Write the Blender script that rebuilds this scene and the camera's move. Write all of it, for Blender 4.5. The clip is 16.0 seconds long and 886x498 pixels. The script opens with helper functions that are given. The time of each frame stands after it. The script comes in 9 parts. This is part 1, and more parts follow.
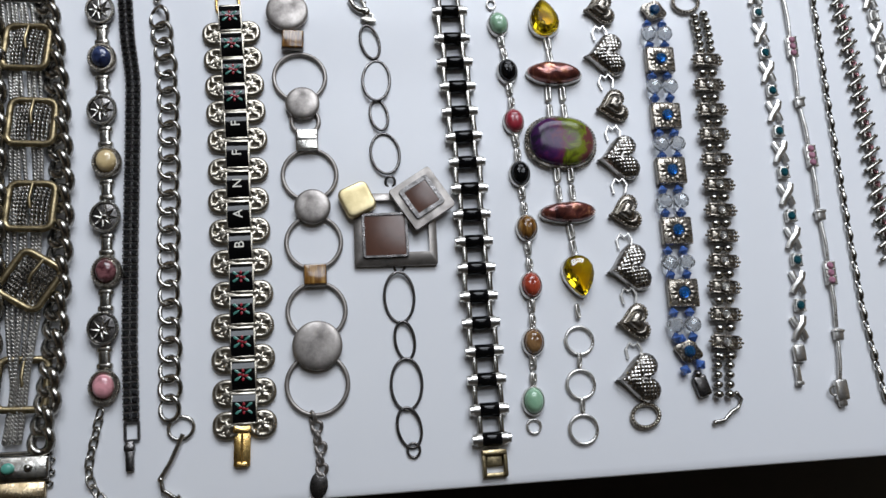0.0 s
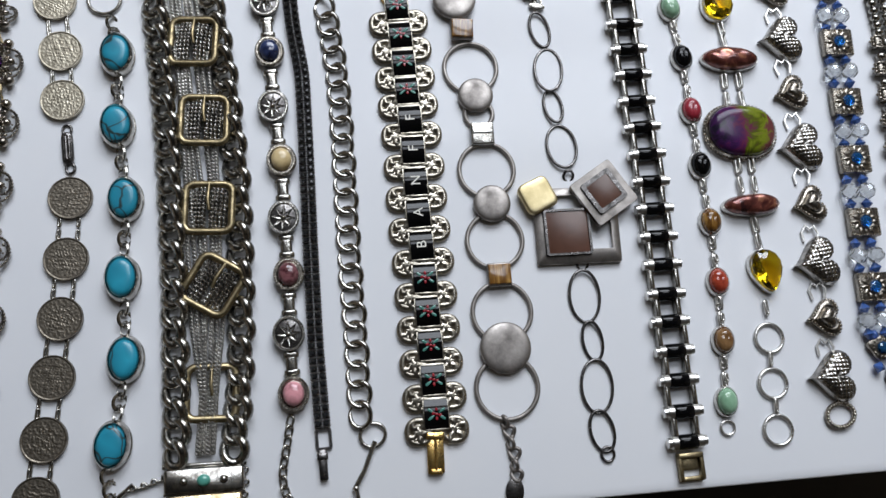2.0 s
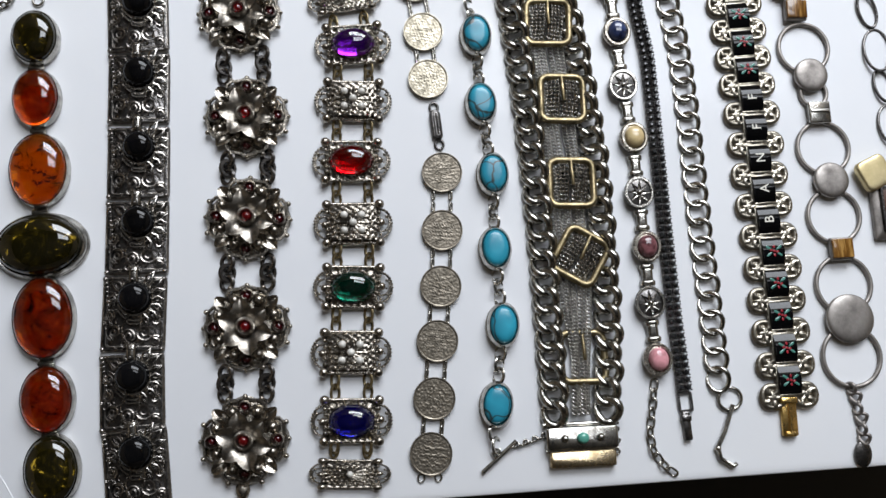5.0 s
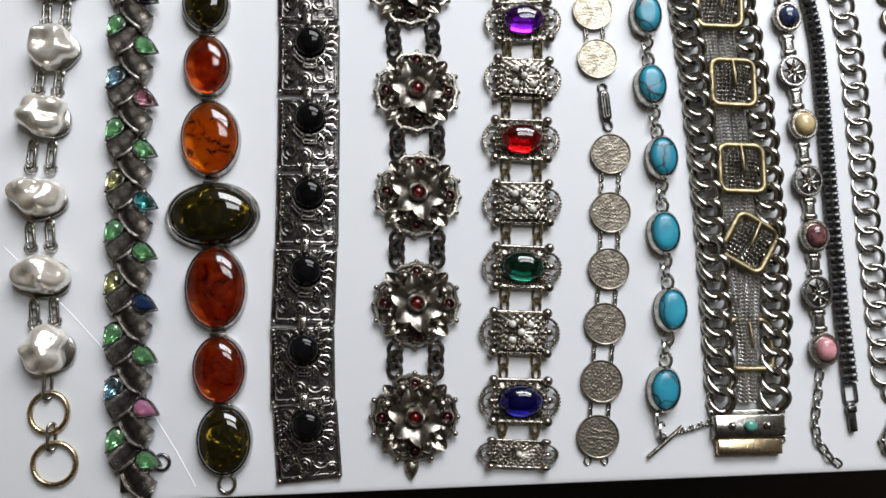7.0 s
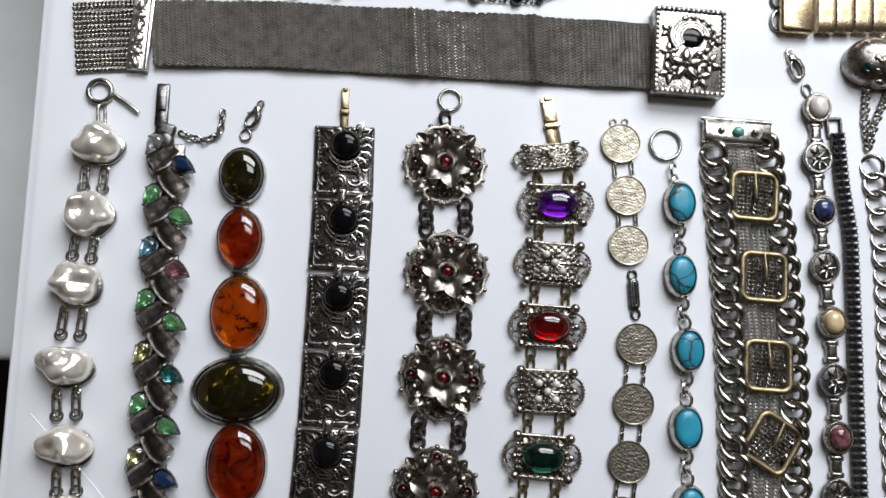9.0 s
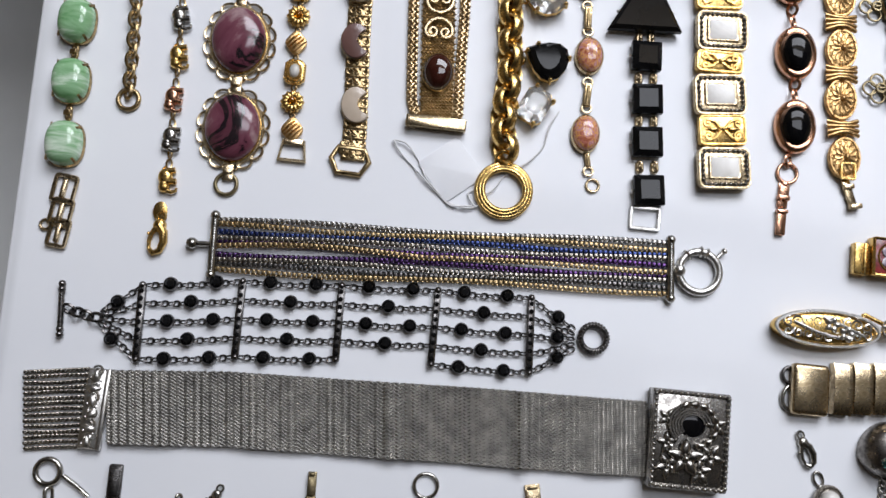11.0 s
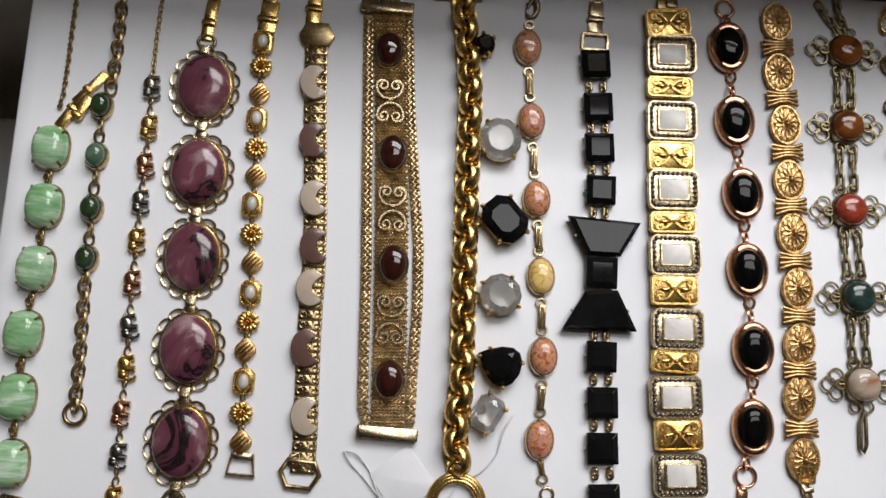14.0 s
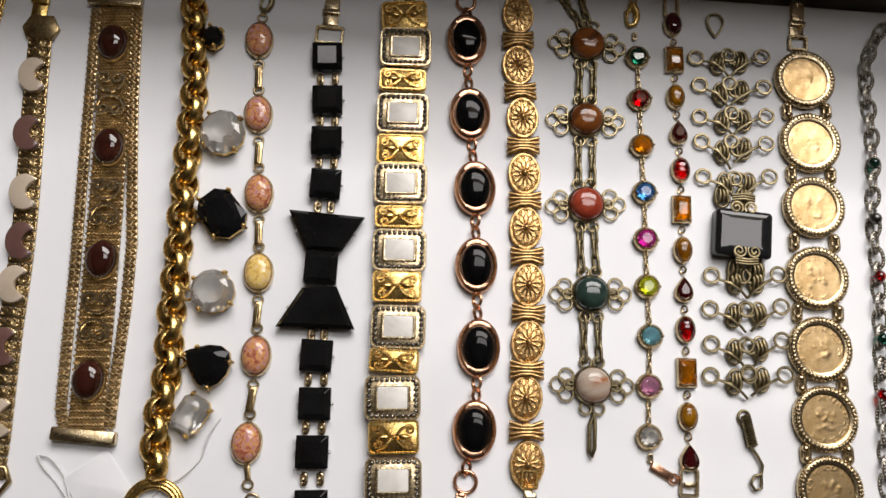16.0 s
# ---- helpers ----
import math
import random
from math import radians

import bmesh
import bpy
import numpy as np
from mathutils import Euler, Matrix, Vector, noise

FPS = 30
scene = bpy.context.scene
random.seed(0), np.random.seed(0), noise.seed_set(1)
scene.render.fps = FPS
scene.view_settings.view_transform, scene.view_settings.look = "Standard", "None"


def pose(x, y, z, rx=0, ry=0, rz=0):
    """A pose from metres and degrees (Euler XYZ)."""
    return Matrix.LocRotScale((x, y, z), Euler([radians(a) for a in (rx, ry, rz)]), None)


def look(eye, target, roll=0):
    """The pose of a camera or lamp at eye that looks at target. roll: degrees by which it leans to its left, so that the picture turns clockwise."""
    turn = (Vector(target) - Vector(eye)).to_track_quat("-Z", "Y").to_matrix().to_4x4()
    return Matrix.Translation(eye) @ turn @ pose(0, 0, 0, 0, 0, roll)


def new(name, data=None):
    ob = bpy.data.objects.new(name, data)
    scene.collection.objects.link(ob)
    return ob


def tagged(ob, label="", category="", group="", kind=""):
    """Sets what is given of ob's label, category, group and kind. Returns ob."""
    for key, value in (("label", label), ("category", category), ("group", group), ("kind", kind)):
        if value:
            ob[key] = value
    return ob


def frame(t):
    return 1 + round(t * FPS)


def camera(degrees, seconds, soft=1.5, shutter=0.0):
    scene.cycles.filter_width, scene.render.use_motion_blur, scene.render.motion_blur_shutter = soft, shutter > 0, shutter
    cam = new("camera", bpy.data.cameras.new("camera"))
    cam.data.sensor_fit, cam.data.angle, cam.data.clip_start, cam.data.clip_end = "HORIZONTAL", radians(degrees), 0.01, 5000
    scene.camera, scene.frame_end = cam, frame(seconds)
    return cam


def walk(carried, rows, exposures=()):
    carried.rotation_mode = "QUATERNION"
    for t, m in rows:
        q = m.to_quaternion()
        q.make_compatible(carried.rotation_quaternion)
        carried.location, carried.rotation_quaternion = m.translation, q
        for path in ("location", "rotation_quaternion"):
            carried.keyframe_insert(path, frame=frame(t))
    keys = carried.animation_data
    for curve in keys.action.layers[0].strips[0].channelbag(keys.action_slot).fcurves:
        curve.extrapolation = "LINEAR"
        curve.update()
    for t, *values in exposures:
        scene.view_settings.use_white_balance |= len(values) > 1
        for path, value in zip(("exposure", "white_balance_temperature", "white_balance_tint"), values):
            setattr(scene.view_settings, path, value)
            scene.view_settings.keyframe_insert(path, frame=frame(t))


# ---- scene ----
cam = camera(56.0, 16.0)
PATH = [
    (0, (0.32845, 0.01639, 0.26908), (0.58503, 0.45386, -1.66555), 27.321),
    (0.5, (0.31339, 0.01920, 0.26176), (0.55923, 0.44522, -1.67681), 26.961),
    (1, (0.30269, 0.02403, 0.25609), (0.54017, 0.43875, -1.68598), 26.396),
    (1.5, (0.28991, 0.02827, 0.25548), (0.52654, 0.42122, -1.69121), 27.339),
    (2, (0.27462, 0.02943, 0.25523), (0.50703, 0.41057, -1.69432), 27.496),
    (2.5, (0.25863, 0.03035, 0.26001), (0.48366, 0.40974, -1.69074), 26.792),
    (3, (0.23846, 0.03063, 0.26308), (0.45238, 0.39580, -1.69163), 26.471),
    (3.5, (0.22235, 0.03230, 0.26166), (0.41855, 0.38321, -1.69752), 25.320),
    (4, (0.20377, 0.03268, 0.26124), (0.37963, 0.37145, -1.70200), 23.568),
    (4.5, (0.18509, 0.03495, 0.26095), (0.35226, 0.35323, -1.70647), 24.136),
    (6.8, (0.12613, 0.04226, 0.25621), (0.27050, 0.28977, -1.72316), 28.555),
    (7, (0.11964, 0.03995, 0.25497), (0.26917, 0.28964, -1.72374), 29.510),
    (7.5, (0.11326, 0.04060, 0.25527), (0.25552, 0.28903, -1.72414), 29.194),
    (8, (0.10395, 0.04196, 0.25735), (0.22924, 0.30535, -1.72126), 25.657),
    (8.5, (0.11028, 0.06212, 0.25580), (0.23814, 0.31795, -1.72365), 27.557),
    (9, (0.11534, 0.09560, 0.26209), (0.23204, 0.35171, -1.71800), 26.311),
    (9.5, (0.12244, 0.12674, 0.26145), (0.23840, 0.41040, -1.71493), 24.962),
    (10, (0.12271, 0.15101, 0.25692), (0.23690, 0.46118, -1.71558), 23.826),
    (10.2, (0.12447, 0.16615, 0.25667), (0.22775, 0.45282, -1.71998), 23.735),
    (12.3, (0.12007, 0.26150, 0.25631), (0.18059, 0.52918, -1.72477), 16.537),
    (12.5, (0.12129, 0.26798, 0.25746), (0.18636, 0.54407, -1.72233), 16.935),
    (13, (0.12639, 0.27922, 0.26125), (0.18991, 0.57875, -1.71517), 15.643),
    (13.5, (0.12661, 0.29184, 0.26284), (0.19046, 0.60220, -1.71190), 15.233),
    (14, (0.13283, 0.30736, 0.26646), (0.19601, 0.61143, -1.70928), 15.202),
    (14.5, (0.15268, 0.30649, 0.26473), (0.22067, 0.64634, -1.70501), 14.605),
    (15, (0.17553, 0.30762, 0.26426), (0.24593, 0.66859, -1.70164), 14.255),
    (15.5, (0.20095, 0.30238, 0.26055), (0.26111, 0.68758, -1.70108), 12.106),
    (16, (0.22267, 0.29900, 0.25757), (0.27863, 0.70595, -1.69979), 11.205),
]
EXPOSURES = [(0, -0.60, 6650, 15), (3, -0.42, 6650, 15), (4.5, -0.24, 6750, 15), (7, -0.06, 7050, 15), (8.2, -0.06, 7000, 15), (10, -0.42, 6750, 18), (12.3, -0.74, 6950, 18), (14, -0.78, 7350, 18), (15, -0.68, 7700, 19), (16, -0.70, 7750, 19)]
walk(cam, [(t, look(eye, target, roll)) for t, eye, target, roll in PATH], EXPOSURES)

# ---- light: a roof window and a wall window beyond the table, in a dim room ----
world = bpy.data.worlds.new("sky")
scene.world = world
world.use_nodes = True
sky = world.node_tree.nodes.new("ShaderNodeTexSky")
sky.sky_type, sky.sun_disc = "NISHITA", False
sky.sun_elevation, sky.sun_rotation = radians(35), radians(200)
world.node_tree.links.new(sky.outputs[0], world.node_tree.nodes["Background"].inputs[0])
world.node_tree.nodes["Background"].inputs[1].default_value = 0.12


def area(name, m, w, h, watts, colour):
    lamp = bpy.data.lights.new(name, "AREA")
    lamp.shape, lamp.size, lamp.size_y, lamp.energy, lamp.color = "RECTANGLE", w, h, watts, colour
    ob = new(name, lamp)
    ob.matrix_world = m
    return ob


area("roof_window_light", pose(0.74, 0.85, 1.93), 1.10, 0.44, 15, (0.83, 0.925, 1.0))
area("wall_window_light", look((0.60, 1.13, 1.00), (0.60, -1.0, 0.20)), 1.15, 0.70, 39, (0.83, 0.925, 1.0))

# ---- materials ----
MM = 0.001


def nodes_of(name):
    m = bpy.data.materials.new(name)
    m.use_nodes = True
    nt = m.node_tree
    return m, nt, nt.nodes["Principled BSDF"]


def noise_node(nt, scale, detail=4.0, rough=0.6, distort=0.0, space="Object"):
    tc = nt.nodes.new("ShaderNodeTexCoord")
    n = nt.nodes.new("ShaderNodeTexNoise")
    n.inputs["Scale"].default_value, n.inputs["Detail"].default_value = scale, detail
    n.inputs["Roughness"].default_value, n.inputs["Distortion"].default_value = rough, distort
    nt.links.new(tc.outputs[space], n.inputs["Vector"])
    return n


def ramp(nt, src, stops):
    r = nt.nodes.new("ShaderNodeValToRGB")
    els = r.color_ramp.elements
    while len(els) < len(stops):
        els.new(0.5)
    for el, (pos, c) in zip(els, stops):
        el.position, el.color = pos, (*c, 1)
    nt.links.new(src, r.inputs[0])
    return r


def vary(nt, amount):
    """A per-piece shift, so that no two pieces show the same grain."""
    info = nt.nodes.new("ShaderNodeObjectInfo")
    mul = nt.nodes.new("ShaderNodeMath")
    mul.operation = "MULTIPLY"
    mul.inputs[1].default_value = amount
    nt.links.new(info.outputs["Random"], mul.inputs[0])
    return mul.outputs[0]


def bump(nt, bsdf, src, strength, dist):
    b = nt.nodes.new("ShaderNodeBump")
    b.inputs["Strength"].default_value, b.inputs["Distance"].default_value = strength, dist
    nt.links.new(src, b.inputs["Height"])
    nt.links.new(b.outputs[0], bsdf.inputs["Normal"])


def metal(name, light, dark, rough=0.28, wear=0.5, scale=350.0, relief=0.25):
    """Cast or drawn metal: tarnish in patches, fine pitting."""
    m, nt, b = nodes_of(name)
    n = noise_node(nt, scale, 5, 0.65)
    r = ramp(nt, n.outputs["Fac"], [(0.5 - 0.3 * (1.2 - wear), dark), (0.5 + 0.25 * wear, light)])
    nt.links.new(r.outputs[0], b.inputs["Base Color"])
    b.inputs["Metallic"].default_value = 1.0
    rr = ramp(nt, n.outputs["Fac"], [(0.2, (min(1, rough * 1.7),) * 3), (0.8, (rough * 0.8,) * 3)])
    nt.links.new(rr.outputs[0], b.inputs["Roughness"])
    if relief:
        bump(nt, b, noise_node(nt, scale * 4, 3).outputs["Fac"], relief, 0.00012)
    return m


def stone(name, stops, scale=180.0, distort=1.0, rough=0.12, coat=0.35, stretch=(1, 1, 1), through_light=0.0, kind="noise", ior=1.52):
    """Polished stone, resin or glass with clouds, veins or bands."""
    m, nt, b = nodes_of(name)
    tc, mp = nt.nodes.new("ShaderNodeTexCoord"), nt.nodes.new("ShaderNodeMapping")
    mp.inputs["Scale"].default_value = stretch
    nt.links.new(tc.outputs["Object"], mp.inputs["Vector"])
    shift = nt.nodes.new("ShaderNodeCombineXYZ")
    v = vary(nt, 0.7)
    for k in range(3):
        nt.links.new(v, shift.inputs[k])
    nt.links.new(shift.outputs[0], mp.inputs["Location"])
    if kind == "veins":
        n = nt.nodes.new("ShaderNodeTexVoronoi")
        n.feature = "DISTANCE_TO_EDGE"
        warp = nt.nodes.new("ShaderNodeTexNoise")
        warp.inputs["Scale"].default_value = scale
        mix = nt.nodes.new("ShaderNodeVectorMath")
        mix.operation = "MULTIPLY_ADD"
        mix.inputs[1].default_value = (0.006 * distort,) * 3
        nt.links.new(mp.outputs[0], warp.inputs["Vector"])
        nt.links.new(warp.outputs["Color"], mix.inputs[0])
        nt.links.new(mp.outputs[0], mix.inputs[2])
        nt.links.new(mix.outputs[0], n.inputs["Vector"])
        out = n.outputs["Distance"]
    else:
        n = nt.nodes.new("ShaderNodeTexNoise")
        n.inputs["Detail"].default_value, n.inputs["Roughness"].default_value, n.inputs["Distortion"].default_value = 5, 0.6, distort
        nt.links.new(mp.outputs[0], n.inputs["Vector"])
        out = n.outputs["Fac"]
    n.inputs["Scale"].default_value = scale
    r = ramp(nt, out, stops)
    nt.links.new(r.outputs[0], b.inputs["Base Color"])
    b.inputs["Roughness"].default_value = rough
    b.inputs["Coat Weight"].default_value, b.inputs["Coat Roughness"].default_value = coat, 0.04
    b.inputs["Transmission Weight"].default_value, b.inputs["IOR"].default_value = through_light, ior
    return m


def mix3(a, b, t):
    return tuple(x + (y - x) * t for x, y in zip(a, b))


def gem(name, c, clear=0.75, ior=1.6):
    return stone(name, [(0.3, mix3(c, (0, 0, 0), 0.25)), (0.7, c)], 220, 0.5, 0.02, 0.2, through_light=clear, ior=ior)


SILVER = metal("bright_silver", (0.86, 0.85, 0.82), (0.44, 0.42, 0.39), 0.26, 0.72)
STERLING = metal("worn_silver", (0.58, 0.56, 0.515), (0.10, 0.094, 0.085), 0.19, 0.55)
ANTIQUE = metal("oxidised_silver", (0.43, 0.39, 0.335), (0.016, 0.014, 0.012), 0.22, 0.37, 380, 0.5)
PEWTER = metal("dark_pewter", (0.36, 0.335, 0.31), (0.06, 0.055, 0.05), 0.24, 0.5, 400, 0.3)
MESHSILVER = metal("woven_silver", (0.66, 0.64, 0.605), (0.30, 0.29, 0.272), 0.32, 0.6, 200, 0.2)
DULLSILVER = metal("dull_cast_silver", (0.39, 0.355, 0.31), (0.08, 0.072, 0.063), 0.28, 0.5, 500, 0.5)
TARNISHED = metal("tarnished_coin_silver", (0.24, 0.21, 0.17), (0.075, 0.065, 0.052), 0.38, 0.5, 500, 0.5)
# Two reflector metals for unseen plates added under stones to brighten them.
ADDED_DIMFOIL = metal("added_dim_foil", (0.18, 0.18, 0.18), (0.11, 0.11, 0.11), 0.4, 0.7, 300, 0.0)
ADDED_FOIL = metal("added_mirror_foil", (0.90, 0.90, 0.90), (0.75, 0.75, 0.75), 0.45, 0.7, 300, 0.0)
CHAMPAGNE = metal("champagne_plate", (0.50, 0.46, 0.385), (0.10, 0.087, 0.068), 0.27, 0.5)
COINSILVER = metal("old_coin_silver", (0.50, 0.45, 0.36), (0.18, 0.16, 0.12), 0.4, 0.5, 500, 0.5)
MESHGOLD = metal("worn_gold_mesh", (0.76, 0.59, 0.36), (0.28, 0.195, 0.10), 0.3, 0.55)
GUN = metal("dark_plated_metal", (0.20, 0.19, 0.185), (0.025, 0.024, 0.023), 0.24, 0.5, 400, 0.3)
BRUSHED = metal("brushed_pewter", (0.40, 0.37, 0.345), (0.17, 0.155, 0.145), 0.42, 0.6, 120, 0.4)
AGED = metal("aged_chain_silver", (0.50, 0.475, 0.44), (0.07, 0.065, 0.06), 0.2, 0.5, 400, 0.3)
COINGOLD = metal("smooth_coin_gold", (0.72, 0.51, 0.28), (0.46, 0.30, 0.14), 0.3, 0.8, 260, 0.1)
MATTGOLD = metal("matt_filigree_gold", (0.84, 0.54, 0.24), (0.24, 0.13, 0.045), 0.3, 0.5, 600, 0.5)
GOLD = metal("polished_gold_plate", (0.92, 0.63, 0.24), (0.42, 0.25, 0.07), 0.22, 0.6)
PALEGOLD = metal("pale_gold_plate", (0.76, 0.61, 0.40), (0.30, 0.22, 0.12), 0.22, 0.6)
OLDGOLD = metal("antique_gold", (0.58, 0.42, 0.22), (0.08, 0.055, 0.025), 0.26, 0.5, 420, 0.4)
ROSE = metal("rose_gold_plate", (0.86, 0.50, 0.34), (0.45, 0.22, 0.13), 0.2, 0.7)
BRASS = metal("antique_brass", (0.36, 0.29, 0.17), (0.10, 0.08, 0.045), 0.32, 0.55, 420, 0.4)
BLACK = stone("black_onyx", [(0.3, (0.002, 0.002, 0.002)), (0.8, (0.005, 0.005, 0.006))], 90, 0, 0.06, 0.0)
JET = stone("black_faceted_glass", [(0.3, (0.004, 0.004, 0.004)), (0.8, (0.010, 0.010, 0.011))], 90, 0, 0.05, 0.0)
for onyx in (BLACK, JET):
    onyx.node_tree.nodes["Principled BSDF"].inputs["Specular IOR Level"].default_value = 0.22
AMBER = stone("cognac_amber", [(0.34, (0.03, 0.003, 0.001)), (0.42, (0.34, 0.028, 0.001)), (0.58, (0.55, 0.065, 0.002)), (0.74, (0.85, 0.25, 0.01))], 170, 1.2, 0.04, 0.3, through_light=0.93)
HONEY = stone("honey_amber", [(0.39, (0.03, 0.004, 0.001)), (0.43, (0.66, 0.15, 0.002)), (0.62, (0.80, 0.24, 0.004)), (0.72, (0.95, 0.52, 0.03))], 170, 1.2, 0.04, 0.3, through_light=0.93)
GREENAMBER = stone("green_amber", [(0.5, (0.006, 0.005, 0.001)), (0.62, (0.025, 0.018, 0.002)), (0.72, (0.55, 0.36, 0.04))], 190, 2.0, 0.04, 0.4)
TURQ = stone("turquoise", [(0.0, (0.012, 0.02, 0.02)), (0.014, (0.03, 0.06, 0.065)), (0.032, (0.012, 0.20, 0.29)), (0.6, (0.018, 0.33, 0.46))], 105, 1.6, 0.28, 0.0, kind="veins")
PINKSTONE = stone("pink_rhodonite", [(0.3, (0.30, 0.13, 0.14)), (0.6, (0.66, 0.30, 0.33))], 260)
RHODO = stone("plum_rhodonite", [(0.27, (0.03, 0.012, 0.016)), (0.37, (0.10, 0.030, 0.044)), (0.405, (0.016, 0.010, 0.012)), (0.425, (0.012, 0.008, 0.010)), (0.45, (0.12, 0.034, 0.052)), (0.57, (0.17, 0.058, 0.08)), (0.67, (0.34, 0.22, 0.23))], 58, 0.8, 0.16, 0.25)
LAPIS = stone("sodalite", [(0.3, (0.008, 0.012, 0.035)), (0.7, (0.05, 0.075, 0.18))], 260)
CREAM = stone("cream_jasper", [(0.3, (0.42, 0.30, 0.14)), (0.7, (0.66, 0.52, 0.29))], 200)
MAROON = stone("mottled_maroon_stone", [(0.35, (0.05, 0.015, 0.018)), (0.65, (0.25, 0.10, 0.11))], 420)
TIGER = stone("tiger_eye", [(0.3, (0.035, 0.012, 0.003)), (0.5, (0.17, 0.075, 0.015)), (0.75, (0.50, 0.30, 0.09))], 260, 0.4, 0.18, 0.1, (3, 0.35, 1))
AVENT = stone("green_aventurine", [(0.3, (0.16, 0.32, 0.20)), (0.7, (0.30, 0.48, 0.33))], 260)
CARN = stone("red_carnelian", [(0.3, (0.20, 0.02, 0.01)), (0.7, (0.42, 0.07, 0.035))], 200)
CRIMSON = stone("crimson_stone", [(0.3, (0.20, 0.01, 0.02)), (0.7, (0.38, 0.03, 0.05))], 200, rough=0.3)
JASPER = stone("brown_jasper", [(0.3, (0.10, 0.04, 0.015)), (0.7, (0.28, 0.16, 0.07))], 200)
AGATE = stone("iridescent_agate", [(0.3, (0.028, 0.006, 0.026)), (0.45, (0.12, 0.02, 0.05)), (0.55, (0.10, 0.08, 0.01)), (0.75, (0.16, 0.20, 0.015))], 40, 0.8, 0.16, 0.0)
agate_nt = AGATE.node_tree
agate_n = noise_node(agate_nt, 190, 5, 0.6, 1.0)
agate_sep, agate_add = agate_nt.nodes.new("ShaderNodeSeparateXYZ"), agate_nt.nodes.new("ShaderNodeMath")
agate_tc = agate_nt.nodes.new("ShaderNodeTexCoord")
agate_add.operation, agate_add.inputs[1].default_value = "MULTIPLY_ADD", 34.0
agate_nt.links.new(agate_tc.outputs["Object"], agate_sep.inputs[0])
agate_nt.links.new(agate_sep.outputs["X"], agate_add.inputs[0])
agate_nt.links.new(agate_n.outputs["Fac"], agate_add.inputs[2])
agate_r = ramp(agate_nt, agate_add.outputs[0], [(0.12, (0.012, 0.010, 0.020)), (0.32, (0.05, 0.012, 0.07)), (0.48, (0.12, 0.02, 0.05)), (0.58, (0.07, 0.08, 0.008)), (0.70, (0.16, 0.20, 0.015)), (0.85, (0.13, 0.04, 0.04))])
agate_nt.links.new(agate_r.outputs[0], agate_nt.nodes["Principled BSDF"].inputs["Base Color"])
agate_nt.nodes["Principled BSDF"].inputs["Specular IOR Level"].default_value = 0.22
COPPERPEARL = stone("copper_baroque_pearl", [(0.34, (0.05, 0.016, 0.016)), (0.55, (0.19, 0.055, 0.042)), (0.72, (0.52, 0.23, 0.12))], 190, 1.2, 0.22, 0.3)
COPPERPEARL.node_tree.nodes["Principled BSDF"].inputs["Metallic"].default_value = 0.45
PEARL = stone("white_baroque_pearl", [(0.3, (0.66, 0.60, 0.51)), (0.7, (0.93, 0.90, 0.84))], 160, 1.0, 0.18, 0.4)
bump(PEARL.node_tree, PEARL.node_tree.nodes["Principled BSDF"], noise_node(PEARL.node_tree, 420, 3).outputs["Fac"], 0.3, 0.0006)
PEARL.node_tree.nodes["Principled BSDF"].inputs["Metallic"].default_value = 0.55
GREYPEARL = stone("grey_pearl", [(0.3, (0.42, 0.40, 0.37)), (0.7, (0.7, 0.68, 0.63))], 160, 1.0, 0.25)
JADE = stone("banded_green_glass", [(0.32, (0.12, 0.32, 0.12)), (0.5, (0.28, 0.50, 0.28)), (0.66, (0.66, 0.78, 0.64))], 95, 0.6, 0.08, 0.3, (0.5, 2.4, 0.6))
NEPHRITE = stone("dark_green_jade", [(0.3, (0.012, 0.026, 0.010)), (0.7, (0.035, 0.07, 0.03))], 160, rough=0.08, coat=0.5)
OPAL = stone("pink_opal_glass", [(0.36, (0.34, 0.09, 0.04)), (0.44, (0.52, 0.18, 0.14)), (0.50, (0.76, 0.40, 0.08)), (0.56, (0.46, 0.17, 0.25)), (0.64, (0.72, 0.40, 0.33))], 430, 1.4, 0.1, 0.3)
OPALGOLD = stone("golden_opal_glass", [(0.34, (0.55, 0.30, 0.10)), (0.46, (0.80, 0.52, 0.16)), (0.54, (0.88, 0.62, 0.18)), (0.66, (0.80, 0.58, 0.42))], 430, 1.4, 0.1, 0.3)
SHELL = stone("mother_of_pearl", [(0.3, (0.66, 0.63, 0.58)), (0.7, (0.90, 0.88, 0.84))], 90, 1.0, 0.32, 0.0)
BROWNCAB = stone("brown_glass_cabochon", [(0.3, (0.012, 0.003, 0.002)), (0.7, (0.05, 0.012, 0.008))], 90, 0.8, 0.06, 0.4)
BROWNENAMEL = stone("brown_enamel", [(0.3, (0.075, 0.032, 0.020)), (0.7, (0.105, 0.046, 0.030))], 220, 0.5, 0.3, 0.0)
MOONCREAM = stone("cream_enamel", [(0.3, (0.48, 0.39, 0.30)), (0.7, (0.56, 0.46, 0.37))], 150, 0.5, 0.3, 0.3)
MOONBROWN = stone("brown_matt_enamel", [(0.3, (0.12, 0.06, 0.05)), (0.7, (0.16, 0.08, 0.068))], 150, 0.5, 0.3, 0.4)
MOSS = stone("moss_agate", [(0.3, (0.010, 0.022, 0.020)), (0.7, (0.03, 0.06, 0.05))], 150)
PINKAGATE = stone("pale_banded_agate", [(0.38, (0.36, 0.13, 0.05)), (0.46, (0.42, 0.31, 0.24)), (0.75, (0.56, 0.50, 0.44))], 80, 0.8, 0.1, 0.2, (0.5, 2, 1))
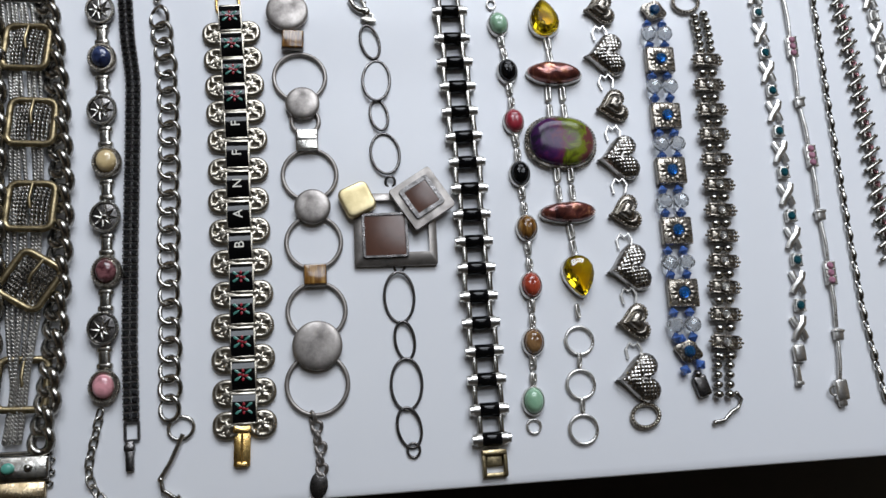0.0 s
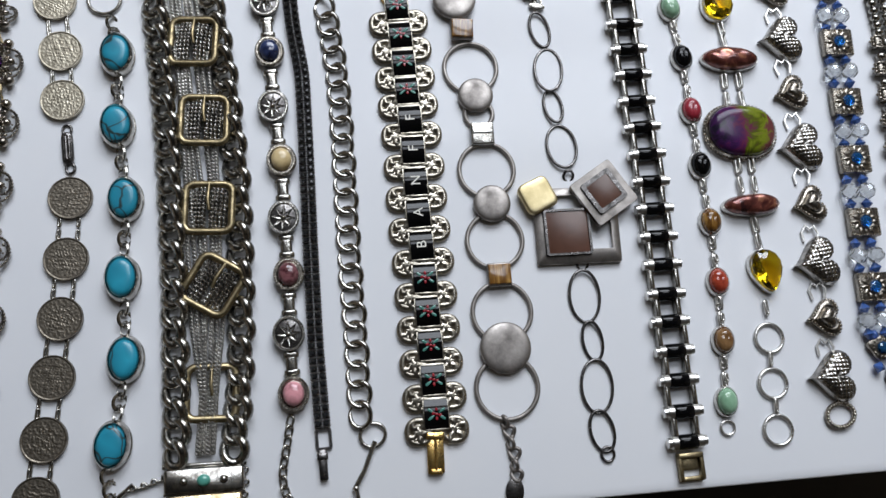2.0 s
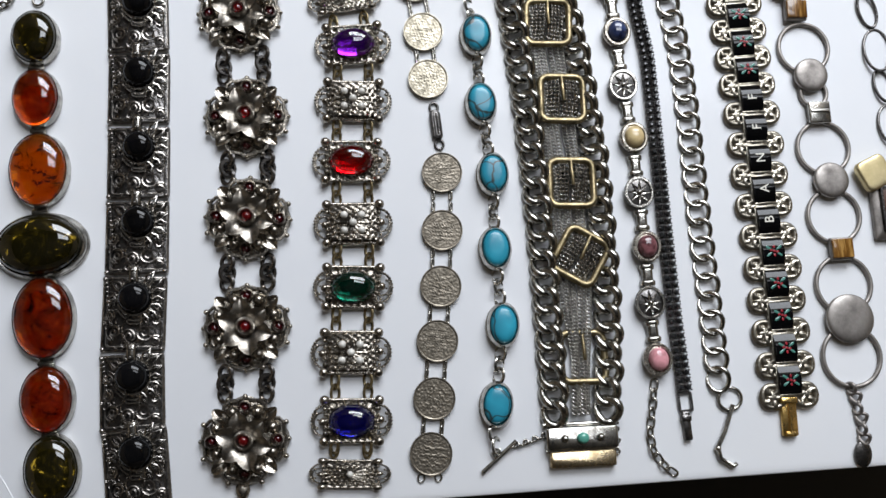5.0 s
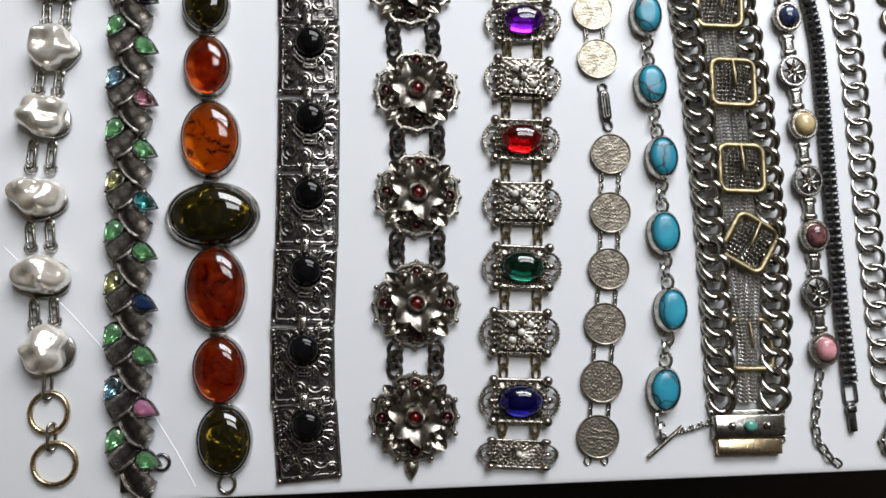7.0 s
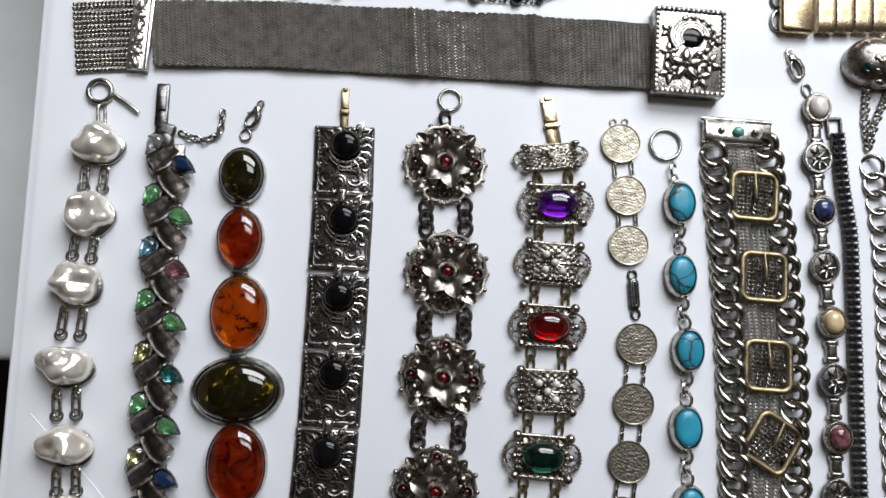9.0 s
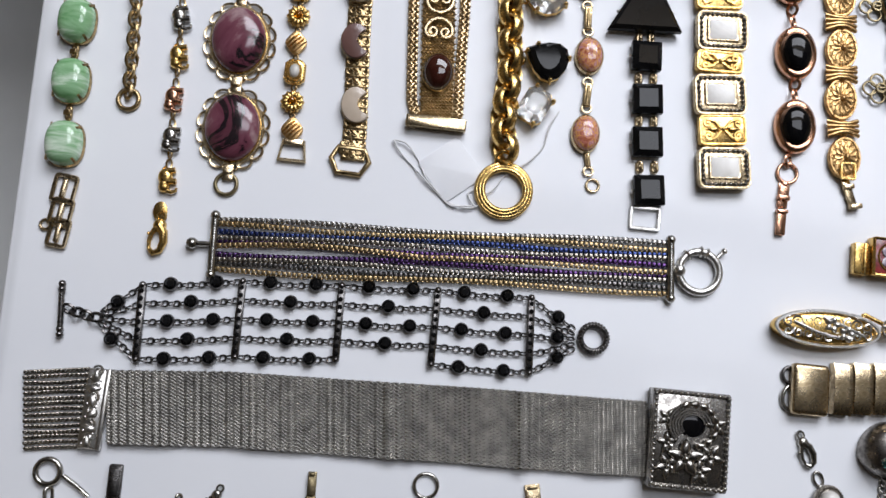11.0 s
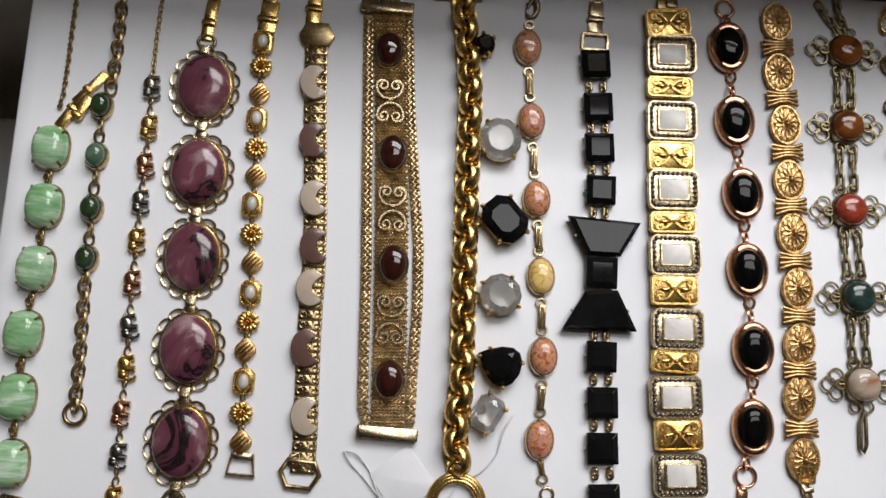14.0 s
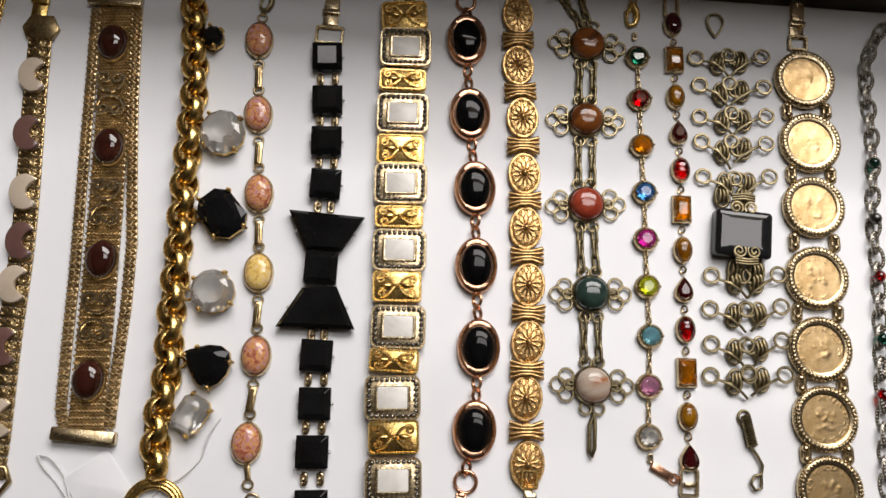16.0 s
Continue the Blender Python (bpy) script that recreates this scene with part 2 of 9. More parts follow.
CARNBROWN = stone("carnelian_brown", [(0.35, (0.07, 0.02, 0.006)), (0.65, (0.32, 0.095, 0.02))], 90, 0.8, 0.1, 0.1, (0.5, 1.8, 1))
HEMATITE = stone("polished_hematite", [(0.3, (0.008, 0.008, 0.009)), (0.7, (0.016, 0.017, 0.018))], 60, 0, 0.06, 0.0)
G_RED, G_GREEN, G_BLUE = gem("red_glass", (0.72, 0.002, 0.004), 0.97), gem("green_glass", (0.0, 0.20, 0.12), 0.97), gem("cobalt_glass", (0.01, 0.012, 0.55), 0.97)
G_PURPLE, G_CITRINE, G_CLEAR = gem("purple_glass", (0.26, 0.015, 0.60), 0.97), gem("citrine", (0.86, 0.60, 0.01), 0.99), gem("clear_crystal", (0.98, 0.975, 0.96), 0.87, 1.6)
G_AQUA, G_PINK, G_LIME = gem("aqua_crystal", (0.25, 0.62, 0.72), 0.7), gem("pink_crystal", (0.80, 0.36, 0.55), 0.7), gem("lime_crystal", (0.70, 0.75, 0.03), 0.7)
G_ORANGE, G_MAGENTA, G_SAPH = gem("orange_crystal", (0.85, 0.28, 0.01), 0.7), gem("magenta_crystal", (0.75, 0.02, 0.38), 0.7), gem("sapphire_crystal", (0.05, 0.36, 0.90), 0.85)
G_LEAF, G_TEAL, G_INK, G_GARNET = gem("leaf_green_crystal", (0.30, 0.68, 0.34), 0.85), gem("teal_crystal", (0.12, 0.60, 0.62), 0.98), gem("ink_blue_crystal", (0.01, 0.03, 0.09), 0.3), gem("garnet", (0.075, 0.003, 0.006), 0.4)
G_YELLOW, G_BLUSH, G_ICE, G_TOPAZ = gem("straw_crystal", (0.80, 0.78, 0.42), 0.98), gem("blush_crystal", (0.74, 0.36, 0.44), 0.98), gem("ice_blue_crystal", (0.40, 0.68, 0.82), 0.98), gem("amber_crystal", (0.72, 0.22, 0.005), 0.75)
GARNETRED = gem("bright_garnet", (0.18, 0.003, 0.005), 0.5)
ABCRYSTAL = gem("aurora_crystal", (0.92, 0.95, 0.97), 0.9)
CORNFLOWER = gem("cornflower_crystal", (0.10, 0.22, 0.62), 0.45)
PAPER = stone("white_paper", [(0.3, (0.78, 0.79, 0.82)), (0.7, (0.84, 0.85, 0.87))], 90, 0, 0.7, 0.0)
STRING = stone("white_string", [(0.3, (0.6, 0.6, 0.6)), (0.7, (0.75, 0.75, 0.75))], 900, 0, 0.8, 0.0)
WHITE_INK = stone("cream_lettering", [(0.3, (0.7, 0.68, 0.6)), (0.7, (0.8, 0.78, 0.7))], 900, 0, 0.4, 0.0)


def laminate():
    m, nt, b = nodes_of("white_laminate")
    r = ramp(nt, noise_node(nt, 5, 6).outputs["Fac"], [(0.3, (0.74, 0.755, 0.79)), (0.7, (0.80, 0.81, 0.83))])
    nt.links.new(r.outputs[0], b.inputs["Base Color"])
    n = noise_node(nt, 60, 5)
    rr = ramp(nt, n.outputs["Fac"], [(0.3, (0.10,) * 3), (0.7, (0.16,) * 3)])
    nt.links.new(rr.outputs[0], b.inputs["Roughness"])
    b.inputs["Specular IOR Level"].default_value = 0.13
    bump(nt, b, noise_node(nt, 900, 3).outputs["Fac"], 0.06, 0.0001)
    return m


def plain(name, a, c, scale, rough):
    m, nt, b = nodes_of(name)
    n = noise_node(nt, scale, 6)
    r = ramp(nt, n.outputs["Fac"], [(0.3, a), (0.7, c)])
    nt.links.new(r.outputs[0], b.inputs["Base Color"])
    b.inputs["Roughness"].default_value = rough
    bump(nt, b, n.outputs["Fac"], 0.15, 0.001)
    return m


LAMINATE = laminate()
# Unseen room paints: beige warms the bounce, dark ones keep reflections dark.
WALL = plain("beige_wall_paint", (0.54, 0.44, 0.32), (0.60, 0.49, 0.36), 3, 0.8)
DARKWALL = plain("darkened_wall", (0.17, 0.138, 0.10), (0.21, 0.17, 0.125), 3, 0.8)
CEIL = plain("darkened_ceiling", (0.08, 0.069, 0.055), (0.10, 0.086, 0.069), 3, 0.9)
FLOOR = plain("dark_floor", (0.010, 0.008, 0.007), (0.022, 0.018, 0.015), 6, 0.5)
GREY = plain("warm_grey_paint", (0.42, 0.385, 0.36), (0.48, 0.445, 0.42), 8, 0.6)
BENCHMAT = plain("pale_bench_paint", (0.66, 0.67, 0.66), (0.73, 0.74, 0.73), 30, 0.6)

# ---- shapes: each gives points (mm) and faces ----
TAU = 2 * math.pi


def oval(rx, ry=None, n=28):
    a = np.arange(n) * TAU / n
    return np.stack([rx * np.cos(a), (ry or rx) * np.sin(a)], 1)


def rrect(w, h, r=0.3, n=4):
    out = []
    for k, (sx, sy) in enumerate(((1, 1), (-1, 1), (-1, -1), (1, -1))):
        for j in range(n + 1):
            a = math.pi / 2 * (k + j / n)
            out.append((sx * (w / 2 - r) + r * math.cos(a), sy * (h / 2 - r) + r * math.sin(a)))
    return np.array(out)


def cut_rect(w, h, c):
    w, h = w / 2, h / 2
    return np.array([(w, -h + c), (w, h - c), (w - c, h), (-w + c, h), (-w, h - c), (-w, -h + c), (-w + c, -h), (w - c, -h)])


def tear(w, h, n=28):
    """Round below, pointed above."""
    a = np.arange(n) * TAU / n
    y = -np.cos(a)
    x = np.sin(a) * np.sqrt(np.clip((1 - y) / 2, 0, 1)) * 1.25
    return np.stack([x * w / 2, y * h / 2], 1)


def pear(w, h, n=28):
    """A full drop: broad below, narrowing to a blunt tip above."""
    a = np.arange(n) * TAU / n
    y = -np.cos(a)
    return np.stack([np.sin(a) * (0.86 - 0.26 * y - 0.12 * y * y) * w / 2 * 1.1, y * h / 2], 1)


def heart(w, n=30):
    a = np.arange(n) * TAU / n
    x = np.sin(a) ** 3
    y = (13 * np.cos(a) - 5 * np.cos(2 * a) - 2 * np.cos(3 * a) - np.cos(4 * a)) / 16 + 0.12
    return np.stack([-x * w / 2, y * w / 2], 1)


def wavy(rx, ry, lobes, depth, n=72, phase=0.0):
    a = np.arange(n) * TAU / n
    k = 1 + depth * np.cos(lobes * a + phase)
    return np.stack([rx * k * np.cos(a), ry * k * np.sin(a)], 1)


def lumpy(rx, ry, seed, n=32, amount=0.12):
    rnd = np.random.RandomState(seed)
    a = np.arange(n) * TAU / n
    k = 1 + sum(amount / j * rnd.uniform(-1, 1) * np.cos(j * a + rnd.uniform(0, TAU)) for j in (2, 3, 4, 5))
    return np.stack([rx * k * np.cos(a), ry * k * np.sin(a)], 1)


def loft(outline, rings, cap=True, floor_too=True):
    """Rings of (scale, height) on one outline, closed at the top."""
    n, k = len(outline), len(rings)
    pts = np.concatenate([np.column_stack([outline * s, np.full(n, z)]) for s, z in rings])
    faces = [(i * n + j, i * n + (j + 1) % n, (i + 1) * n + (j + 1) % n, (i + 1) * n + j) for i in range(k - 1) for j in range(n)]
    if cap:
        faces.append(tuple(range((k - 1) * n, k * n)))
    if floor_too:
        faces.append(tuple(range(n))[::-1])
    return pts, faces


def cab(outline, h, base=0.0, full=0.0, k=6):
    """A cabochon: a vertical edge of height base, then a dome."""
    rings = [(1.0, 0.0)] + ([(1.0, base)] if base else [])
    rings += [(math.cos(a) ** (1 - full), base + h * math.sin(a)) for a in np.linspace(0.15, 1.5, k + 2)]
    pts, faces = loft(outline, rings, False)
    n, last = len(outline), (len(rings) - 1) * len(outline)
    pts = np.concatenate([pts, [(*outline.mean(0) * 0, base + h)]])
    return pts, faces + [(last + j, last + (j + 1) % n, len(pts) - 1) for j in range(n)]


def plate(outline, t, b=0.25):
    r = np.abs(outline).max()
    s = 1 - b / r
    return loft(outline, [(s, 0), (1, b), (1, t - b), (1 - 0.3 * b / r, t - 0.3 * b), (s, t)])


def cut_gem(outline, h, table=0.55, girdle=0.35):
    return loft(outline, [(0.7, 0), (1, girdle * h), ((1 + table) / 2 + 0.06, h * 0.75), (table, h)])


def star_cut(o, h):
    """A deep faceted stone: pavilion, girdle and a crown of kites."""
    n = len(o)
    mid = (o + np.roll(o, -1, 0)) / 2
    rows = [(o * 0.15, 0), (o * 0.6, h * 0.28), (o, h * 0.58), (o, h * 0.66), (mid * 0.86, h * 0.84), (o * 0.58, h)]
    pts = np.concatenate([np.column_stack([p, np.full(n, z)]) for p, z in rows])
    faces = [(i * n + j, i * n + (j + 1) % n, (i + 1) * n + (j + 1) % n, (i + 1) * n + j) for i in range(3) for j in range(n)]
    for j in range(n):
        k = (j + 1) % n
        faces += [(3 * n + j, 3 * n + k, 4 * n + j), (3 * n + k, 4 * n + k, 4 * n + j), (4 * n + j, 4 * n + k, 5 * n + k), (4 * n + j, 5 * n + k, 5 * n + j)]
    faces += [tuple(range(5 * n, 6 * n)), tuple(range(n))[::-1]]
    return pts, faces


def rim(outline, w, h, inner=0.94):
    """A bezel wall round a stone, open in the middle."""
    r = np.abs(outline).max()
    o = 1 + w / r
    n = len(outline)
    pts, faces = loft(outline, [(inner, h * 0.2), (inner, h * 0.8), (1 + 0.4 * w / r, h), (o, h * 0.75), (o * 1.02, h * 0.15), (o, 0)], False, False)
    return pts, [f[::-1] for f in faces]


def tube(path, r, closed=False, k=7, flat=1.0):
    """A wire along a path of 3D points; flat squeezes it in height."""
    p = np.asarray(path, float)
    if p.shape[1] == 2:
        p = np.column_stack([p, np.zeros(len(p))])
    n = len(p)
    t = np.roll(p, -1, 0) - np.roll(p, 1, 0)
    if not closed:
        t[0], t[-1] = p[1] - p[0], p[-1] - p[-2]
    t /= np.linalg.norm(t, axis=1)[:, None] + 1e-9
    up = np.array([0, 0, 1.0])
    side = np.cross(t, up)
    bad = np.linalg.norm(side, axis=1) < 0.15
    side[bad] = np.cross(t[bad], (1.0, 0.2, 0))
    side /= np.linalg.norm(side, axis=1)[:, None]
    v = np.cross(side, t)
    a = np.arange(k) * TAU / k
    rr = np.broadcast_to(np.asarray(r, float), (n,))
    pts = (p[:, None] + rr[:, None, None] * (np.cos(a)[None, :, None] * side[:, None] + flat * np.sin(a)[None, :, None] * v[:, None])).reshape(-1, 3)
    m = n if closed else n - 1
    faces = [(i * k + j, i * k + (j + 1) % k, (i + 1) % n * k + (j + 1) % k, (i + 1) % n * k + j) for i in range(m) for j in range(k)]
    if not closed:
        faces += [tuple(range(k))[::-1], tuple(range((n - 1) * k, n * k))]
    return pts, faces


def ring(rx, ry, r, n=22, k=7, flat=1.0):
    return tube(oval(rx, ry, n), r, True, k, flat)


def stadium(w, length, r, n=7, k=7, flat=1.0):
    a = np.linspace(0, math.pi, n)
    q, h = w / 2 - r, length / 2 - w / 2
    top = np.stack([q * np.cos(a), h + q * np.sin(a)], 1)
    return tube(np.concatenate([top, -top]), r, True, k, flat)


def curb(w, length, r, twist=0.9, n=18):
    """A twisted curb link."""
    a = np.arange(n) * TAU / n
    x, y = (w / 2 - r) * np.cos(a), (length / 2 - r) * np.sin(a)
    z = twist * r * 1.6 * np.cos(a) * 1.0 + twist * r * 0.9 * np.sin(2 * a)
    return tube(np.stack([x, y, z + r * 1.2], 1), r, True, 7)


def ball(r, n=10, m=6, sz=1.0):
    rings = [(math.sin(a), -math.cos(a)) for a in np.linspace(0.2, math.pi - 0.2, m)]
    p, f = loft(oval(1, 1, n), rings)
    return p * (r, r, r * sz), f


def box(w, h, t, b=0.15):
    return plate(rrect(w, h, min(b, w / 2.2, h / 2.2), 2), t, min(b, t / 3))


def mv(g, x=0, y=0, z=0, rz=0, rx=0, ry=0, s=1):
    m = np.array(Euler((radians(rx), radians(ry), radians(rz))).to_matrix())
    return (np.asarray(g[0]) * s) @ m.T + (x, y, z), g[1]


def join(*gs):
    pts, faces, n = [], [], 0
    for p, f in gs:
        pts.append(np.asarray(p))
        faces += [tuple(i + n for i in q) for q in f]
        n += len(p)
    return np.concatenate(pts), faces


def round_about(g, n, r, start=0.0, turn=True, ry=None):
    """n copies of a shape set round a centre."""
    out = []
    for i in range(n):
        a = TAU * i / n + radians(start)
        out.append(mv(g, r * math.cos(a), (ry or r) * math.sin(a), 0, math.degrees(a) - 90 if turn else 0))
    return join(*out)


def beads_on(outline, r, n, z):
    """Granulation: n grains along an outline."""
    p = np.concatenate([outline, outline[:1]])
    d = np.concatenate([[0], np.cumsum(np.linalg.norm(np.diff(p, axis=0), axis=1))])
    s = np.arange(n) * d[-1] / n
    q = np.stack([np.interp(s, d, p[:, 0]), np.interp(s, d, p[:, 1])], 1)
    return join(*[mv(ball(r, 7, 4), x, y, z) for x, y in q])


def spiral(r0, r1, turns, n=26, hand=1):
    a = np.linspace(0, turns * TAU, n)
    r = np.linspace(r0, r1, n)
    return np.stack([hand * r * np.cos(a), r * np.sin(a)], 1)


def relief_disc(r, t, height, nr=16, nt=64, edge=0.0):
    """A disc whose face is raised by height(radius 0..1, angle)."""
    rr = np.linspace(0.02, 1, nr)
    a = np.arange(nt) * TAU / nt
    pts = [np.column_stack([r * np.cos(a), r * np.sin(a), np.zeros(nt)])]
    for q in rr[::-1]:
        pts.append(np.column_stack([q * r * np.cos(a), q * r * np.sin(a), t + height(q, a) * np.ones(nt)]))
    p = np.concatenate(pts)
    faces = [(i * nt + j, i * nt + (j + 1) % nt, (i + 1) * nt + (j + 1) % nt, (i + 1) * nt + j) for i in range(nr) for j in range(nt)]
    faces += [tuple(range(nr * nt, nr * nt + nt)), tuple(range(nt))[::-1]]
    return p, faces


def relief_rect(w, h, t, height, nx=40, ny=40, bend=0.0):
    """A slab whose face is raised by height(u, v), u and v in -1..1; bend arches it across."""
    u, v = np.meshgrid(np.linspace(-1, 1, nx), np.linspace(-1, 1, ny))
    z = t + height(u, v) - bend * u ** 2
    top = np.column_stack([(u * w / 2).ravel(), (v * h / 2).ravel(), z.ravel()])
    edge = [(0, i) for i in range(nx)] + [(j, nx - 1) for j in range(1, ny)] + [(ny - 1, i) for i in range(nx - 2, -1, -1)] + [(j, 0) for j in range(ny - 2, 0, -1)]
    ids = [j * nx + i for j, i in edge]
    low = top[ids].copy()
    low[:, 2] = -0.0
    faces = [(j * nx + i, j * nx + i + 1, (j + 1) * nx + i + 1, (j + 1) * nx + i) for j in range(ny - 1) for i in range(nx - 1)]
    n, m = nx * ny, len(ids)
    faces += [(ids[k], n + k, n + (k + 1) % m, ids[(k + 1) % m])[::-1] for k in range(m)]
    return np.concatenate([top, low]), faces


# ---- things and parts ----
def make(name, g, material, smooth=True):
    """One mesh datablock from a shape in mm."""
    me = bpy.data.meshes.new(name)
    me.from_pydata([tuple(v) for v in np.asarray(g[0]) * MM], [], [list(f) for f in g[1]])
    me.materials.append(material)
    if smooth:
        me.polygons.foreach_set("use_smooth", [len(f) <= 4 for f in g[1]])
        me.set_sharp_from_angle(angle=radians(58))
    me.update()
    return me


def thing(name, at, label, category, group="bracelets laid out on the table"):
    ob = new(name)
    ob.location = (at[0] * MM, at[1] * MM, 0)
    ob.empty_display_size = 0.01
    return tagged(ob, label, category, group)


def put(parent, name, me, at, z=0.0, rz=0.0, rx=0.0, ry=0.0, s=1.0, label=""):
    """One part at a place of the table (mm)."""
    ob = new(name, me)
    ob.parent = parent
    b = parent.matrix_basis.translation
    up = parent.parent
    while up:
        b = b + up.matrix_basis.translation
        up = up.parent
    ob.location = (at[0] * MM - b.x, at[1] * MM - b.y, z * MM - b.z)
    ob.rotation_euler = (radians(rx), radians(ry), radians(rz))
    ob.scale = (s, s, s) if not isinstance(s, tuple) else s
    if label:
        ob["label"] = label
    return ob


def sub(parent, name, me, dx=0, dy=0, z=0.0, rz=0.0, s=1.0, label=""):
    """A piece under a part, in the part's own axes (mm)."""
    ob = new(name, me)
    ob.parent = parent
    ob.location = (dx * MM, dy * MM, z * MM)
    ob.rotation_euler = (0, 0, radians(rz))
    ob.scale = (s, s, s)
    if label:
        ob["label"] = label
    return ob


def turns(pts):
    """For stations listed from the far end to the near one: the turn that points each one's y axis back up the line."""
    p = np.asarray(pts, float)
    d = np.empty_like(p)
    d[1:-1], d[0], d[-1] = p[:-2] - p[2:], p[0] - p[1], p[-2] - p[-1]
    return np.degrees(np.arctan2(d[:, 1], d[:, 0])) - 90


def along(pts, pitch=None, count=None):
    """Even steps along a smooth line: places and turns."""
    p = np.asarray(pts, float)
    d = np.concatenate([[0], np.cumsum(np.linalg.norm(np.diff(p, axis=0), axis=1))])
    n = count or max(2, int(round(d[-1] / pitch)) + 1)
    s = np.linspace(0, d[-1], n)
    q = np.stack([np.interp(s, d, p[:, 0]), np.interp(s, d, p[:, 1])], 1)
    if len(p) > 2:
        for _ in range(2):
            q[1:-1] = 0.25 * q[:-2] + 0.5 * q[1:-1] + 0.25 * q[2:]
    return q, turns(q)


def chain(parent, name, me, pts, pitch, z=0.6, tilt=38.0, wob=5.0, label=""):
    """Links along a line, each leaning against the next."""
    q, a = along(pts, pitch)
    for i, (p, r) in enumerate(zip(q, a)):
        put(parent, name, me, p, z, r + random.uniform(-wob, wob), 0, tilt if i % 2 else -tilt, label=label if i == 0 else "")
    return q


def between(parent, name, me, a, b, n=2, z=0.6, tilt=30.0, trim=(0.0, 0.0), dx=0.0):
    """n links in the gap between two stations; trim: how much of each end the stations cover."""
    a, b = np.asarray(a, float), np.asarray(b, float)
    v = b - a
    length = np.linalg.norm(v)
    v = v / length
    side = np.array([-v[1], v[0]])
    r = math.degrees(math.atan2(-v[1], -v[0])) - 90
    lo, hi = trim[0], length - trim[1]
    for i in range(n):
        p = a + v * (lo + (hi - lo) * (i + 0.5) / n) + side * dx
        put(parent, name, me, p, z, r + random.uniform(-4, 4), 0, tilt if i % 2 else -tilt)


# ---- the room and the table ----
def structure(name, g, material, loc=(0, 0, 0), label="", category=""):
    ob = new(name, make(name, g, material, True))
    ob.location = loc
    return tagged(ob, label or name.replace("_", " "), category or name.split("_")[0], kind="structure")


def slab(x0, x1, y0, y1, z0, z1, b=1.0):
    return mv(box((x1 - x0) * 1000, (y1 - y0) * 1000, (z1 - z0) * 1000, b), (x0 + x1) * 500, (y0 + y1) * 500, z0 * 1000)


structure("floor", slab(-1.6, 2.6, -2.2, 1.1, -0.80, -0.74), FLOOR, label="dark floor below the table", category="floor")
# Ceiling and walls are unseen, added to shape bounce light and reflections.
roof = [slab(-1.6, 0.18, -2.2, 1.2, 1.9, 2.0), slab(1.30, 2.6, -2.2, 1.2, 1.9, 2.0), slab(0.18, 1.30, -2.2, 0.62, 1.9, 2.0), slab(0.18, 1.30, 1.09, 1.2, 1.9, 2.0)]
structure("ceiling", join(*roof), CEIL, label="unseen ceiling darkened for reflections, with a roof window opening", category="ceiling")
structure("wall_south", slab(-1.6, 2.6, -2.3, -2.2, -0.74, 1.9), DARKWALL, label="unseen dark wall added to darken reflections", category="wall")
structure("wall_west", slab(-1.7, -1.6, -2.2, 1.1, -0.74, 1.9), WALL, label="unseen beige wall added for warm bounce light", category="wall")
structure("wall_east", slab(2.6, 2.7, -2.2, 1.1, -0.74, 1.9), WALL, label="unseen beige wall added for warm bounce light", category="wall")
north = [slab(-1.6, 0.0, 1.1, 1.2, -0.74, 1.9), slab(1.20, 2.6, 1.1, 1.2, -0.74, 1.9), slab(0.0, 1.20, 1.1, 1.2, -0.74, 0.60), slab(0.0, 1.20, 1.1, 1.2, 1.40, 1.9)]
structure("wall_north", join(*north), WALL, label="beige wall with a window opening", category="wall")

table = thing("table", (0, 0), "white glossy laminate table with a rounded front corner", "table", "furniture")
put(table, "tabletop", make("tabletop", mv(plate(rrect(1200, 445, 6, 5), 24, 1.2), 600, 222.5, -24), LAMINATE), (0, 0))
leg = make("leg", box(45, 45, 715, 3), LAMINATE)
for x, y in ((60, 60), (1140, 60), (60, 385), (1140, 385)):
    put(table, "leg", leg, (x, y), -739.5)

seam = [(8, 75), (19.4, 63.5), (28, 54.6), (36.1, 45.5), (44.6, 34.9), (52.8, 23.5), (59, 13.4), (64.3, 3.6)]
put(table, "seam", make("seam", tube([(x - 8, y - 75, 0.05) for x, y in seam], 0.22, False, 6, 0.35), LAMINATE), seam[0], label="fine raised crease in the white surface")
bench = thing("bench", (-260, 230), "pale painted bench standing beside the white table", "bench", "furniture")
put(bench, "seat", make("seat", box(430, 340, 30, 4), BENCHMAT), (-236, 258), -190)
for x, y in ((-420, 100), (-60, 100), (-420, 380), (-60, 380)):
    put(bench, "leg", make("bench_leg", box(35, 35, 550, 3), BENCHMAT), (x, y), -740)
ledge = thing("ledge", (600, 480), "grey upstand board running behind the white table", "ledge", "furniture")
put(ledge, "board", make("board", box(2400, 40, 83, 2), GREY), (600, 471), -20)
put(ledge, "support", make("support", box(2300, 30, 718, 2), GREY), (600, 476), -739)

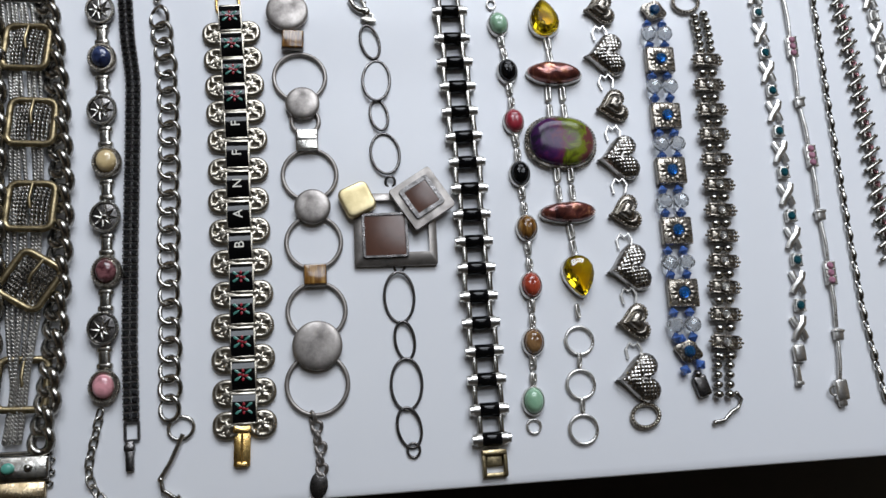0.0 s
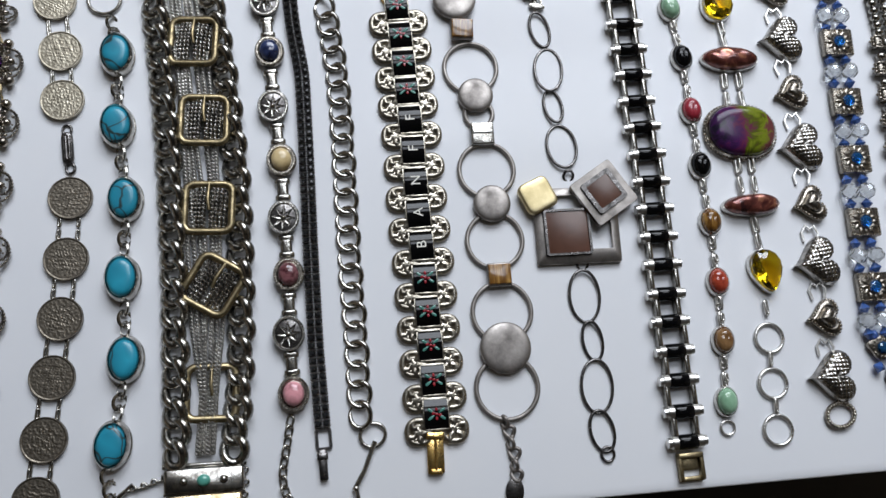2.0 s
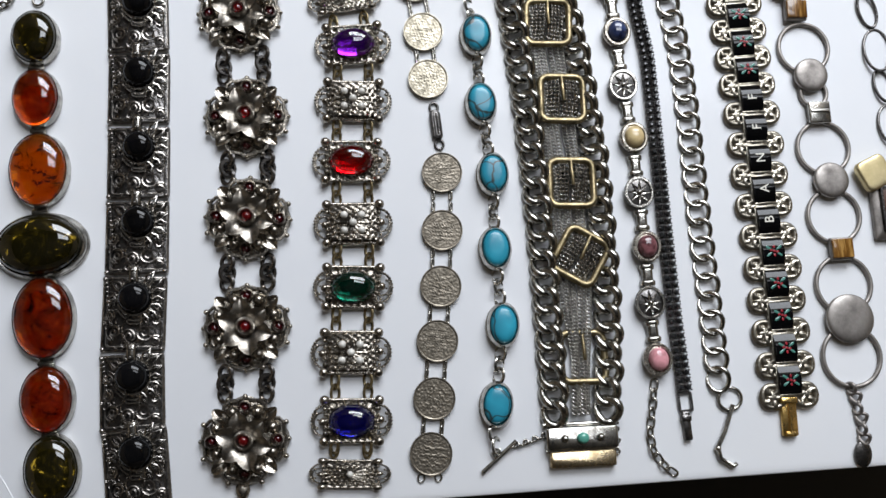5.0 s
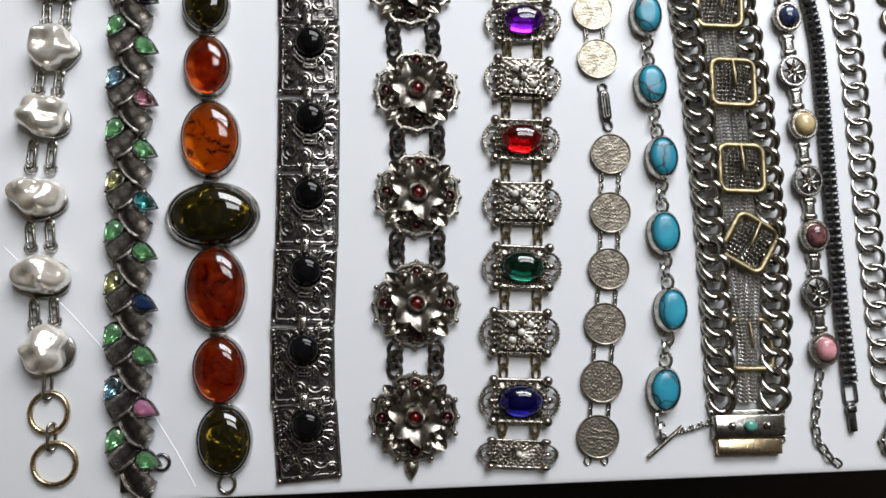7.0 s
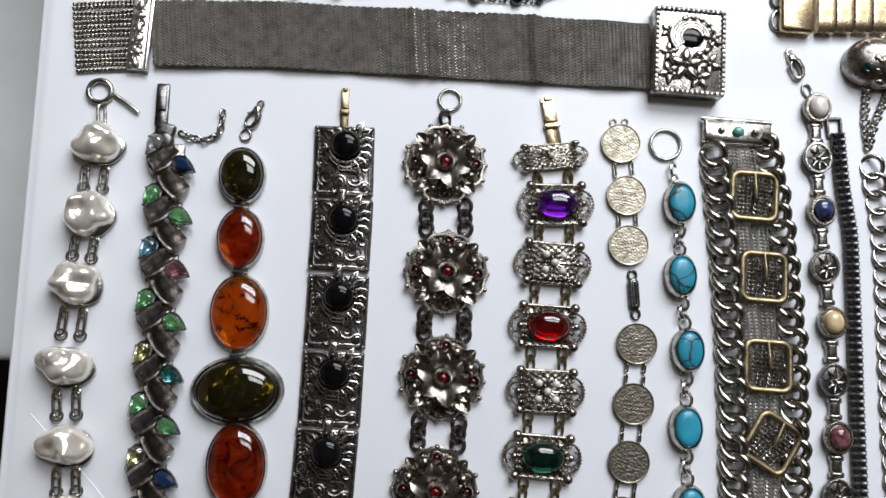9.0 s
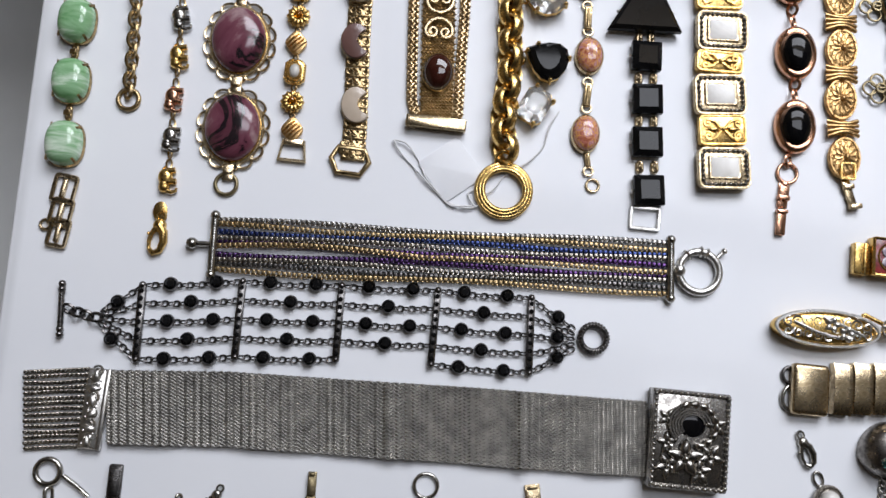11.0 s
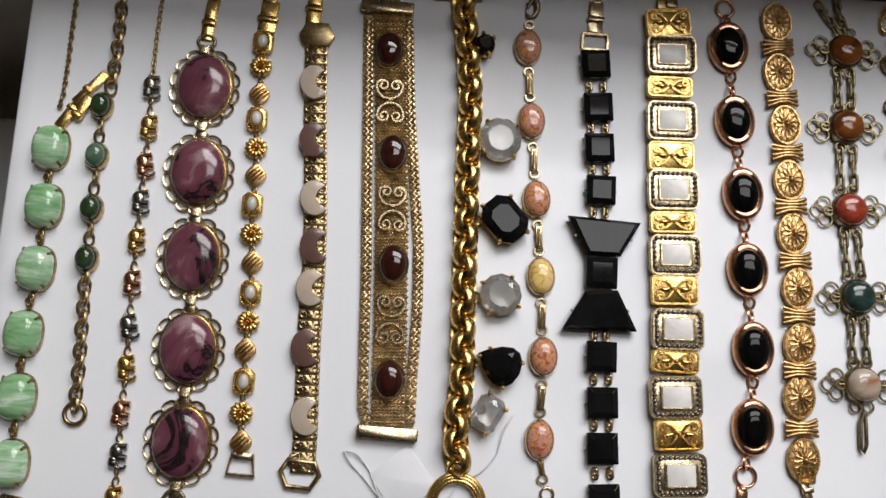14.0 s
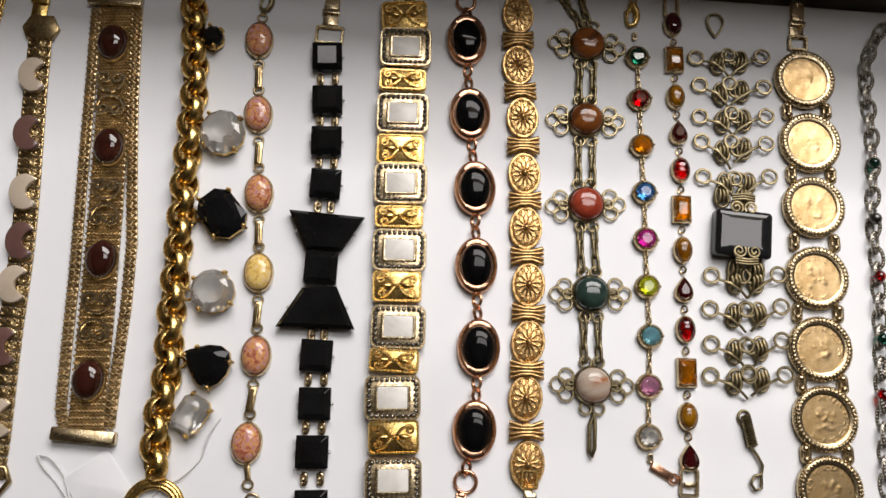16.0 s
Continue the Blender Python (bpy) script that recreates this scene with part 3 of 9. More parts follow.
# ---- shared small fittings ----
def swivel(parent, at, rz, material, size=1.0):
    """A lobster clasp: drop-shaped body with a lever."""
    hook = tube([(0.2, -3.6, 1.3), (-1.7, -1.4, 1.3), (-2.3, 1.6, 1.3), (-1.5, 4.6, 1.3), (0.4, 5.7, 1.3), (1.9, 4.4, 1.3)], [1.5, 1.5, 1.35, 1.15, 1.0, 0.75], False, 8)
    lever = tube([(0.4, -3.2, 1.3), (1.9, -0.6, 1.3), (2.3, 2.0, 1.3), (1.9, 4.4, 1.3)], [1.0, 0.8, 0.7, 0.6], False, 7)
    g = join(hook, lever, mv(cab(oval(2.1, 2.3, 16), 1.4, 0.8, 0.3, 5), 0, -3.4, 0.2), mv(ring(1.3, 1.5, 0.5, 14, 6), 0, -6.4, 1.1), mv(ball(0.6, 7, 5), 2.9, -0.4, 1.4))
    put(parent, "clasp", make("clasp", g, material), at, 0, rz, s=size)


def fold_clasp(parent, at, rz, material, w=5.0, length=14.0):
    """A fold-over clasp: folded strip with a catch."""
    g = join(box(w, length, 0.6, 0.2), mv(box(w * 0.9, length * 0.45, 0.6, 0.2), 0, length * 0.2, 1.0), mv(box(w * 1.15, 1.6, 1.8, 0.3), 0, -length * 0.1, 0), mv(box(w * 0.6, 1.2, 2.0, 0.3), 0, length * 0.45, 0))
    put(parent, "clasp", make("clasp", g, material), at, 0.2, rz)


def ring_part(parent, name, at, rx, ry, r, material, rz=0, z=None, rxt=0):
    return put(parent, name, make(name, ring(rx, ry, r), material), at, r if z is None else z, rz, rxt)


# ---- baroque pearl bracelet ----
def pearl_bracelet():
    p = [(21.7, 158.5), (20.9, 136.3), (18.7, 114.9), (17.8, 90.0), (19.5, 66.4), (21.4, 44.5)]
    t = thing("pearl_bracelet", p[0], "silver bracelet of large white baroque pearls on oval backplates", "bracelet")
    a = turns(p)
    link = make("link", stadium(3.3, 8.8, 0.55, 7, 7, 0.9), STERLING)
    eye = make("link_eye", ring(1.7, 1.7, 0.36, 16, 6), STERLING)
    for i, q in enumerate(p):
        plate_ob = put(t, "backplate", make("backplate", plate(lumpy(7.4, 5.92, i + 3), 1.6, 0.4), STERLING), (q[0] + 1.0, q[1] - 0.9), 0.2, a[i])
        o = lumpy(7.5, 6.3, i + 40, 48, 0.34)
        pts, f = cab(o, 6.0, 1.2, 0.4, 14)
        rnd = np.random.RandomState(i)
        for n in range(9):
            c = rnd.uniform(-6, 6, 2) * (1, 0.75)
            pts[:, 2] += (pts[:, 2] > 1.3) * (1.9 if n % 2 else -1.7) * rnd.uniform(0.5, 1.0) * np.exp(-((pts[:, 0] - c[0]) ** 2 + (pts[:, 1] - c[1]) ** 2) / rnd.uniform(2.5, 7))
        put(t, "pearl", make("pearl", (pts, f), PEARL), q, 1.4, a[i], label="lustrous lumpy white pearl")
        if i:
            for dx in (-2.2, 2.2):
                between(t, "link", link, p[i - 1], q, 1, 1.2, 12, (5.18, 5.18), dx * 1.3)
                between(t, "link_eye", eye, p[i - 1], q, 2, 1.0, 30, (5.18, 5.18), dx * 1.3)
    e = [(22.0, 34.0), (22.4, 26.3), (23.5, 19.3), (24.4, 11.7)]
    for k in (0, 2):
        put(t, "link", link, e[k], 1, 0, 0, 40)
    ring_part(t, "end_ring", e[1], 5.37, 5.74, 0.8, PALEGOLD)
    ring_part(t, "end_ring", e[3], 6.1, 5.92, 0.8, PALEGOLD)
    c = [(20.8, 175.7), (29.3, 172.1), (22.0, 167.5)]
    ring_part(t, "toggle_ring", c[0], 3.6, 3.6, 0.9, STERLING)
    put(t, "toggle_bar", make("toggle_bar", tube([(-4.8, 0, 0), (0, 0.2, 0), (4.8, 0, 0)], 0.7), STERLING), c[1], 0.9, -35)
    put(t, "link", link, c[2], 1, 5, 0, 40)


pearl_bracelet()


# ---- dark leaf bracelet with crystals ----
def leaf_bracelet():
    p = [(44.3, 151.6), (44.5, 135.4), (44.6, 118.9), (44.7, 102.8), (45.0, 86.9), (45.0, 71.7), (45.3, 56.3), (45.5, 41.1), (46.1, 25.7), (47.0, 11.0)]
    t = thing("leaf_bracelet", p[0], "dark metal leaf bracelet set with green, blue and pink crystals", "bracelet")
    a = turns(p)

    def blade(length, width):
        """A ribbed leaf: fine ribs across it, a smooth raised rim, its far end folded down."""
        nu, nv = 45, 9
        pts = []
        for k, u in enumerate(np.linspace(-1, 1, nu)):
            w = width / 2 * (1 - 0.30 * max(0.0, u) ** 2 - 0.10 * u * u)
            fold = max(0.0, -u - 0.55)
            w *= 1 - 1.6 * fold
            for v in np.linspace(-1, 1, nv):
                rib = 0.42 * (k % 2) * (1 - v ** 8) * (u > -0.86)
                pts.append((u * length / 2 + 2.2 * fold, v * w + 0.9 * u * u - 10.0 * fold ** 1.4, 3.0 + 0.7 * v * (u + 0.2) + 0.35 * (1 - v * v) + rib - 3.6 * fold - 1.2 * max(0.0, u) ** 2))
        top = np.array(pts)
        faces = [(k * nv + j, (k + 1) * nv + j, (k + 1) * nv + j + 1, k * nv + j + 1) for k in range(nu - 1) for j in range(nv - 1)]
        n = len(pts)
        low = top.copy()
        low[:, 2] = np.maximum(low[:, 2] - 1.2, 0.1)
        faces += [tuple(i + n for i in f[::-1]) for f in faces]
        for k in range(nu - 1):
            for j in (0, nv - 1):
                f = (k * nv + j, (k + 1) * nv + j, (k + 1) * nv + j + n, k * nv + j + n)
                faces.append(f if j else f[::-1])
        for k in (0, nu - 1):
            for j in range(nv - 1):
                f = (k * nv + j, k * nv + j + 1, k * nv + j + 1 + n, k * nv + j + n)
                faces.append(f if k else f[::-1])
        edge = top[0::nv][3::3]
        return join((np.concatenate([top, low]), faces), tube([tuple(e + (0, -0.1, 0.05)) for e in edge], 0.5, False, 6))

    g = blade(13.0, 6.2)
    one = make("leaf", g, PEWTER)
    other = make("leaf", (g[0] * (1, -1, 1), [v[::-1] for v in g[1]]), PEWTER)
    base = make("base_plate", box(8.5, 16.2, 1.4, 0.6), PEWTER)
    right = [G_INK, G_LEAF, G_BLUSH, G_LEAF, G_TEAL, G_LEAF, G_INK, G_LEAF, G_PINK, G_LEAF]
    left = [G_CLEAR, G_LEAF, G_ICE, G_LEAF, G_YELLOW, G_LEAF, G_YELLOW, G_LEAF, G_ICE, G_LEAF]
    drop = star_cut(tear(4.9, 7.0, 9), 3.0)
    holder = join(rim(tear(5.4, 7.6, 16), 0.35, 1.4), *[mv(ball(0.5, 6, 4), x, y, 1.6) for x, y in ((-2.6, -1.0), (2.6, -1.0), (0, 3.8))])
    holder = make("setting", holder, GUN)
    # Added reflector that lifts the crystal's brightness from beneath.
    added_foil = make("added_foil", plate(tear(5.0, 7.2, 14), 0.3, 0.05), ADDED_FOIL)
    for i, q in enumerate(p):
        put(t, "base_plate", base, q, 0.1, a[i])
        rz = radians(a[i])
        ux, uy = np.array([math.cos(rz), math.sin(rz)]), np.array([-math.sin(rz), math.cos(rz)])
        c = np.array(q)
        put(t, "leaf", other, c + ux * 1.5 - uy * 5.6, 0.8, a[i] + 133, 13, 0, (1.0, 1.0, 1.0))
        put(t, "leaf", one, c - ux * 2.6 + uy * 2.6, 0.5, a[i] + 36, 0, 0, (0.92, 0.95, 1.0))
        for m, d, turn in ((right[i], c + ux * 4.8 + uy * 0.6, -118), (left[i], c - ux * 4.6 + uy * 7.2, 145)):
            g = put(t, "crystal", make("crystal", drop, m, False), d, 2.6, a[i] + turn)
            sub(g, "setting", holder)
            sub(g, "added_foil", added_foil, 0, 0, -0.45)
    c = [(40.5, 172.1), (42.0, 162.6), (47.9, 162.7), (52.7, 161.6), (59.4, 167.4)]
    put(t, "clasp", make("clasp", join(box(4.0, 14, 1.5, 0.5), mv(box(3.0, 8, 1, 0.3), 0, 2, 1.4)), GUN), c[0], 0.2, 0)
    put(t, "hinge", make("hinge", join(box(6, 7, 3, 0.8), mv(cab(oval(3.2, 3.4, 18), 1.4, 0.5, 0.3, 5), 0.8, -2.6, 2.0)), GUN), c[1], 0.2, -14)
    link = make("safety_link", stadium(2.6, 3.6, 0.45), STERLING)
    chain(t, "safety_link", link, [(47.4, 163.0), (52.4, 161.1), (58.5, 161.9), (59.5, 166.1), (59.4, 170.2)], 2.4, 0.8)
    e = [(54.7, 10.9)]
    ring_part(t, "end_ring", e[0], 2.2, 2.2, 0.5, GUN)


leaf_bracelet()


# ---- amber bracelet ----
def amber_bracelet():
    p = [(66.8, 150.3), (67.4, 130.4), (68.4, 107.3), (69.0, 83.6), (70.2, 61.5), (71.4, 37.3), (72.9, 16.8)]
    t = thing("amber_bracelet", p[0], "silver bracelet of oval amber and dark green amber cabochons", "bracelet")
    a = turns(p)
    size = [(6.84, 8.51), (6.84, 9.06), (8.51, 11.29), (12.58, 9.25), (8.7, 12.03), (7.4, 9.62), (7.58, 9.8)]
    mats = [GREENAMBER, AMBER, HONEY, GREENAMBER, AMBER, AMBER, GREENAMBER]
    hinge = make("hinge", join(mv(tube([(-2.4, 0, 0), (-0.6, 0, 0)], 0.75), 0, 0, 0), tube([(0.8, 0, 0), (2.4, 0, 0)], 0.75), tube([(-0.5, 0, 0), (0.7, 0, 0)], 0.6), mv(box(4.4, 2.6, 0.6, 0.2), 0, 0, -0.9)), STERLING)
    for i, q in enumerate(p):
        o = oval(*size[i], 40)
        s = put(t, "stone", make("stone", cab(o, 4.2 if i != 3 else 5.0, 1.2, 0.35, 9), mats[i]), q, 1.0, a[i], label=["dark green amber cabochon", "red-brown amber cabochon", "honey amber cabochon with dark flecks"][[GREENAMBER, AMBER, HONEY].index(mats[i])])
        put(t, "bezel", make("bezel", rim(o, 0.55 if i != 3 else 1.1, 3.0), STERLING), q, 0.1, a[i])
        if i == 3:
            put(t, "outer_rim", make("outer_rim", rim(oval(size[i][0] * 1.06, size[i][1] * 1.06, 40), 0.7, 1.6), STERLING), q, 0.05, a[i])
        if i:
            m = (np.array(p[i - 1]) * size[i][1] + np.array(q) * size[i - 1][1]) / (size[i][1] + size[i - 1][1])
            put(t, "hinge", hinge, m, 1.3, a[i])
    e = [(73.5, 4.1), (69.2, 169.7), (67.0, 163.6)]
    ring_part(t, "end_ring", e[0], 2.3, 2.6, 0.6, STERLING)
    swivel(t, e[1], 155, STERLING, 0.72)
    ring_part(t, "jump_ring", e[2], 1.6, 1.8, 0.45, STERLING)


amber_bracelet()


# ---- filigree panel bracelet with black balls ----
def filigree_bracelet():
    p = [(98.3, 156.3), (98.4, 132.7), (98.1, 108.5), (97.5, 84.8), (96.4, 61.3), (95.7, 37.7), (96.8, 15.5)]
    t = thing("filigree_bracelet", p[0], "oxidised silver filigree panel bracelet with round black stones", "bracelet")
    a = turns(p)
    w, h = 19.24, 22.94
    gs = [tube(rrect(w - 1, h - 1, 0.8, 3), 0.5, True, 6)]
    gs.append(tube(rrect(w - 3.2, h - 3.2, 0.8, 3), 0.28, True, 5))
    for k in range(9):
        b = math.radians(-70 + 27 * k)
        x, y = 1.0 + 4.0 * math.cos(b), 4.6 + 4.0 * math.sin(b)
        ex, ey = 1.0 + 9.6 * math.cos(b), 4.6 + 9.6 * math.sin(b)
        ex, ey = max(-w / 2 + 0.6, min(w / 2 - 0.6, ex)), max(-h / 2 + 0.6, min(h / 2 - 0.6, ey))
        sx, sy = -math.sin(b) * 1.3, math.cos(b) * 1.3
        mx, my = (x + ex) / 2, (y + ey) / 2
        gs.append(tube([(x, y, 0.3), (mx + sx, my + sy, 0.5), (ex, ey, 0.2), (mx - sx, my - sy, 0.5), (x, y, 0.3)], 0.3, False, 5))
    for k, (x, y, r, hd) in enumerate(((-5.5, -5.5, 2.6, 1), (-1.2, -6.6, 2.2, -1), (3.6, -5.6, 2.6, 1), (6.8, -8.2, 1.7, -1), (-7.0, -0.5, 1.8, 1), (-6.6, 4.5, 1.7, -1), (-2.2, -9.2, 1.4, 1), (6.8, -2.0, 1.5, 1))):
        gs.append(mv(tube(spiral(0.3, r, 1.7, 26, hd), 0.3, False, 5), x, y, 0.35, 40 * k))
    for k in range(7):
        gs.append(mv(ball(0.55, 7, 4), -8.4 + 0.2 * k, 9.5 - 1.4 * k, 0.5))
    curls = np.random.RandomState(8)
    for k in range(64):
        x, y = curls.uniform(-8.4, 8.4), curls.uniform(-10.4, 10.4)
        r0, b0 = curls.uniform(0.7, 1.9), curls.uniform(0, TAU)
        arc = np.linspace(b0, b0 + curls.uniform(1.2, 3.4), 9)
        gs.append(tube(np.stack([np.clip(x + r0 * np.cos(arc), -9, 9), np.clip(y + r0 * np.sin(arc), -10.8, 10.8), np.full(9, 0.3)], 1), 0.2, False, 4))
    gs += [mv(ball(0.9, 8, 5), sx * (w / 2 - 0.8), sy * (h / 2 - 0.8), 0.5) for sx in (-1, 1) for sy in (-1, 1)]
    g = join(*gs)
    pts = g[0].copy()
    pts[:, 2] += 1.9 - 0.016 * pts[:, 0] ** 2
    panel = make("filigree_panel", (pts, g[1]), PEWTER)
    backing = make("backing", relief_rect(w - 1.5, h - 1.5, 0.5, lambda u, v: 0.9 - 0.9 * u * u + 0.12 * np.sin(9 * u + 5 * v) * np.sin(11 * v), 24, 24), GUN)
    rays = []
    for k in range(9):
        b = math.radians(-84 + 20 * k)
        reach = min(8.6 / max(0.05, math.cos(b)), 9.6 if abs(b) < 1.2 else 6.4)
        x0, y0 = 4.6 * math.cos(b), 4.6 * math.sin(b)
        x1, y1 = reach * math.cos(b), reach * math.sin(b)
        sx, sy = -math.sin(b) * 0.95, math.cos(b) * 0.95
        mx, my = x0 * 0.45 + x1 * 0.55, y0 * 0.45 + y1 * 0.55
        rays.append(tube([(x0, y0, 0.4), (mx + sx, my + sy, 0.7), (x1, y1, 0.1), (mx - sx, my - sy, 0.7), (x0, y0, 0.4)], 0.34, False, 5))
    collar = [(5.3 * math.cos(x), 5.3 * math.sin(x), 0.5) for x in np.linspace(3.5, 5.9, 12)]
    rays += [tube(collar, 0.5, False, 6), mv(tube(collar, 0.4, False, 6), 0, -1.6, 0), mv(tube(rrect(4.2, 2.6, 0.8, 3), 0.4, True, 6), 0, -6.6, 0.5)]
    leaf_fan = make("leaf_fan", join(*rays), AGED)
    clasp = make("bar_link", join(cab(rrect(3.0, 6.0, 0.9, 4), 1.5, 0.6, 0.4, 6), mv(ball(0.6, 6, 4), 0, 1.4, 2), mv(ball(0.6, 6, 4), 0, -1.4, 2)), AGED)
    for i, q in enumerate(p):
        put(t, "backing", backing, q, 0.1, a[i])
        put(t, "filigree_panel", panel, q, 0.2, a[i] + random.uniform(-1, 1))
        rz = radians(a[i])
        c = np.array(q) + 4.8 * np.array([-math.sin(rz), math.cos(rz)]) + 0.6 * np.array([math.cos(rz), math.sin(rz)])
        put(t, "stone", make("stone", cab(oval(5, 5, 28), 4.4, 0.6, 0.35, 8), BLACK), c, 1.8, a[i], label="glossy black round stone")
        put(t, "stone_setting", make("stone_setting", rim(oval(5, 5, 28), 0.5, 1.2), ANTIQUE), c, 1.6, a[i])
        put(t, "leaf_fan", leaf_fan, c, 2.0, a[i], label="fan of silver wire leaves")
        if i:
            put(t, "bar_link", clasp, (np.array(p[i - 1]) + np.array(q)) / 2, 2.0, a[i])
    c = [(97.9, 173.8)]
    fold_clasp(t, c[0], a[0], BRASS, 2.6, 13)


filigree_bracelet()


# ---- flower bracelet with garnets ----
def flower_bracelet():
    p = [(130.6, 156.7), (132.0, 121.9), (131.5, 89.1), (130.2, 55.2), (128.8, 21.5)]
    t = thing("flower_bracelet", p[0], "oxidised silver flower link bracelet set with small garnets", "bracelet")
    a = turns(p)
    nu, nv = 9, 7
    grid = []
    for u in np.linspace(0.0, 1.0, nu):
        half = 0.5 + 2.5 * math.sin(math.pi * min(1.0, 0.12 + 0.88 * u)) ** 0.75
        for v in np.linspace(-1, 1, nv):
            grid.append((v * half, 1.4 + 7.2 * u, 3.0 + 2.4 * math.sin(2.2 * u) + 0.75 * v * v - 0.35 * math.exp(-(v / 0.16) ** 2) + 0.12 * math.cos(9 * v)))
    top = np.array(grid)
    pf = [(k * nv + j, k * nv + j + 1, (k + 1) * nv + j + 1, (k + 1) * nv + j) for k in range(nu - 1) for j in range(nv - 1)]
    edge = [j for j in range(nv)] + [k * nv + nv - 1 for k in range(1, nu)] + [(nu - 1) * nv + j for j in range(nv - 2, -1, -1)] + [k * nv for k in range(nu - 2, 0, -1)]
    m = nu * nv
    petal = (np.concatenate([top, top - (0, 0, 0.7)]), pf + [tuple(v + m for v in f[::-1]) for f in pf] + [(b, c, c + m, b + m) for b, c in zip(edge[1:] + edge[:1], edge)])
    bud = [mv(tube([(r * math.cos(x), r * math.sin(x), 4.6 + 0.5 * math.sin(2 * x + r)) for x in np.linspace(k, k + 4.4, 16)], 0.5, False, 6)) for k, r in enumerate((2.7, 2.2, 2.5))]
    blossom = make("blossom", join(*[mv(petal, 0, 0, 0.25 * (k % 2), 60 * k + 12, 0, 0, (1, 1.0 - 0.05 * (k % 3), 1)) for k in range(6)], *bud, mv(rim(oval(1.9, 1.9, 18), 0.7, 1.9), 0, 0, 4.6)), DULLSILVER)
    lobes = [plate(wavy(11.84, 11.84, 4, 0.12, 80), 1.2, 0.3)]
    for k in range(4):
        arm = [mv(tube([(-5.2, 4.6, 0), (-6.4, 7.4, 0.2), (-6.2, 10.2, 0.3), (-4.8, 11.6, 0.2), (-2.0, 11.9, 0.0), (0, 12.6, 0), (2.0, 11.9, 0), (4.8, 11.6, 0.2), (6.2, 10.2, 0.3), (6.4, 7.4, 0.2), (5.2, 4.6, 0)], 0.62, False, 6), 0, 0, 1.7)]
        for sx in (-1, 1):
            arm += [mv(ball(1.75, 12, 7), sx * 3.7, 8.3, 2.0), mv(ring(2.1, 2.1, 0.4, 16, 5), sx * 3.7, 8.3, 1.3), mv(ball(0.9, 8, 5), sx * 5.0, 12.2, 1.6)]
        arm += [mv(rim(oval(1.5, 1.5, 16), 0.7, 2.4), 0, 9.7, 1.2), mv(ball(0.85, 8, 5), 0, 13.0, 1.4)]
        for d, size in ((45, 1.0), (33, 0.75), (57, 0.75)):
            arm.append(mv(petal, 4.2 * math.sin(radians(-d)), 4.2 * math.cos(radians(d)), -2.2, d, 0, 0, (0.8 * size, 1.05 * size, 0.9)))
        lobes += [mv(g, 0, 0, 0, 90 * k) for g in arm]
    body = make("openwork_plate", join(*lobes), ANTIQUE)
    red = make("garnet", cab(oval(1.1, 1.1, 14), 1.0, 0.5, 0.3, 5), G_GARNET)
    bigred = make("centre_garnet", cab(oval(1.45, 1.45, 14), 1.2, 0.6, 0.3, 5), GARNETRED)
    link = make("link", ring(2.22, 2.4, 0.75, 14, 6), GUN)
    for i, q in enumerate(p):
        b = put(t, "openwork_plate", body, q, 0.2, a[i] + random.uniform(-4, 4))
        put(t, "blossom", blossom, q, 0.2, a[i] + random.uniform(-8, 8), label="six-petalled silver flower")
        put(t, "centre_garnet", bigred, q, 5.0, 0)
        for k in range(4):
            sub(b, "garnet", red, 9.7 * math.cos(k * math.pi / 2), 9.7 * math.sin(k * math.pi / 2), 1.5)
        if i:
            for dx in (-6.2, 6.2):
                between(t, "link", link, p[i - 1], q, 3, 1.0, 30, (12.2, 12.2), dx)
    e = [(127.6, 6.2), (131.7, 178.2), (130.2, 171.6)]
    put(t, "end_loop", make("end_loop", cab(tear(4.6, 6.5, 14), 1.4, 0.5), ANTIQUE), e[0], 0.3, 180)
    ring_part(t, "clasp_ring", e[1], 3.5, 3.5, 0.6, STERLING)
    put(t, "link", link, e[2], 0.9, 0, 0, 40)


flower_bracelet()


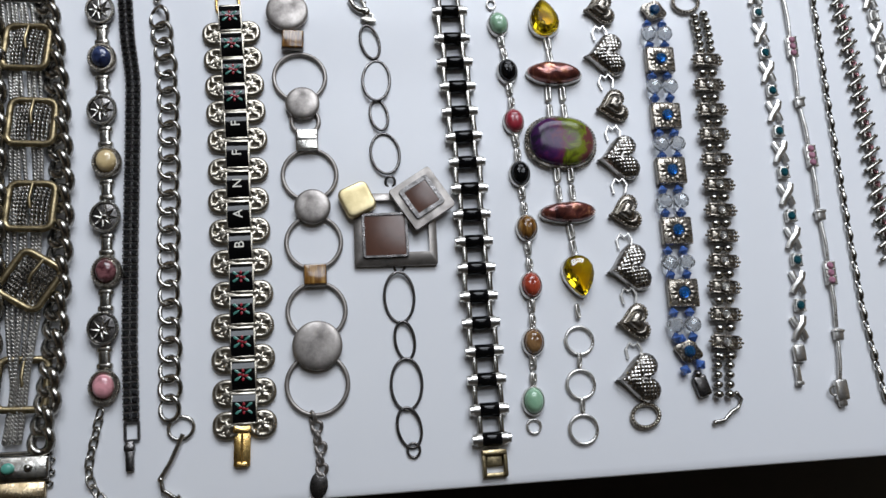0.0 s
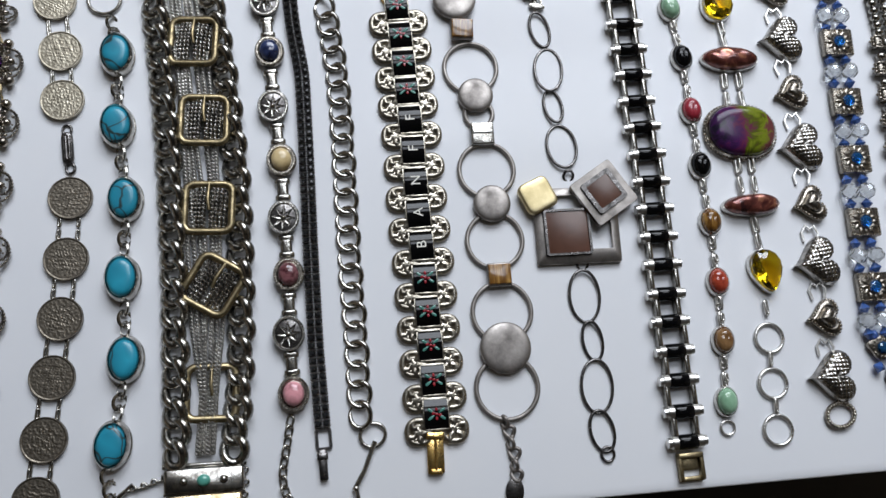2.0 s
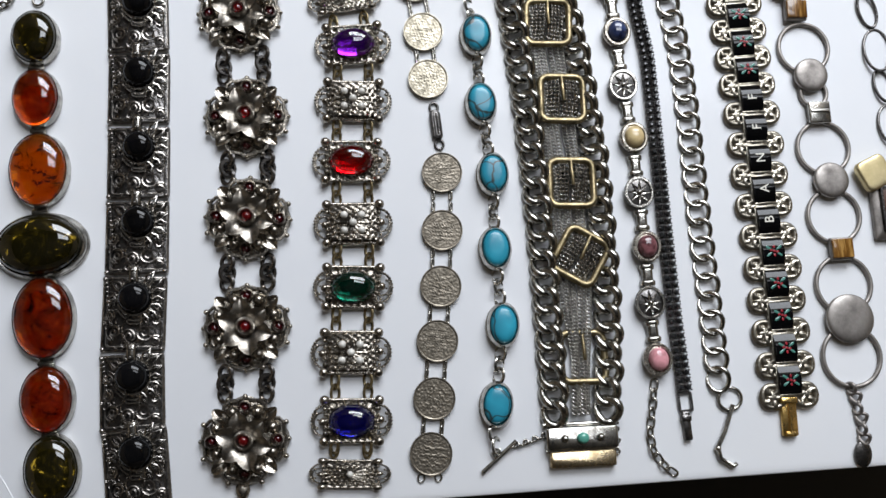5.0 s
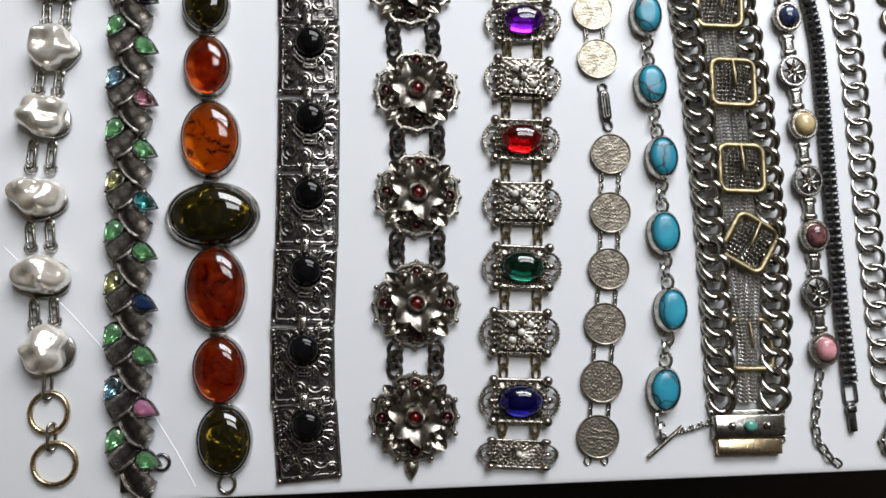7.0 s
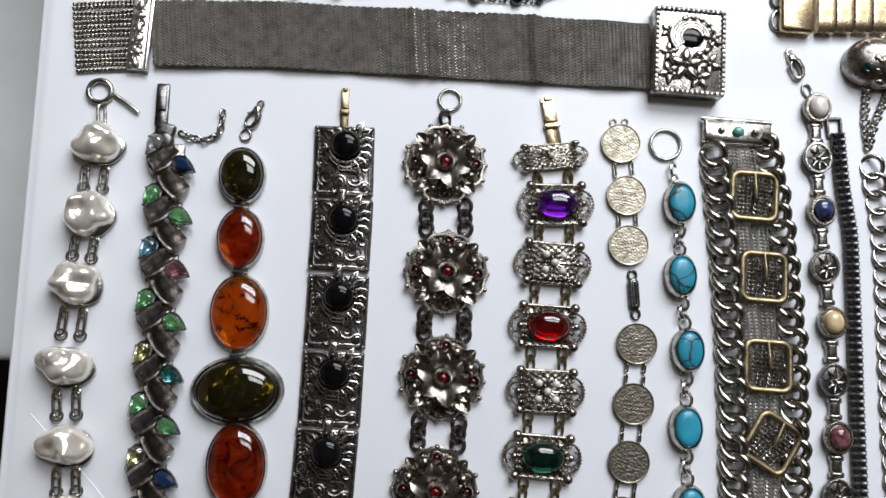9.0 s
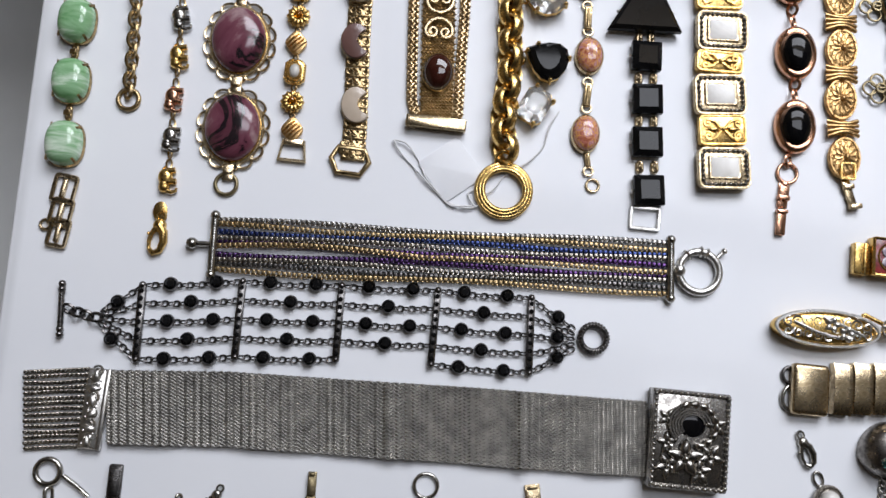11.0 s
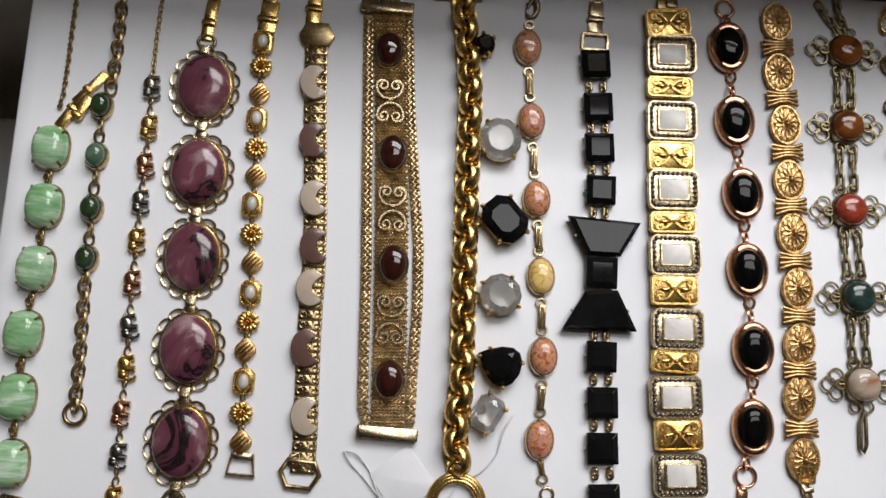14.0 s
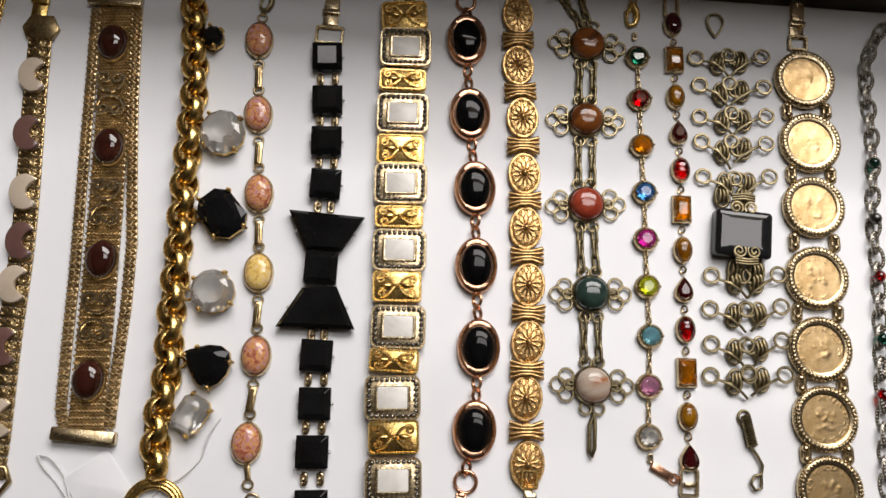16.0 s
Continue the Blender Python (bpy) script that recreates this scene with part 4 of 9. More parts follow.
# ---- jewelled revival bracelet ----
def jewelled_bracelet():
    p = [(164.7, 160.6), (166.6, 144.9), (165.8, 125.9), (164.4, 106.0), (164.0, 85.8), (163.1, 65.8), (161.6, 45.7), (160.8, 25.2), (159.6, 9.6)]
    t = thing("jewelled_bracelet", p[0], "antiqued silver bracelet of coloured glass ovals and seed pearl panels", "bracelet")
    a = turns(p)
    side = join(tube(spiral(0.6, 4.0, 1.1, 26), 0.42, False, 6), mv(beads_on(oval(4.6, 5.6, 24), 0.5, 26, 0.3)), *[mv(ball(0.7, 7, 5), 2.6, y, 0.6) for y in (-2.6, 2.6)], mv(beads_on(oval(4.4, 5.4, 24)[:14], 0.42, 12, 0.2), 0, 0, 0), mv(ball(1.5, 10, 6), 0.6, 0.4, 0.6), ring(4.3, 5.5, 0.45, 18, 6))
    rod = tube([(-7.6, 0, 0), (0, 0, 0), (7.6, 0, 0)], 0.55)
    corners = [mv(ball(1.6, 10, 6, 0.9), sx * 8.3, sy * 6.1, 2.0) for sx in (-1, 1) for sy in (-1, 1)]
    frame_g = [mv(side, 8.3, 0, 1.2, 0, 0, 0, 0.84), mv(side, -8.3, 0, 1.2, 180, 0, 0, 0.84), mv(rod, 0, 6.3, 1.5), mv(rod, 0, -6.3, 1.5)] + corners
    frame_g += [mv(ring(1.1, 1.1, 0.35, 10, 5), x, sy * 5.0, 2.0) for x in (-5.5, -3.3, -1.1, 1.1, 3.3, 5.5) for sy in (-1, 1)]
    frame_g += [mv(box(15, 11.5, 1.2, 0.4), 0, 0, 0)] + [mv(ball(random.uniform(0.6, 1.0), 7, 4), x + random.uniform(-0.4, 0.4), y, random.uniform(1.4, 2.2)) for x in (-8.2, -7.0, 7.0, 8.2) for y in (-3.6, -1.8, 0, 1.8, 3.6)]
    frame = make("filigree_frame", join(*frame_g), ANTIQUE)
    o = oval(6.84, 4.81, 32)
    # Unseen reflector plate, added so the glass ovals glow from below.
    added_foil = make("added_foil", plate(oval(6.47, 4.44, 28), 0.3, 0.05), ADDED_DIMFOIL)
    collar = make("stone_collar", join(rim(o, 0.5, 2.2), mv(beads_on(oval(7.58, 5.55, 36), 0.45, 30, 0.7), 0, 0, 0)), ANTIQUE)
    tile_g = [mv(relief_rect(14.6, 10.6, 2.0, lambda u, v: 1.1 - 0.8 * u * u + 0.12 * np.sin(19 * u + 2 * v) * np.sin(17 * v - 3 * u), 40, 34))]
    for k in range(12):
        b = TAU * k / 12
        tile_g.append(tube([(1.0 * math.cos(b), 1.0 * math.sin(b), 3.2), (3.0 * math.cos(b), 2.6 * math.sin(b), 3.6), (5.6 * math.cos(b), 4.4 * math.sin(b), 2.8)], 0.32, False, 5))
    tile_g += [mv(ball(0.62, 7, 4), x + (0.6 if j % 2 else 0), y, 3.25 - 0.014 * x * x) for x in np.arange(-6.4, 6.5, 1.6) for j, y in enumerate(np.arange(-4.6, 4.7, 1.55)) if math.hypot(x, y) > 3.0]
    tile = make("filigree_tile", join(*tile_g), ANTIQUE)
    seed = make("seed_pearl", ball(1.25, 10, 6), GREYPEARL)
    colour = [None, G_PURPLE, None, G_RED, None, G_GREEN, None, G_BLUE, None]
    words = {G_PURPLE: "purple", G_RED: "red", G_GREEN: "dark green", G_BLUE: "cobalt blue"}
    link = make("link", ring(1.48, 2.59, 0.5, 14, 6), BRASS)
    for i, q in enumerate(p):
        end = i in (0, 8)
        f = put(t, "filigree_frame", frame, q, 0.3, a[i], 0, 0, (1, 0.62, 0.9) if end else 1.0)
        if end:
            put(t, "filigree_tile", tile, q, 0.5, a[i], 0, 0, (0.95, 0.62, 0.7))
            put(t, "centre_bead", seed, q, 3.4, 0, 0, 0, 0.8)
        elif colour[i]:
            put(t, "stone", make("stone", cab(o, 4.4, 0.9, 0.35, 10), colour[i]), q, 1.8, a[i], label=words[colour[i]] + " glass oval cabochon")
            put(t, "stone_collar", collar, q, 1.3, a[i])
            put(t, "added_foil", added_foil, q, 1.45, a[i], label="added reflector that brightens the glass from below")
        else:
            tl = put(t, "filigree_tile", tile, q, 0.9, a[i])
            for x, y in ((0, 0), (-2.7, 2.4), (2.7, 2.4), (-2.7, -2.4), (2.7, -2.4)):
                sub(tl, "seed_pearl", seed, x, y, 3.9 if x == 0 else 3.3)
        if i:
            for dx in (-5.0, 5.0):
                between(t, "link", link, p[i - 1], q, 2, 1.0, 35, (6.4, 6.4), dx)
    c = [(164.8, 172.6)]
    fold_clasp(t, c[0], a[0] + 3, PALEGOLD, 4.6, 16)


jewelled_bracelet()


# ---- silver coin bracelet ----
def coin_mesh(name, r, material, rim_w=0.08, seed=0, smooth_face=False):
    rnd = np.random.RandomState(seed)
    k = rnd.uniform(0, TAU, 8)

    lumps = [(rnd.uniform(-0.35, 0.35), rnd.uniform(-0.4, 0.4), rnd.uniform(0.002, 0.012), rnd.uniform(-0.02, 0.07)) for _ in range(34)]
    waves = [(rnd.uniform(4, 20), rnd.uniform(0, TAU), rnd.uniform(0, TAU)) for _ in range(14)]

    def hgt(q, a):
        if q > 1 - rim_w:
            return 0.22
        x, y = q * np.cos(a), q * np.sin(a)
        if smooth_face:
            if 0.72 < q < 0.88:
                return 0.07 * (np.sin(34 * a + k[0]) > -0.1) * (np.sin(13 * a + k[1]) > -0.6) * (np.sin(61 * a + 30 * q) > -0.5) * (np.sin(a + k[2]) > -0.55)
            return sum(h * np.exp(-((x - u) ** 2 + (y - v) ** 2) / w) for u, v, w, h in lumps)
        if q > 0.66:
            return 0.06 * (np.sin(26 * a + 9 * q + k[0]) > -0.2) * (np.sin(17 * a - 22 * q + k[1]) > -0.5) * (q < 0.88)
        z = sum(np.sin(3.0 * f * (x * math.cos(d) + y * math.sin(d)) + ph) / 3 for f, d, ph in waves)
        return 0.055 * (z > 0.1) * (np.abs(np.sin(9 * y + k[2])) > 0.3) + 0.02 * np.clip(z, -1, 1)

    return make(name, relief_disc(r, 1.1, hgt, 40, 110), material)


def coin_bracelet():
    p = [(187.8, 166.1), (189.7, 148.9), (190.4, 132.7), (193.0, 101.3), (191.9, 82.5), (190.4, 64.7), (188.3, 47.7), (186.3, 30.2), (184.3, 13.7)]
    t = thing("coin_bracelet", p[0], "bracelet of worn silver coins joined by small wire loops", "bracelet")
    a = turns(p)
    loop = make("wire_loop", stadium(1.48, 3.33, 0.35), STERLING)
    for i, q in enumerate(p):
        put(t, "coin", coin_mesh("coin", 6.47, COINSILVER if i < 3 else TARNISHED, 0.07, i), q, 0.3, a[i] + random.uniform(-25, 25))
        if i and i != 3:
            for dx in (-2.8, 2.8):
                between(t, "wire_loop", loop, p[i - 1], q, 2, 0.7, 20, (5.74, 5.74), dx)
    m = [(191.7, 123.1), (192.3, 117.1), (192.8, 110.7), (180.9, 6.6), (186.1, 6.5), (185.4, 173.2), (189.3, 173.4)]
    put(t, "centre_link", make("centre_link", join(mv(stadium(3.6, 10.5, 0.85), -0.2, 0, 0.9), mv(stadium(2.2, 9.0, 0.6), 0, 0, 1.5)), GUN), m[1], 0.2, 4, label="dark oblong middle link")
    for k in (0, 2):
        ring_part(t, "jump_ring", m[k], 1.3, 1.6, 0.45, GUN)
    for k in (3, 4, 5, 6):
        ring_part(t, "wire_loop", m[k], 1.0, 1.2, 0.3, STERLING)


coin_bracelet()


# ---- turquoise bracelet ----
def turquoise_bracelet():
    p = [(206.9, 146.8), (207.0, 123.3), (209.2, 99.7), (208.3, 75.6), (209.0, 51.4), (205.3, 27.2)]
    t = thing("turquoise_bracelet", p[0], "silver bracelet of oval turquoise stones in deep bezels", "bracelet")
    a = turns(p)
    o = oval(4.07, 5.74, 34)
    wall = make("bezel", join(rim(o, 1.35, 4.2, 0.97), mv(plate(oval(5.37, 7.03, 34), 1.0, 0.3), 0, 0, 0)), STERLING)
    link = make("link", ring(2.04, 2.4, 0.55, 14, 6), STERLING)
    for i, q in enumerate(p):
        put(t, "bezel", wall, q, 0.1, a[i] + random.uniform(-3, 3))
        put(t, "stone", make("stone", cab(o, 1.6, 2.6, 0.55, 7), TURQ), q, 1.0, a[i], label="blue turquoise with black veins")
        if i:
            between(t, "link", link, p[i - 1], q, 3, 0.9, 45, (7.03, 7.03))
    e = [(203.7, 18.7), (204.4, 14.8), (205.2, 11.4), (202.8, 166.4), (205.3, 158.0), (206.0, 153.9)]
    for k in (0, 1, 4, 5):
        put(t, "link", link, e[k], 0.9, 0, 0, 50)
    put(t, "toggle_bar", make("toggle_bar", join(tube([(-7.0, 0, 0), (0, 0, 0), (7.0, 0, 0)], 0.75), mv(ring(1.2, 1.2, 0.4, 12, 6), 0, 1.4, 0)), STERLING), e[2], 0.9, 38)
    ring_part(t, "clasp_ring", e[3], 5, 5, 0.6, STERLING)


turquoise_bracelet()


# ---- buckle and chain cuff ----
def buckle_bracelet():
    left = [(218.2, 163.3), (220.3, 140.0), (221.8, 118.1), (222.4, 100.8), (223.0, 80.6), (223.2, 59.0), (223.1, 37.9), (223.0, 23.2)]
    right = [(235.3, 166.5), (239.1, 144.4), (241.0, 122.3), (242.6, 102.9), (242.7, 84.4), (242.5, 62.7), (241.5, 41.4), (239.3, 23.1)]
    t = thing("buckle_bracelet", left[0], "wide silver chain cuff with four brass belt buckles", "bracelet")
    link = make("curb_link", curb(9.0, 10.2, 1.48, 0.9, 20), STERLING)
    for side in (left, right):
        chain(t, "curb_link", link, side, 5.8, 0.5, 7, 3)
    middle = (np.array(left) + np.array(right)) / 2
    for k, off in enumerate((-4.9, -3.5, -2.1, -0.7, 1.7, 3.1, 4.5)):
        line = middle + np.array([(off * (1 if j < 6 else 0.45) + 0.5 * math.sin(j * 1.3 + k), 0) for j in range(len(middle))])
        q, a = along(line, 1.15)
        small = curb(1.75, 2.0, 0.34, 0.8, 8)
        g = join(*[mv((small[0], small[1]), c[0] - left[0][0], c[1] - left[0][1], 1.6 + 0.9 * math.sin(i * 0.11 + k) ** 2, r + 20) for i, (c, r) in enumerate(zip(q, a))])
        s = put(t, "fine_chain", make("fine_chain", g, MESHSILVER), left[0], 0, label="fine grey chain strand")
        s["kind"] = "stuff"
    b = [(230.7, 149.7), (233.4, 123.5), (234.1, 95.4), (234.9, 71.6), (233.4, 40.0)]
    turn = [-4, -3, -3, -32, -2]
    buckle = make("buckle", join(tube(rrect(14.06, 15.17, 2.6, 5), 1.15, True, 8, 0.8), mv(tube([(0, 7.4, 0.2), (0, 2, 1.5), (0.4, -1.0, 0.8)], 0.55), 0, 0, 0.2), mv(tube([(-6.6, 6.9, -0.2), (6.6, 6.9, -0.2)], 0.6), 0, 0, 0)), BRASS)
    wrap = make("chain_wrap", join(*[mv(curb(1.9, 2.3, 0.34, 0.8, 8), x, y, 1.6 - 0.05 * x * x - 0.03 * y * y, 24) for x in (-5.2, -4.0, -2.8, -1.6, 1.0, 2.2, 3.4, 4.6) for y in np.arange(-6.2, 6.3, 1.3)]), AGED)
    for q, r, k in zip(b, turn, range(5)):
        if k < 4:
            w = put(t, "chain_wrap", wrap, q, 2.4, r - 3, label="fine chains drawn through a buckle")
            w["kind"] = "stuff"
        put(t, "buckle", buckle, q, 4.0 if k < 4 else 2.2, r, random.uniform(-5, 5), random.uniform(-5, 5), label="antiqued brass belt buckle with prong")
    e = [(230.9, 15.5), (226.0, 171.0), (226.1, 173.7), (215.5, 15.2), (213.0, 15.6)]
    bar = make("clasp_bar", join(box(22.5, 6.6, 3.2, 0.6), mv(tube([(-11.8, 0, 0), (11.8, 0, 0)], 0.8), 0, 4.2, 1.6), mv(tube([(-11.4, 0, 0), (11.4, 0, 0)], 0.6), 0, -3.6, 1.6), mv(ball(1.25, 10, 6), 5.6, 0, 3.2), mv(ball(1.25, 10, 6), -5.6, 0, 3.2)), STERLING)
    dot = make("turquoise_dot", cab(oval(1.9, 1.7, 16), 1.3, 0.4, 0.3, 5), stone("sea_green_stone", [(0.3, (0.05, 0.24, 0.19)), (0.7, (0.10, 0.34, 0.27))], 200))
    for q, r in ((e[0], -1), (e[1], -2)):
        c = put(t, "clasp_bar", bar, q, 0.3, r, label="silver bar clasp with a green stone")
        sub(c, "turquoise_dot", dot, 0, 0, 3.2)
    put(t, "clasp_box", make("clasp_box", box(20.5, 4.6, 2.4, 0.4), PALEGOLD), (e[0][0], e[0][1] - 6.4), 0.2, -1)
    chain(t, "safety_link", make("safety_link", curb(1.8, 2.2, 0.35, 0.8, 10), STERLING), [(209.4, 14.2), (212.9, 14.7), (216.9, 15.9), (219.6, 16.7)], 1.6, 0.5)
    chain(t, "safety_link", make("safety_link", curb(1.8, 2.2, 0.35, 0.8, 10), STERLING), [(241.9, 18.8), (242.3, 14.5), (241.7, 10.3)], 1.6, 0.5)


buckle_bracelet()


# ---- stations of small stones and stars ----
def station_bracelet():
    p = [(253.5, 180.7), (253.1, 163.8), (254.1, 146.2), (254.5, 127.8), (256.4, 109.9), (256.3, 91.5), (257.1, 73.7), (256.4, 55.7), (257.1, 37.9)]
    t = thing("station_bracelet", p[0], "silver bracelet of small oval stones alternating with star discs", "bracelet")
    a = turns(p)
    mats = [GREYPEARL, None, LAPIS, None, CREAM, None, MAROON, None, PINKSTONE]
    words = ["grey pearl", "", "dark blue stone", "", "cream stone", "", "mottled maroon stone", "", "pink stone"]
    o = oval(3.15, 3.7, 26)
    seat = make("setting", join(mv(plate(oval(4.62, 5.18, 32), 2.2, 0.5)), mv(ring(3.88, 4.44, 0.5, 26, 6), 0, 0, 2.3), beads_on(oval(4.35, 4.9, 36), 0.36, 34, 2.2)), ANTIQUE)
    disc = make("star_disc", plate(oval(4.62, 5.18, 32), 1.9, 0.4), GUN)
    star_g = [mv(ring(4.25, 4.81, 0.5, 28, 6), 0, 0, 2.0), mv(beads_on(oval(4.53, 5.09, 36), 0.42, 34, 1.9)), mv(ball(0.8, 8, 5), 0, 0, 2.2)]
    for k in range(8):
        b = TAU * k / 8
        star_g.append(tube([(1.0 * math.cos(b - 0.5), 1.1 * math.sin(b - 0.5), 2.0), (3.5 * math.cos(b), 3.9 * math.sin(b), 2.2), (1.0 * math.cos(b + 0.5), 1.1 * math.sin(b + 0.5), 2.0)], 0.34, False, 5))
    star = make("star", join(*star_g), STERLING)
    bar = make("bar_link", join(cab(rrect(3.6, 7.5, 0.9, 4), 1.3, 0.6, 0.45, 6), *[mv(cab(rrect(4.8, 2.0, 0.6, 3), 1.2, 0.8, 0.4, 5), 0, y, 0) for y in (-2.6, 2.6)]), STERLING)
    for i, q in enumerate(p):
        if mats[i]:
            put(t, "setting", seat, q, 0.8, a[i])
            put(t, "stone", make("stone", cab(o, 2.4, 0.5, 0.3, 6), mats[i]), q, 2.8, a[i], label=words[i])
        else:
            s = put(t, "star_disc", disc, q, 0.8, a[i] + random.uniform(-8, 8), label="dark disc with a silver eight-pointed star")
            sub(s, "star", star)
        if i:
            put(t, "bar_link", bar, (np.array(p[i - 1]) + np.array(q)) / 2, 0.4, a[i])
    chain(t, "extension_link", make("extension_link", stadium(2.9, 4.6, 0.4), STERLING), [(255.6, 29.9), (254.5, 22.7), (252.8, 16.8), (252.6, 10.9), (254.8, 6.5), (258.6, 3.3)], 3.0, 0.7, 30)
    c = [(247.1, 195.2), (251.1, 187.2)]
    swivel(t, c[0], 200, STERLING, 0.8)
    ring_part(t, "jump_ring", c[1], 1.4, 2.2, 0.45, STERLING, 20)


station_bracelet()


# ---- black rhinestone line ----
def rhinestone_bracelet():
    line = [(260.7, 171.8), (261.8, 154.7), (264.0, 138.9), (264.1, 121.2), (264.1, 101.9), (264.0, 83.1), (264.1, 66.5), (264.2, 50.2), (264.7, 37.7), (265.0, 28.6)]
    t = thing("rhinestone_bracelet", line[0], "slim two-row black rhinestone bracelet in dark cups", "bracelet")
    q, a = along(line, 2.33)
    cup = make("rhinestone_cup", join(box(2.15, 1.75, 1.5, 0.3), *[mv(ball(0.36, 5, 4), x, y, 1.7) for x in (-0.9, 0.9) for y in (-0.75, 0.75)]), GUN)
    cut = make("rhinestone", cut_gem(oval(0.9, 0.9, 7), 1.2, 0.45), HEMATITE, False)
    for c, r in zip(q, a):
        for sx in (-1.25, 1.25):
            s = put(t, "rhinestone_cup", cup, (c[0] + sx * math.cos(radians(r)), c[1] + sx * math.sin(radians(r))), 0.2, r)
            sub(s, "rhinestone", cut, 0, 0, 1.3)
    e = [(265.1, 24.1), (264.7, 16.8), (260.0, 174.8)]
    put(t, "clasp_frame", make("clasp_frame", tube(rrect(4.0, 5.6, 0.4, 2), 0.5, True, 6), GUN), e[0], 0.7, a[-1])
    put(t, "clasp", make("clasp", join(box(2.4, 9, 1.6, 0.4), mv(box(3.2, 2, 2, 0.4), 0, 2.4, 0)), GUN), e[1], 0.2, 2)
    put(t, "clasp_frame", make("clasp_frame", tube(rrect(4.6, 6.0, 0.4, 2), 0.6, True, 6), GUN), e[2], 0.7, a[0])


rhinestone_bracelet()


# ---- open curb chain ----
def curb_bracelet():
    line = [(272.2, 161.5), (274.9, 141.5), (275.6, 124.6), (275.6, 107.1), (275.6, 90.0), (275.6, 73.2), (276.2, 58.5), (276.2, 42.3), (276.3, 30.3)]
    t = thing("curb_bracelet", line[0], "open silver curb chain bracelet with a hook clasp", "bracelet")
    chain(t, "curb_link", make("curb_link", curb(7.96, 9.25, 0.8, 0.9), STERLING), line, 6.1, 0.2, 6, 3)
    e = [(279.6, 24.1), (280.1, 18.8), (276.0, 11.7), (278.7, 7.6)]
    ring_part(t, "end_ring", e[0], 3.8, 3.4, 0.6, STERLING, 20)
    put(t, "hook", make("hook", join(tube([(4.2, 10.6, 1), (2.6, 7, 1), (0.6, 2.5, 1.2), (-2.2, -2.0, 1.4), (-1.6, -5.6, 1.2), (2.2, -8.2, 1.0), (3.4, -7.4, 1.0)], 0.75, False, 7), mv(ball(1.1, 8, 6), -2.2, -2.4, 1.2)), STERLING), e[2], 0, 0)


curb_bracelet()


# ---- souvenir bracelet with black enamel tiles ----
def souvenir_bracelet():
    p = [(296.1, 155.6), (296.6, 146.0), (297.0, 136.3), (297.3, 126.8), (297.7, 116.8), (297.8, 106.3), (297.8, 95.9), (298.0, 85.6), (298.4, 75.3), (298.5, 64.8), (298.5, 54.5), (298.6, 44.2), (298.8, 33.7), (298.8, 23.9)]
    t = thing("souvenir_bracelet", p[0], "champagne metal souvenir bracelet with black enamel tiles spelling a place name", "bracelet")
    a = turns(p)
    half = [mv(tube(rrect(7.0, 6.7, 3.0, 6), 1.0, True, 7, 0.8), 5.3, 0, 0.9), mv(cab(wavy(1.9, 1.7, 5, 0.25, 30, 0.6), 0.8, 0.4, 0.3, 4), 5.4, 0.2, 0.5)]
    for k, (b, bend) in enumerate(((0.5, 0.5), (1.7, -0.6), (2.9, 0.5), (4.2, -0.5), (5.4, 0.6))):
        x, y = 5.4 + 1.2 * math.cos(b), 0.2 + 1.2 * math.sin(b)
        ex, ey = 5.3 + 3.2 * math.cos(b), 3.1 * math.sin(b)
        half.append(tube([(x, y, 1.0), ((x + ex) / 2 - bend * math.sin(b), (y + ey) / 2 + bend * math.cos(b), 1.4), (ex, ey, 1.0)], [1.0, 0.8, 1.2], False, 6, 0.8))
    half.append(mv(plate(rrect(7.0, 6.7, 3.0, 6), 0.5, 0.15), 5.3, 0, 0.2))
    half.append(mv(cab(lumpy(1.3, 1.0, 3, 16), 0.7, 0.3, 0.3, 4), 6.9, 2.3, 0.6))
    wing = join(*half)
    link = make("scalloped_link", join(wing, mv(wing, 0, 0, 0, 180)), CHAMPAGNE)
    tile_shape = relief_rect(7.0, 8.6, 1.0, lambda u, v: 1.5 - 1.3 * v * v, 6, 14)
    tile = make("enamel_tile", tile_shape, BLACK)
    edge = make("tile_edge", join(mv(box(0.5, 8.6, 1.3, 0.1), 3.7, 0, 0), mv(box(0.5, 8.6, 1.3, 0.1), -3.7, 0, 0), mv(box(7.2, 0.8, 1.2, 0.2), 0, 4.5, 0), mv(box(7.2, 0.8, 1.2, 0.2), 0, -4.5, 0)), CHAMPAGNE)
    mids = [np.array(p[i]) * 0.5 + np.array(p[i + 1]) * 0.5 for i in range(len(p) - 1)]
    mids = [np.array(p[0]) + (np.array(p[0]) - np.array(p[1])) * 0.55] + mids
    letters = {4: "F", 5: "F", 6: "N", 7: "A", 8: "B"}
    red_paint = stone("red_enamel", [(0.3, (0.22, 0.012, 0.02)), (0.7, (0.32, 0.025, 0.035))], 300, 0.5, 0.2, 0.0)
    teal_paint = stone("teal_enamel", [(0.3, (0.04, 0.16, 0.13)), (0.7, (0.08, 0.24, 0.20))], 300, 0.5, 0.2, 0.0)
    leaf_cross = make("painted_cross", join(*[mv(plate(tear(0.9, 2.5, 10), 0.12, 0.03), 1.9 * math.cos(b), 1.7 * math.sin(b), 0, math.degrees(b) + 90) for b in (0.6, 2.54, 3.74, 5.68)]), teal_paint)
